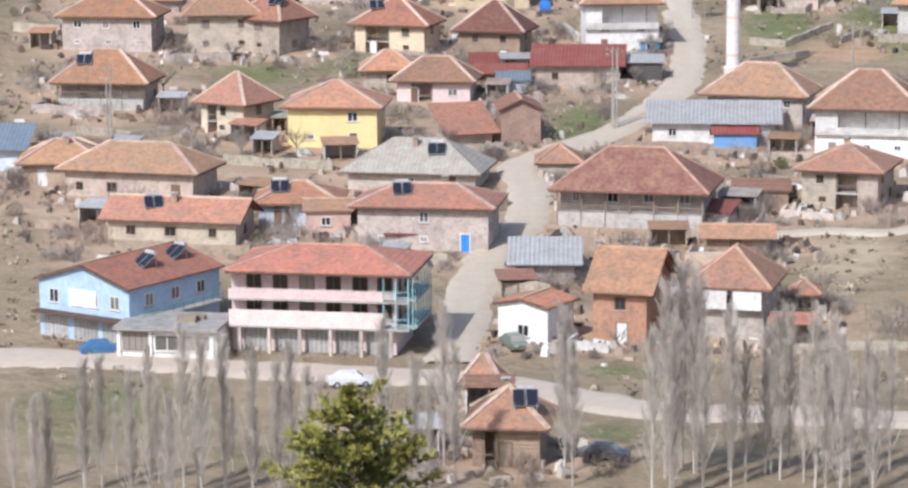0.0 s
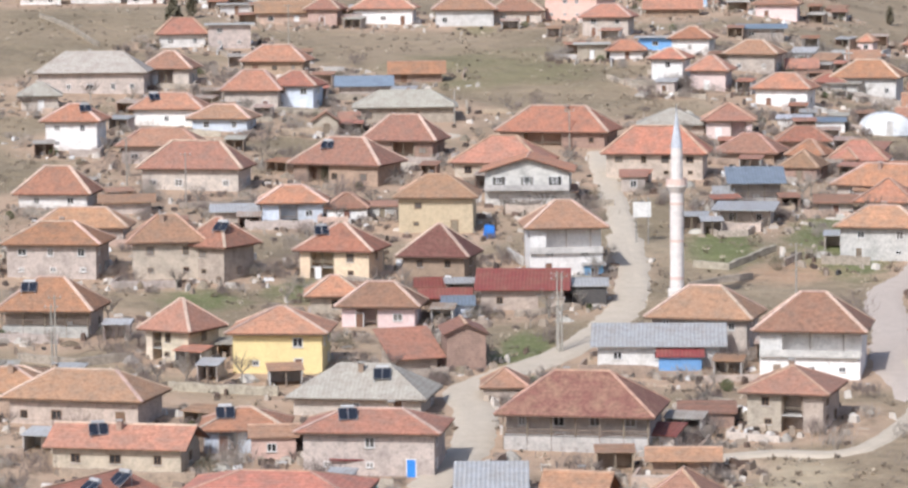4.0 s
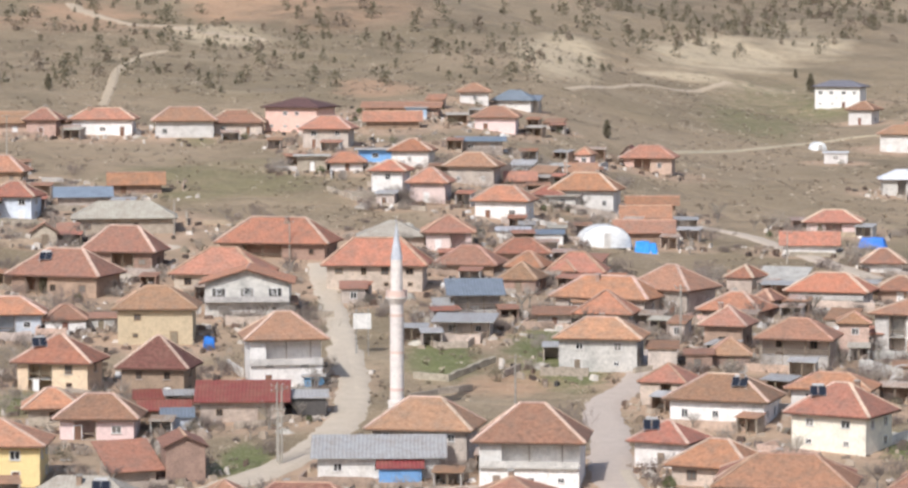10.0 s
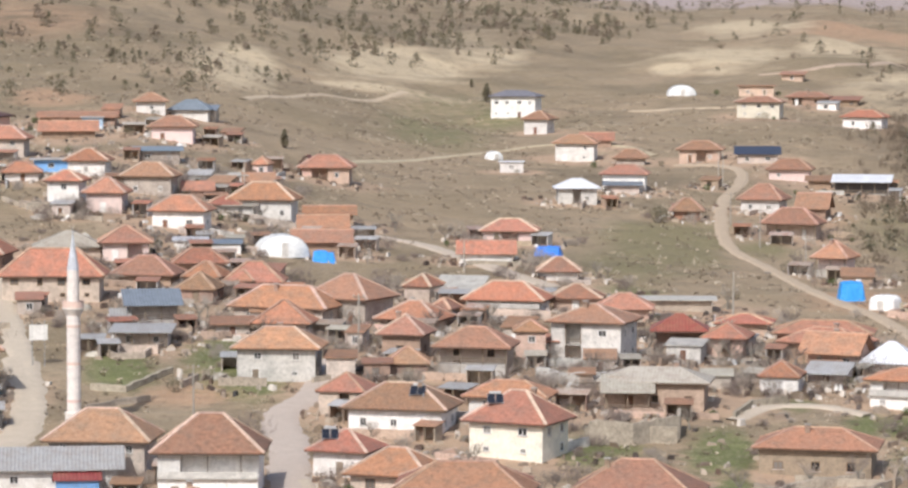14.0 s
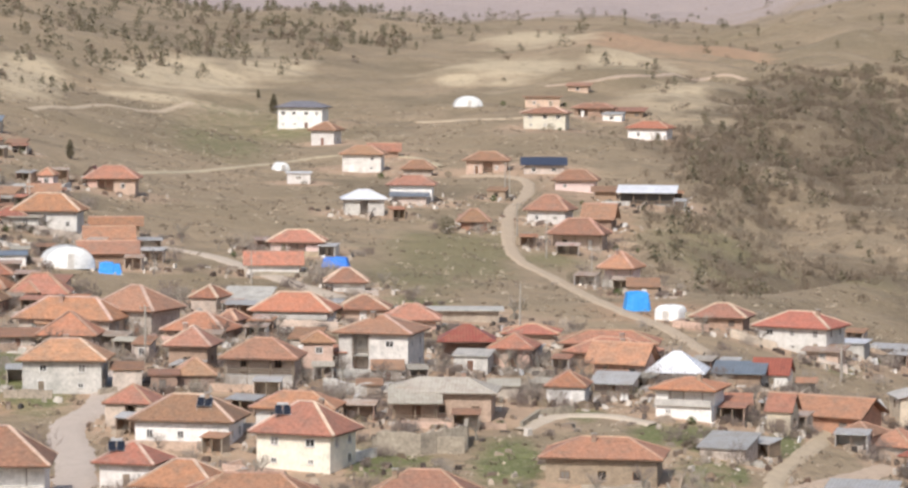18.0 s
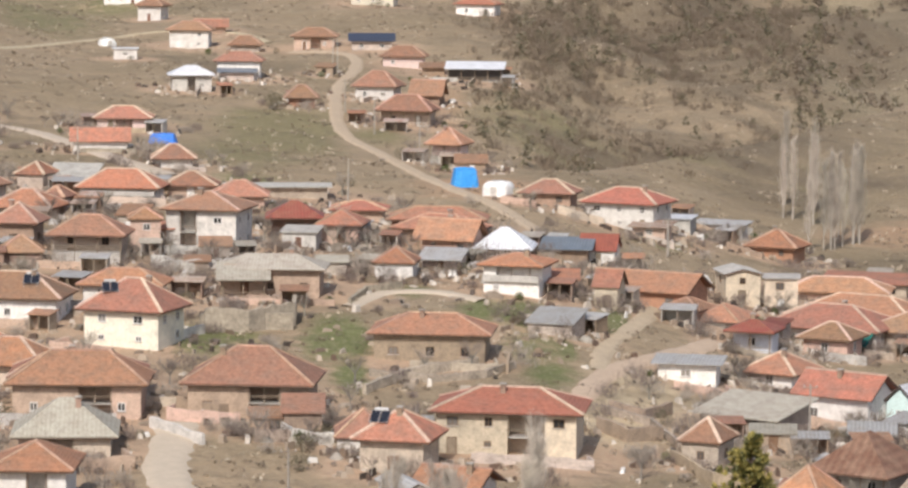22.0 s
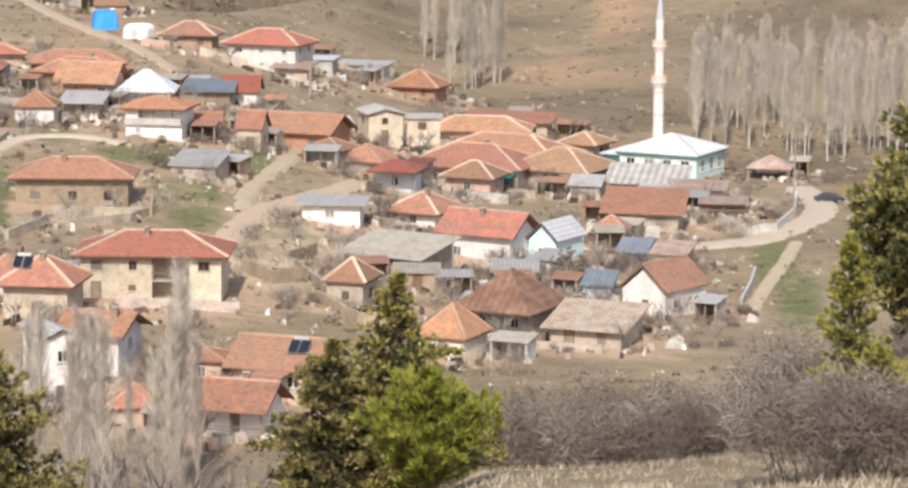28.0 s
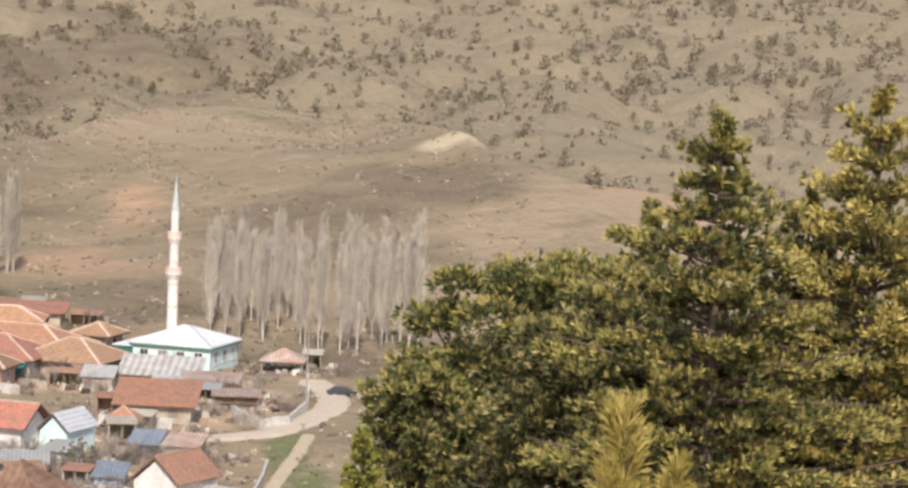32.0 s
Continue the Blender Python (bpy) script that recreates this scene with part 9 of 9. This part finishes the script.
conifer("pine_tree", "rounded yellow-green pine below the lookout", -6.51, 61.66, 55.77, 3.0, 2.5, PINE, 1, 18, 9, 0.0, 0.17, 7, 0.5, 0.022)
conifer("pine_tree", "young yellow-green pine with upright shoots", 7.02, 45.46, 60.56, 2.0, 1.7, PINE, 2, 12, 7, -1.1, 0.24, 9, 0.8, 0.012)
conifer("juniper_tree", "dense dark olive juniper on the near slope", 11.89, 53.70, 59.50, 3.0, 2.6, PINE_DARK, 3, 20, 10, 0.05, 0.15, 7, 0.55, 0.022)
conifer("fir_tree", "tall olive fir with drooping limbs", 20.37, 56.44, 59.80, 3.0, 3.0, CEDAR, 4, 16, 8, 0.12, 0.16, 7, 0.95, 0.022, 0.1, 0.4)
conifer("juniper_tree", "dark juniper beside olive fir", 18.92, 55.88, 58.72, 3.0, 1.9, PINE_DARK, 9, 16, 9, 0.1, 0.15, 7, 0.55, 0.022)
conifer("pine_tree", "fresh bright green young pine with upright limbs", 17.48, 46.85, 59.61, 2.0, 1.5, PINE_LIGHT, 5, 14, 8, -0.7, 0.2, 10, 0.85, 0.012)
broad_crown("cedar_tree", "dense rounded olive-green evergreen on the near slope", 29.86, 49.72, 62.33, 2.3, 2.3, CEDAR, 6, 9500, 0.19, 0.02)
broad_crown("cedar_tree", "low olive-green evergreen beside dry bushes", 27.23, 48.94, 61.54, 1.15, 1.1, CEDAR, 7, 2800, 0.18, 0.019)
broad_crown("cedar_tree", "dense dark evergreen behind golden shoots", 24.88, 38.69, 63.56, 1.8, 1.7, PINE_DARK, 17, 4200)
conifer("cedar_tree", "tall olive cedar with a thin leader", 24.13, 35.59, 67.92, 4.0, 3.3, CEDAR, 8, 18, 10, 0.08, 0.15, 10, 0.72, 0.017, 0.1, 0.32)
conifer("cedar_tree", "tall golden-green cedar with open upper limbs", 27.03, 35.98, 68.24, 4.0, 3.3, CEDAR_GOLD, 10, 18, 10, -0.05, 0.15, 10, 0.72, 0.017, 0.1, 0.35)
conifer("cedar_tree", "dark cedar at the edge of the slope", 27.46, 38.15, 66.60, 4.0, 2.8, PINE_DARK, 11, 20, 9, 0.15, 0.15, 7, 0.75, 0.022, 0.1, 0.35)
conifer("pine_sapling", "young pine with golden upright shoots", 12.95, 20.21, 66.37, 1.0, 0.26, SHOOT, 12, 17, 4, -1.5, 0.19, 8, 0.3, 0.005)
conifer("pine_sapling", "small pine with golden upright shoots", 13.28, 19.99, 66.01, 1.0, 0.2, SHOOT, 13, 15, 4, -1.5, 0.17, 8, 0.3, 0.005)
conifer("pine_tree", "small yellow-green pine at the slope edge", 24.40, 45.92, 61.94, 1.2, 0.6, PINE, 14, 12, 7, 0.0, 0.15, 8, 0.6, 0.014)
conifer("pine_tree", "low yellow-green pine shading the dry grass", 23.92, 43.91, 59.54, 1.5, 1.0, PINE, 15, 11, 7, 0.0, 0.15, 8, 0.6, 0.014)
broad_crown("juniper_tree", "dark juniper behind golden shoots on the slope", 24.80, 39.33, 62.88, 1.9, 1.8, PINE_DARK, 28, 4400)
conifer("cedar_tree", "olive cedar rising between two larger cedars", 25.29, 39.02, 66.35, 3.0, 2.0, CEDAR, 31, 17, 7, 0.1, 0.14, 8, 0.8, 0.018)
plant("bush", "leafless grey-brown bush on the dry slope", "bush", "bushes on the near slope", "bush0", 23.50, 58.45, land_at(23.50, 58.45), 1.14, 0)
plant("bush", "leafless grey-brown bush on the dry slope", "bush", "bushes on the near slope", "bush1", 24.19, 56.54, land_at(24.19, 56.54), 0.92, 67)
plant("bush", "leafless grey-brown bush on the dry slope", "bush", "bushes on the near slope", "bush2", 24.60, 55.82, land_at(24.60, 55.82), 0.93, 134)
plant("bush", "leafless grey-brown bush on the dry slope", "bush", "bushes on the near slope", "bush0", 25.81, 55.27, land_at(25.81, 55.27), 0.93, 201)
plant("bush", "leafless grey-brown bush on the dry slope", "bush", "bushes on the near slope", "bush1", 26.63, 55.44, land_at(26.63, 55.44), 0.98, 268)
plant("bush", "leafless grey-brown bush on the dry slope", "bush", "bushes on the near slope", "bush2", 27.04, 53.56, land_at(27.04, 53.56), 1.09, 335)
plant("bush", "leafless grey-brown bush on the dry slope", "bush", "bushes on the near slope", "bush0", 27.51, 53.32, land_at(27.51, 53.32), 1.39, 42)
plant("bush", "leafless grey-brown bush on the dry slope", "bush", "bushes on the near slope", "bush1", 27.98, 53.08, land_at(27.98, 53.08), 1.47, 109)
plant("bush", "leafless grey-brown bush on the dry slope", "bush", "bushes on the near slope", "bush2", 28.46, 52.82, land_at(28.46, 52.82), 1.41, 176)
plant("bush", "leafless grey-brown bush on the dry slope", "bush", "bushes on the near slope", "bush0", 28.36, 51.74, land_at(28.36, 51.74), 1.19, 243)
plant("bush", "leafless grey-brown bush on the dry slope", "bush", "bushes on the near slope", "bush1", 24.01, 54.99, land_at(24.01, 54.99), 0.47, 310)
plant("bush", "leafless grey-brown bush on the dry slope", "bush", "bushes on the near slope", "bush2", 24.71, 54.13, land_at(24.71, 54.13), 0.41, 17)
plant("bush", "leafless grey-brown bush on the dry slope", "bush", "bushes on the near slope", "bush0", 23.18, 58.58, land_at(23.18, 58.58), 1.19, 84)
plant("bush", "leafless grey-brown bush on the dry slope", "bush", "bushes on the near slope", "bush1", 26.41, 52.76, land_at(26.41, 52.76), 0.74, 151)
plant("bush", "leafless grey-brown bush on the dry slope", "bush", "bushes on the near slope", "bush2", 22.50, 57.77, land_at(22.50, 57.77), 0.88, 218)
plant("bare_tree", "leafless grey thicket tree below the lookout", "tree", "bare trees below the lookout", "bare3", 16.32, 59.81, land_at(16.32, 59.81), 1.31, 285)
plant("bare_tree", "leafless grey thicket tree below the lookout", "tree", "bare trees below the lookout", "bare0", 17.58, 60.50, land_at(17.58, 60.50), 1.30, 352)
plant("bare_tree", "leafless grey thicket tree below the lookout", "tree", "bare trees below the lookout", "bare1", 15.40, 59.02, land_at(15.40, 59.02), 1.22, 59)
plant("bare_tree", "leafless grey thicket tree below the lookout", "tree", "bare trees below the lookout", "bare2", 16.32, 57.74, land_at(16.32, 57.74), 1.14, 126)
plant("bush", "leafless grey-brown bush on the dry slope", "bush", "bushes on the near slope", "bush1", 25.71, 56.42, land_at(25.71, 56.42), 1.44, 193)
plant("bush", "leafless grey-brown bush on the dry slope", "bush", "bushes on the near slope", "bush2", 26.11, 55.13, land_at(26.11, 55.13), 1.24, 260)
plant("bush", "leafless grey-brown bush on the dry slope", "bush", "bushes on the near slope", "bush0", 24.50, 55.86, land_at(24.50, 55.86), 1.20, 327)
plant("bush", "leafless grey-brown bush on the dry slope", "bush", "bushes on the near slope", "bush1", 24.07, 57.14, land_at(24.07, 57.14), 1.38, 34)
plant("bush", "leafless grey-brown bush on the dry slope", "bush", "bushes on the near slope", "bush2", 26.97, 51.35, land_at(26.97, 51.35), 1.39, 101)
plant("bush", "leafless grey-brown bush on the dry slope", "bush", "bushes on the near slope", "bush0", 27.42, 49.97, land_at(27.42, 49.97), 1.38, 168)
plant("bush", "leafless grey-brown bush on the dry slope", "bush", "bushes on the near slope", "bush1", 28.15, 49.56, land_at(28.15, 49.56), 1.23, 235)
plant("bush", "leafless grey-brown bush on the dry slope", "bush", "bushes on the near slope", "bush2", 28.28, 48.34, land_at(28.28, 48.34), 1.07, 302)
plant("bush", "leafless grey-brown bush on the dry slope", "bush", "bushes on the near slope", "bush0", 26.33, 51.68, land_at(26.33, 51.68), 1.16, 9)
plant("bare_tree", "leafless grey thicket tree below the lookout", "tree", "bare trees below the lookout", "bare0", 15.73, 59.97, land_at(15.73, 59.97), 1.35, 76)
plant("bare_tree", "leafless grey thicket tree below the lookout", "tree", "bare trees below the lookout", "bare1", 16.49, 59.77, land_at(16.49, 59.77), 1.29, 143)
plant("bare_tree", "leafless grey thicket tree below the lookout", "tree", "bare trees below the lookout", "bare2", 17.28, 60.06, land_at(17.28, 60.06), 1.30, 210)
plant("bare_tree", "leafless grey thicket tree below the lookout", "tree", "bare trees below the lookout", "bare3", 17.90, 59.36, land_at(17.90, 59.36), 1.12, 277)
plant("bare_tree", "leafless grey thicket tree below the lookout", "tree", "bare trees below the lookout", "bare0", 18.39, 58.68, land_at(18.39, 58.68), 0.96, 344)
plant("bare_tree", "leafless grey thicket tree below the lookout", "tree", "bare trees below the lookout", "bare1", 15.64, 57.93, land_at(15.64, 57.93), 1.17, 51)
plant("bare_tree", "leafless grey thicket tree below the lookout", "tree", "bare trees below the lookout", "bare2", 16.90, 57.57, land_at(16.90, 57.57), 1.03, 118)
plant("bush", "leafless grey-brown bush on the dry slope", "bush", "bushes on the near slope", "bush1", 24.20, 54.90, land_at(24.20, 54.90), 0.91, 185)
plant("bush", "leafless grey-brown bush on the dry slope", "bush", "bushes on the near slope", "bush1", 24.70, 54.68, land_at(24.70, 54.68), 0.95, 252)
plant("bush", "leafless grey-brown bush on the dry slope", "bush", "bushes on the near slope", "bush1", 25.59, 54.27, land_at(25.59, 54.27), 0.96, 319)
plant("bush", "leafless grey-brown bush on the dry slope", "bush", "bushes on the near slope", "bush1", 26.29, 54.49, land_at(26.29, 54.49), 0.98, 26)
plant("bush", "leafless grey-brown bush on the dry slope", "bush", "bushes on the near slope", "bush1", 26.56, 53.80, land_at(26.56, 53.80), 1.01, 93)
plant("bush", "leafless grey-brown bush on the dry slope", "bush", "bushes on the near slope", "bush1", 19.19, 37.36, land_at(19.19, 37.36), 1.08, 160)
plant("bush", "leafless grey-brown bush on the dry slope", "bush", "bushes on the near slope", "bush2", 19.52, 37.19, land_at(19.52, 37.19), 1.14, 227)
plant("bush", "leafless grey-brown bush on the dry slope", "bush", "bushes on the near slope", "bush1", 19.56, 36.60, land_at(19.56, 36.60), 1.03, 294)
plant("bush", "leafless grey-brown bush on the dry slope", "bush", "bushes on the near slope", "bush1", 19.58, 36.02, land_at(19.58, 36.02), 0.97, 1)
plant("bush", "leafless grey-brown bush on the dry slope", "bush", "bushes on the near slope", "bush1", 19.85, 35.88, land_at(19.85, 35.88), 0.85, 68)
plant("bush", "leafless grey-brown bush on the dry slope", "bush", "bushes on the near slope", "bush0", 24.48, 47.01, land_at(24.48, 47.01), 1.25, 135)
plant("bush", "leafless grey-brown bush on the dry slope", "bush", "bushes on the near slope", "bush1", 24.94, 46.77, land_at(24.94, 46.77), 1.37, 202)
plant("bush", "leafless grey-brown bush on the dry slope", "bush", "bushes on the near slope", "bush2", 25.49, 46.47, land_at(25.49, 46.47), 1.33, 269)
plant("bush", "leafless grey-brown bush on the dry slope", "bush", "bushes on the near slope", "bush1", 25.99, 46.19, land_at(25.99, 46.19), 1.35, 336)
plant("bush", "leafless grey-brown bush on the dry slope", "bush", "bushes on the near slope", "bush1", 26.50, 45.90, land_at(26.50, 45.90), 1.31, 43)
plant("bush", "leafless grey-brown bush on the dry slope", "bush", "bushes on the near slope", "bush2", 27.00, 45.60, land_at(27.00, 45.60), 1.14, 110)
plant("bush", "leafless grey-brown bush on the dry slope", "bush", "bushes on the near slope", "bush1", 24.76, 46.86, land_at(24.76, 46.86), 0.86, 177)
plant("bush", "leafless grey-brown bush on the dry slope", "bush", "bushes on the near slope", "bush1", 25.60, 46.41, land_at(25.60, 46.41), 0.89, 244)
plant("bush", "leafless grey-brown bush on the dry slope", "bush", "bushes on the near slope", "bush2", 26.36, 45.98, land_at(26.36, 45.98), 0.84, 311)



def dry_grass():
    """Dry tussocks on the near slope."""
    dice = random.Random(77)
    v, f = [], []
    for _ in range(3000):
        bearing, r = dice.uniform(19.5, 34), dice.uniform(36, 66)
        x, y = math.sin(radians(bearing)) * r, math.cos(radians(bearing)) * r
        if noise.noise(Vector((x * 0.5, y * 0.5, 0))) < -0.25:
            continue
        z = HEIGHT(x, y)
        for _ in range(dice.randrange(4, 10)):
            p = Vector((x + dice.uniform(-0.12, 0.12), y + dice.uniform(-0.12, 0.12), z - 0.03))
            q = p + Vector((dice.uniform(-0.12, 0.12), dice.uniform(-0.12, 0.12), dice.uniform(0.06, 0.2)))
            s = Vector((dice.uniform(-1, 1), dice.uniform(-1, 1), 0)).normalized() * 0.009
            n = len(v)
            v += [tuple(p - s), tuple(p + s), tuple(q)]
            f.append((n, n + 1, n + 2))
    tagged(part("dry_grass", v, f, GRASS), "dry yellow grass tussocks on the near slope", "grass", kind="stuff")


dry_grass()
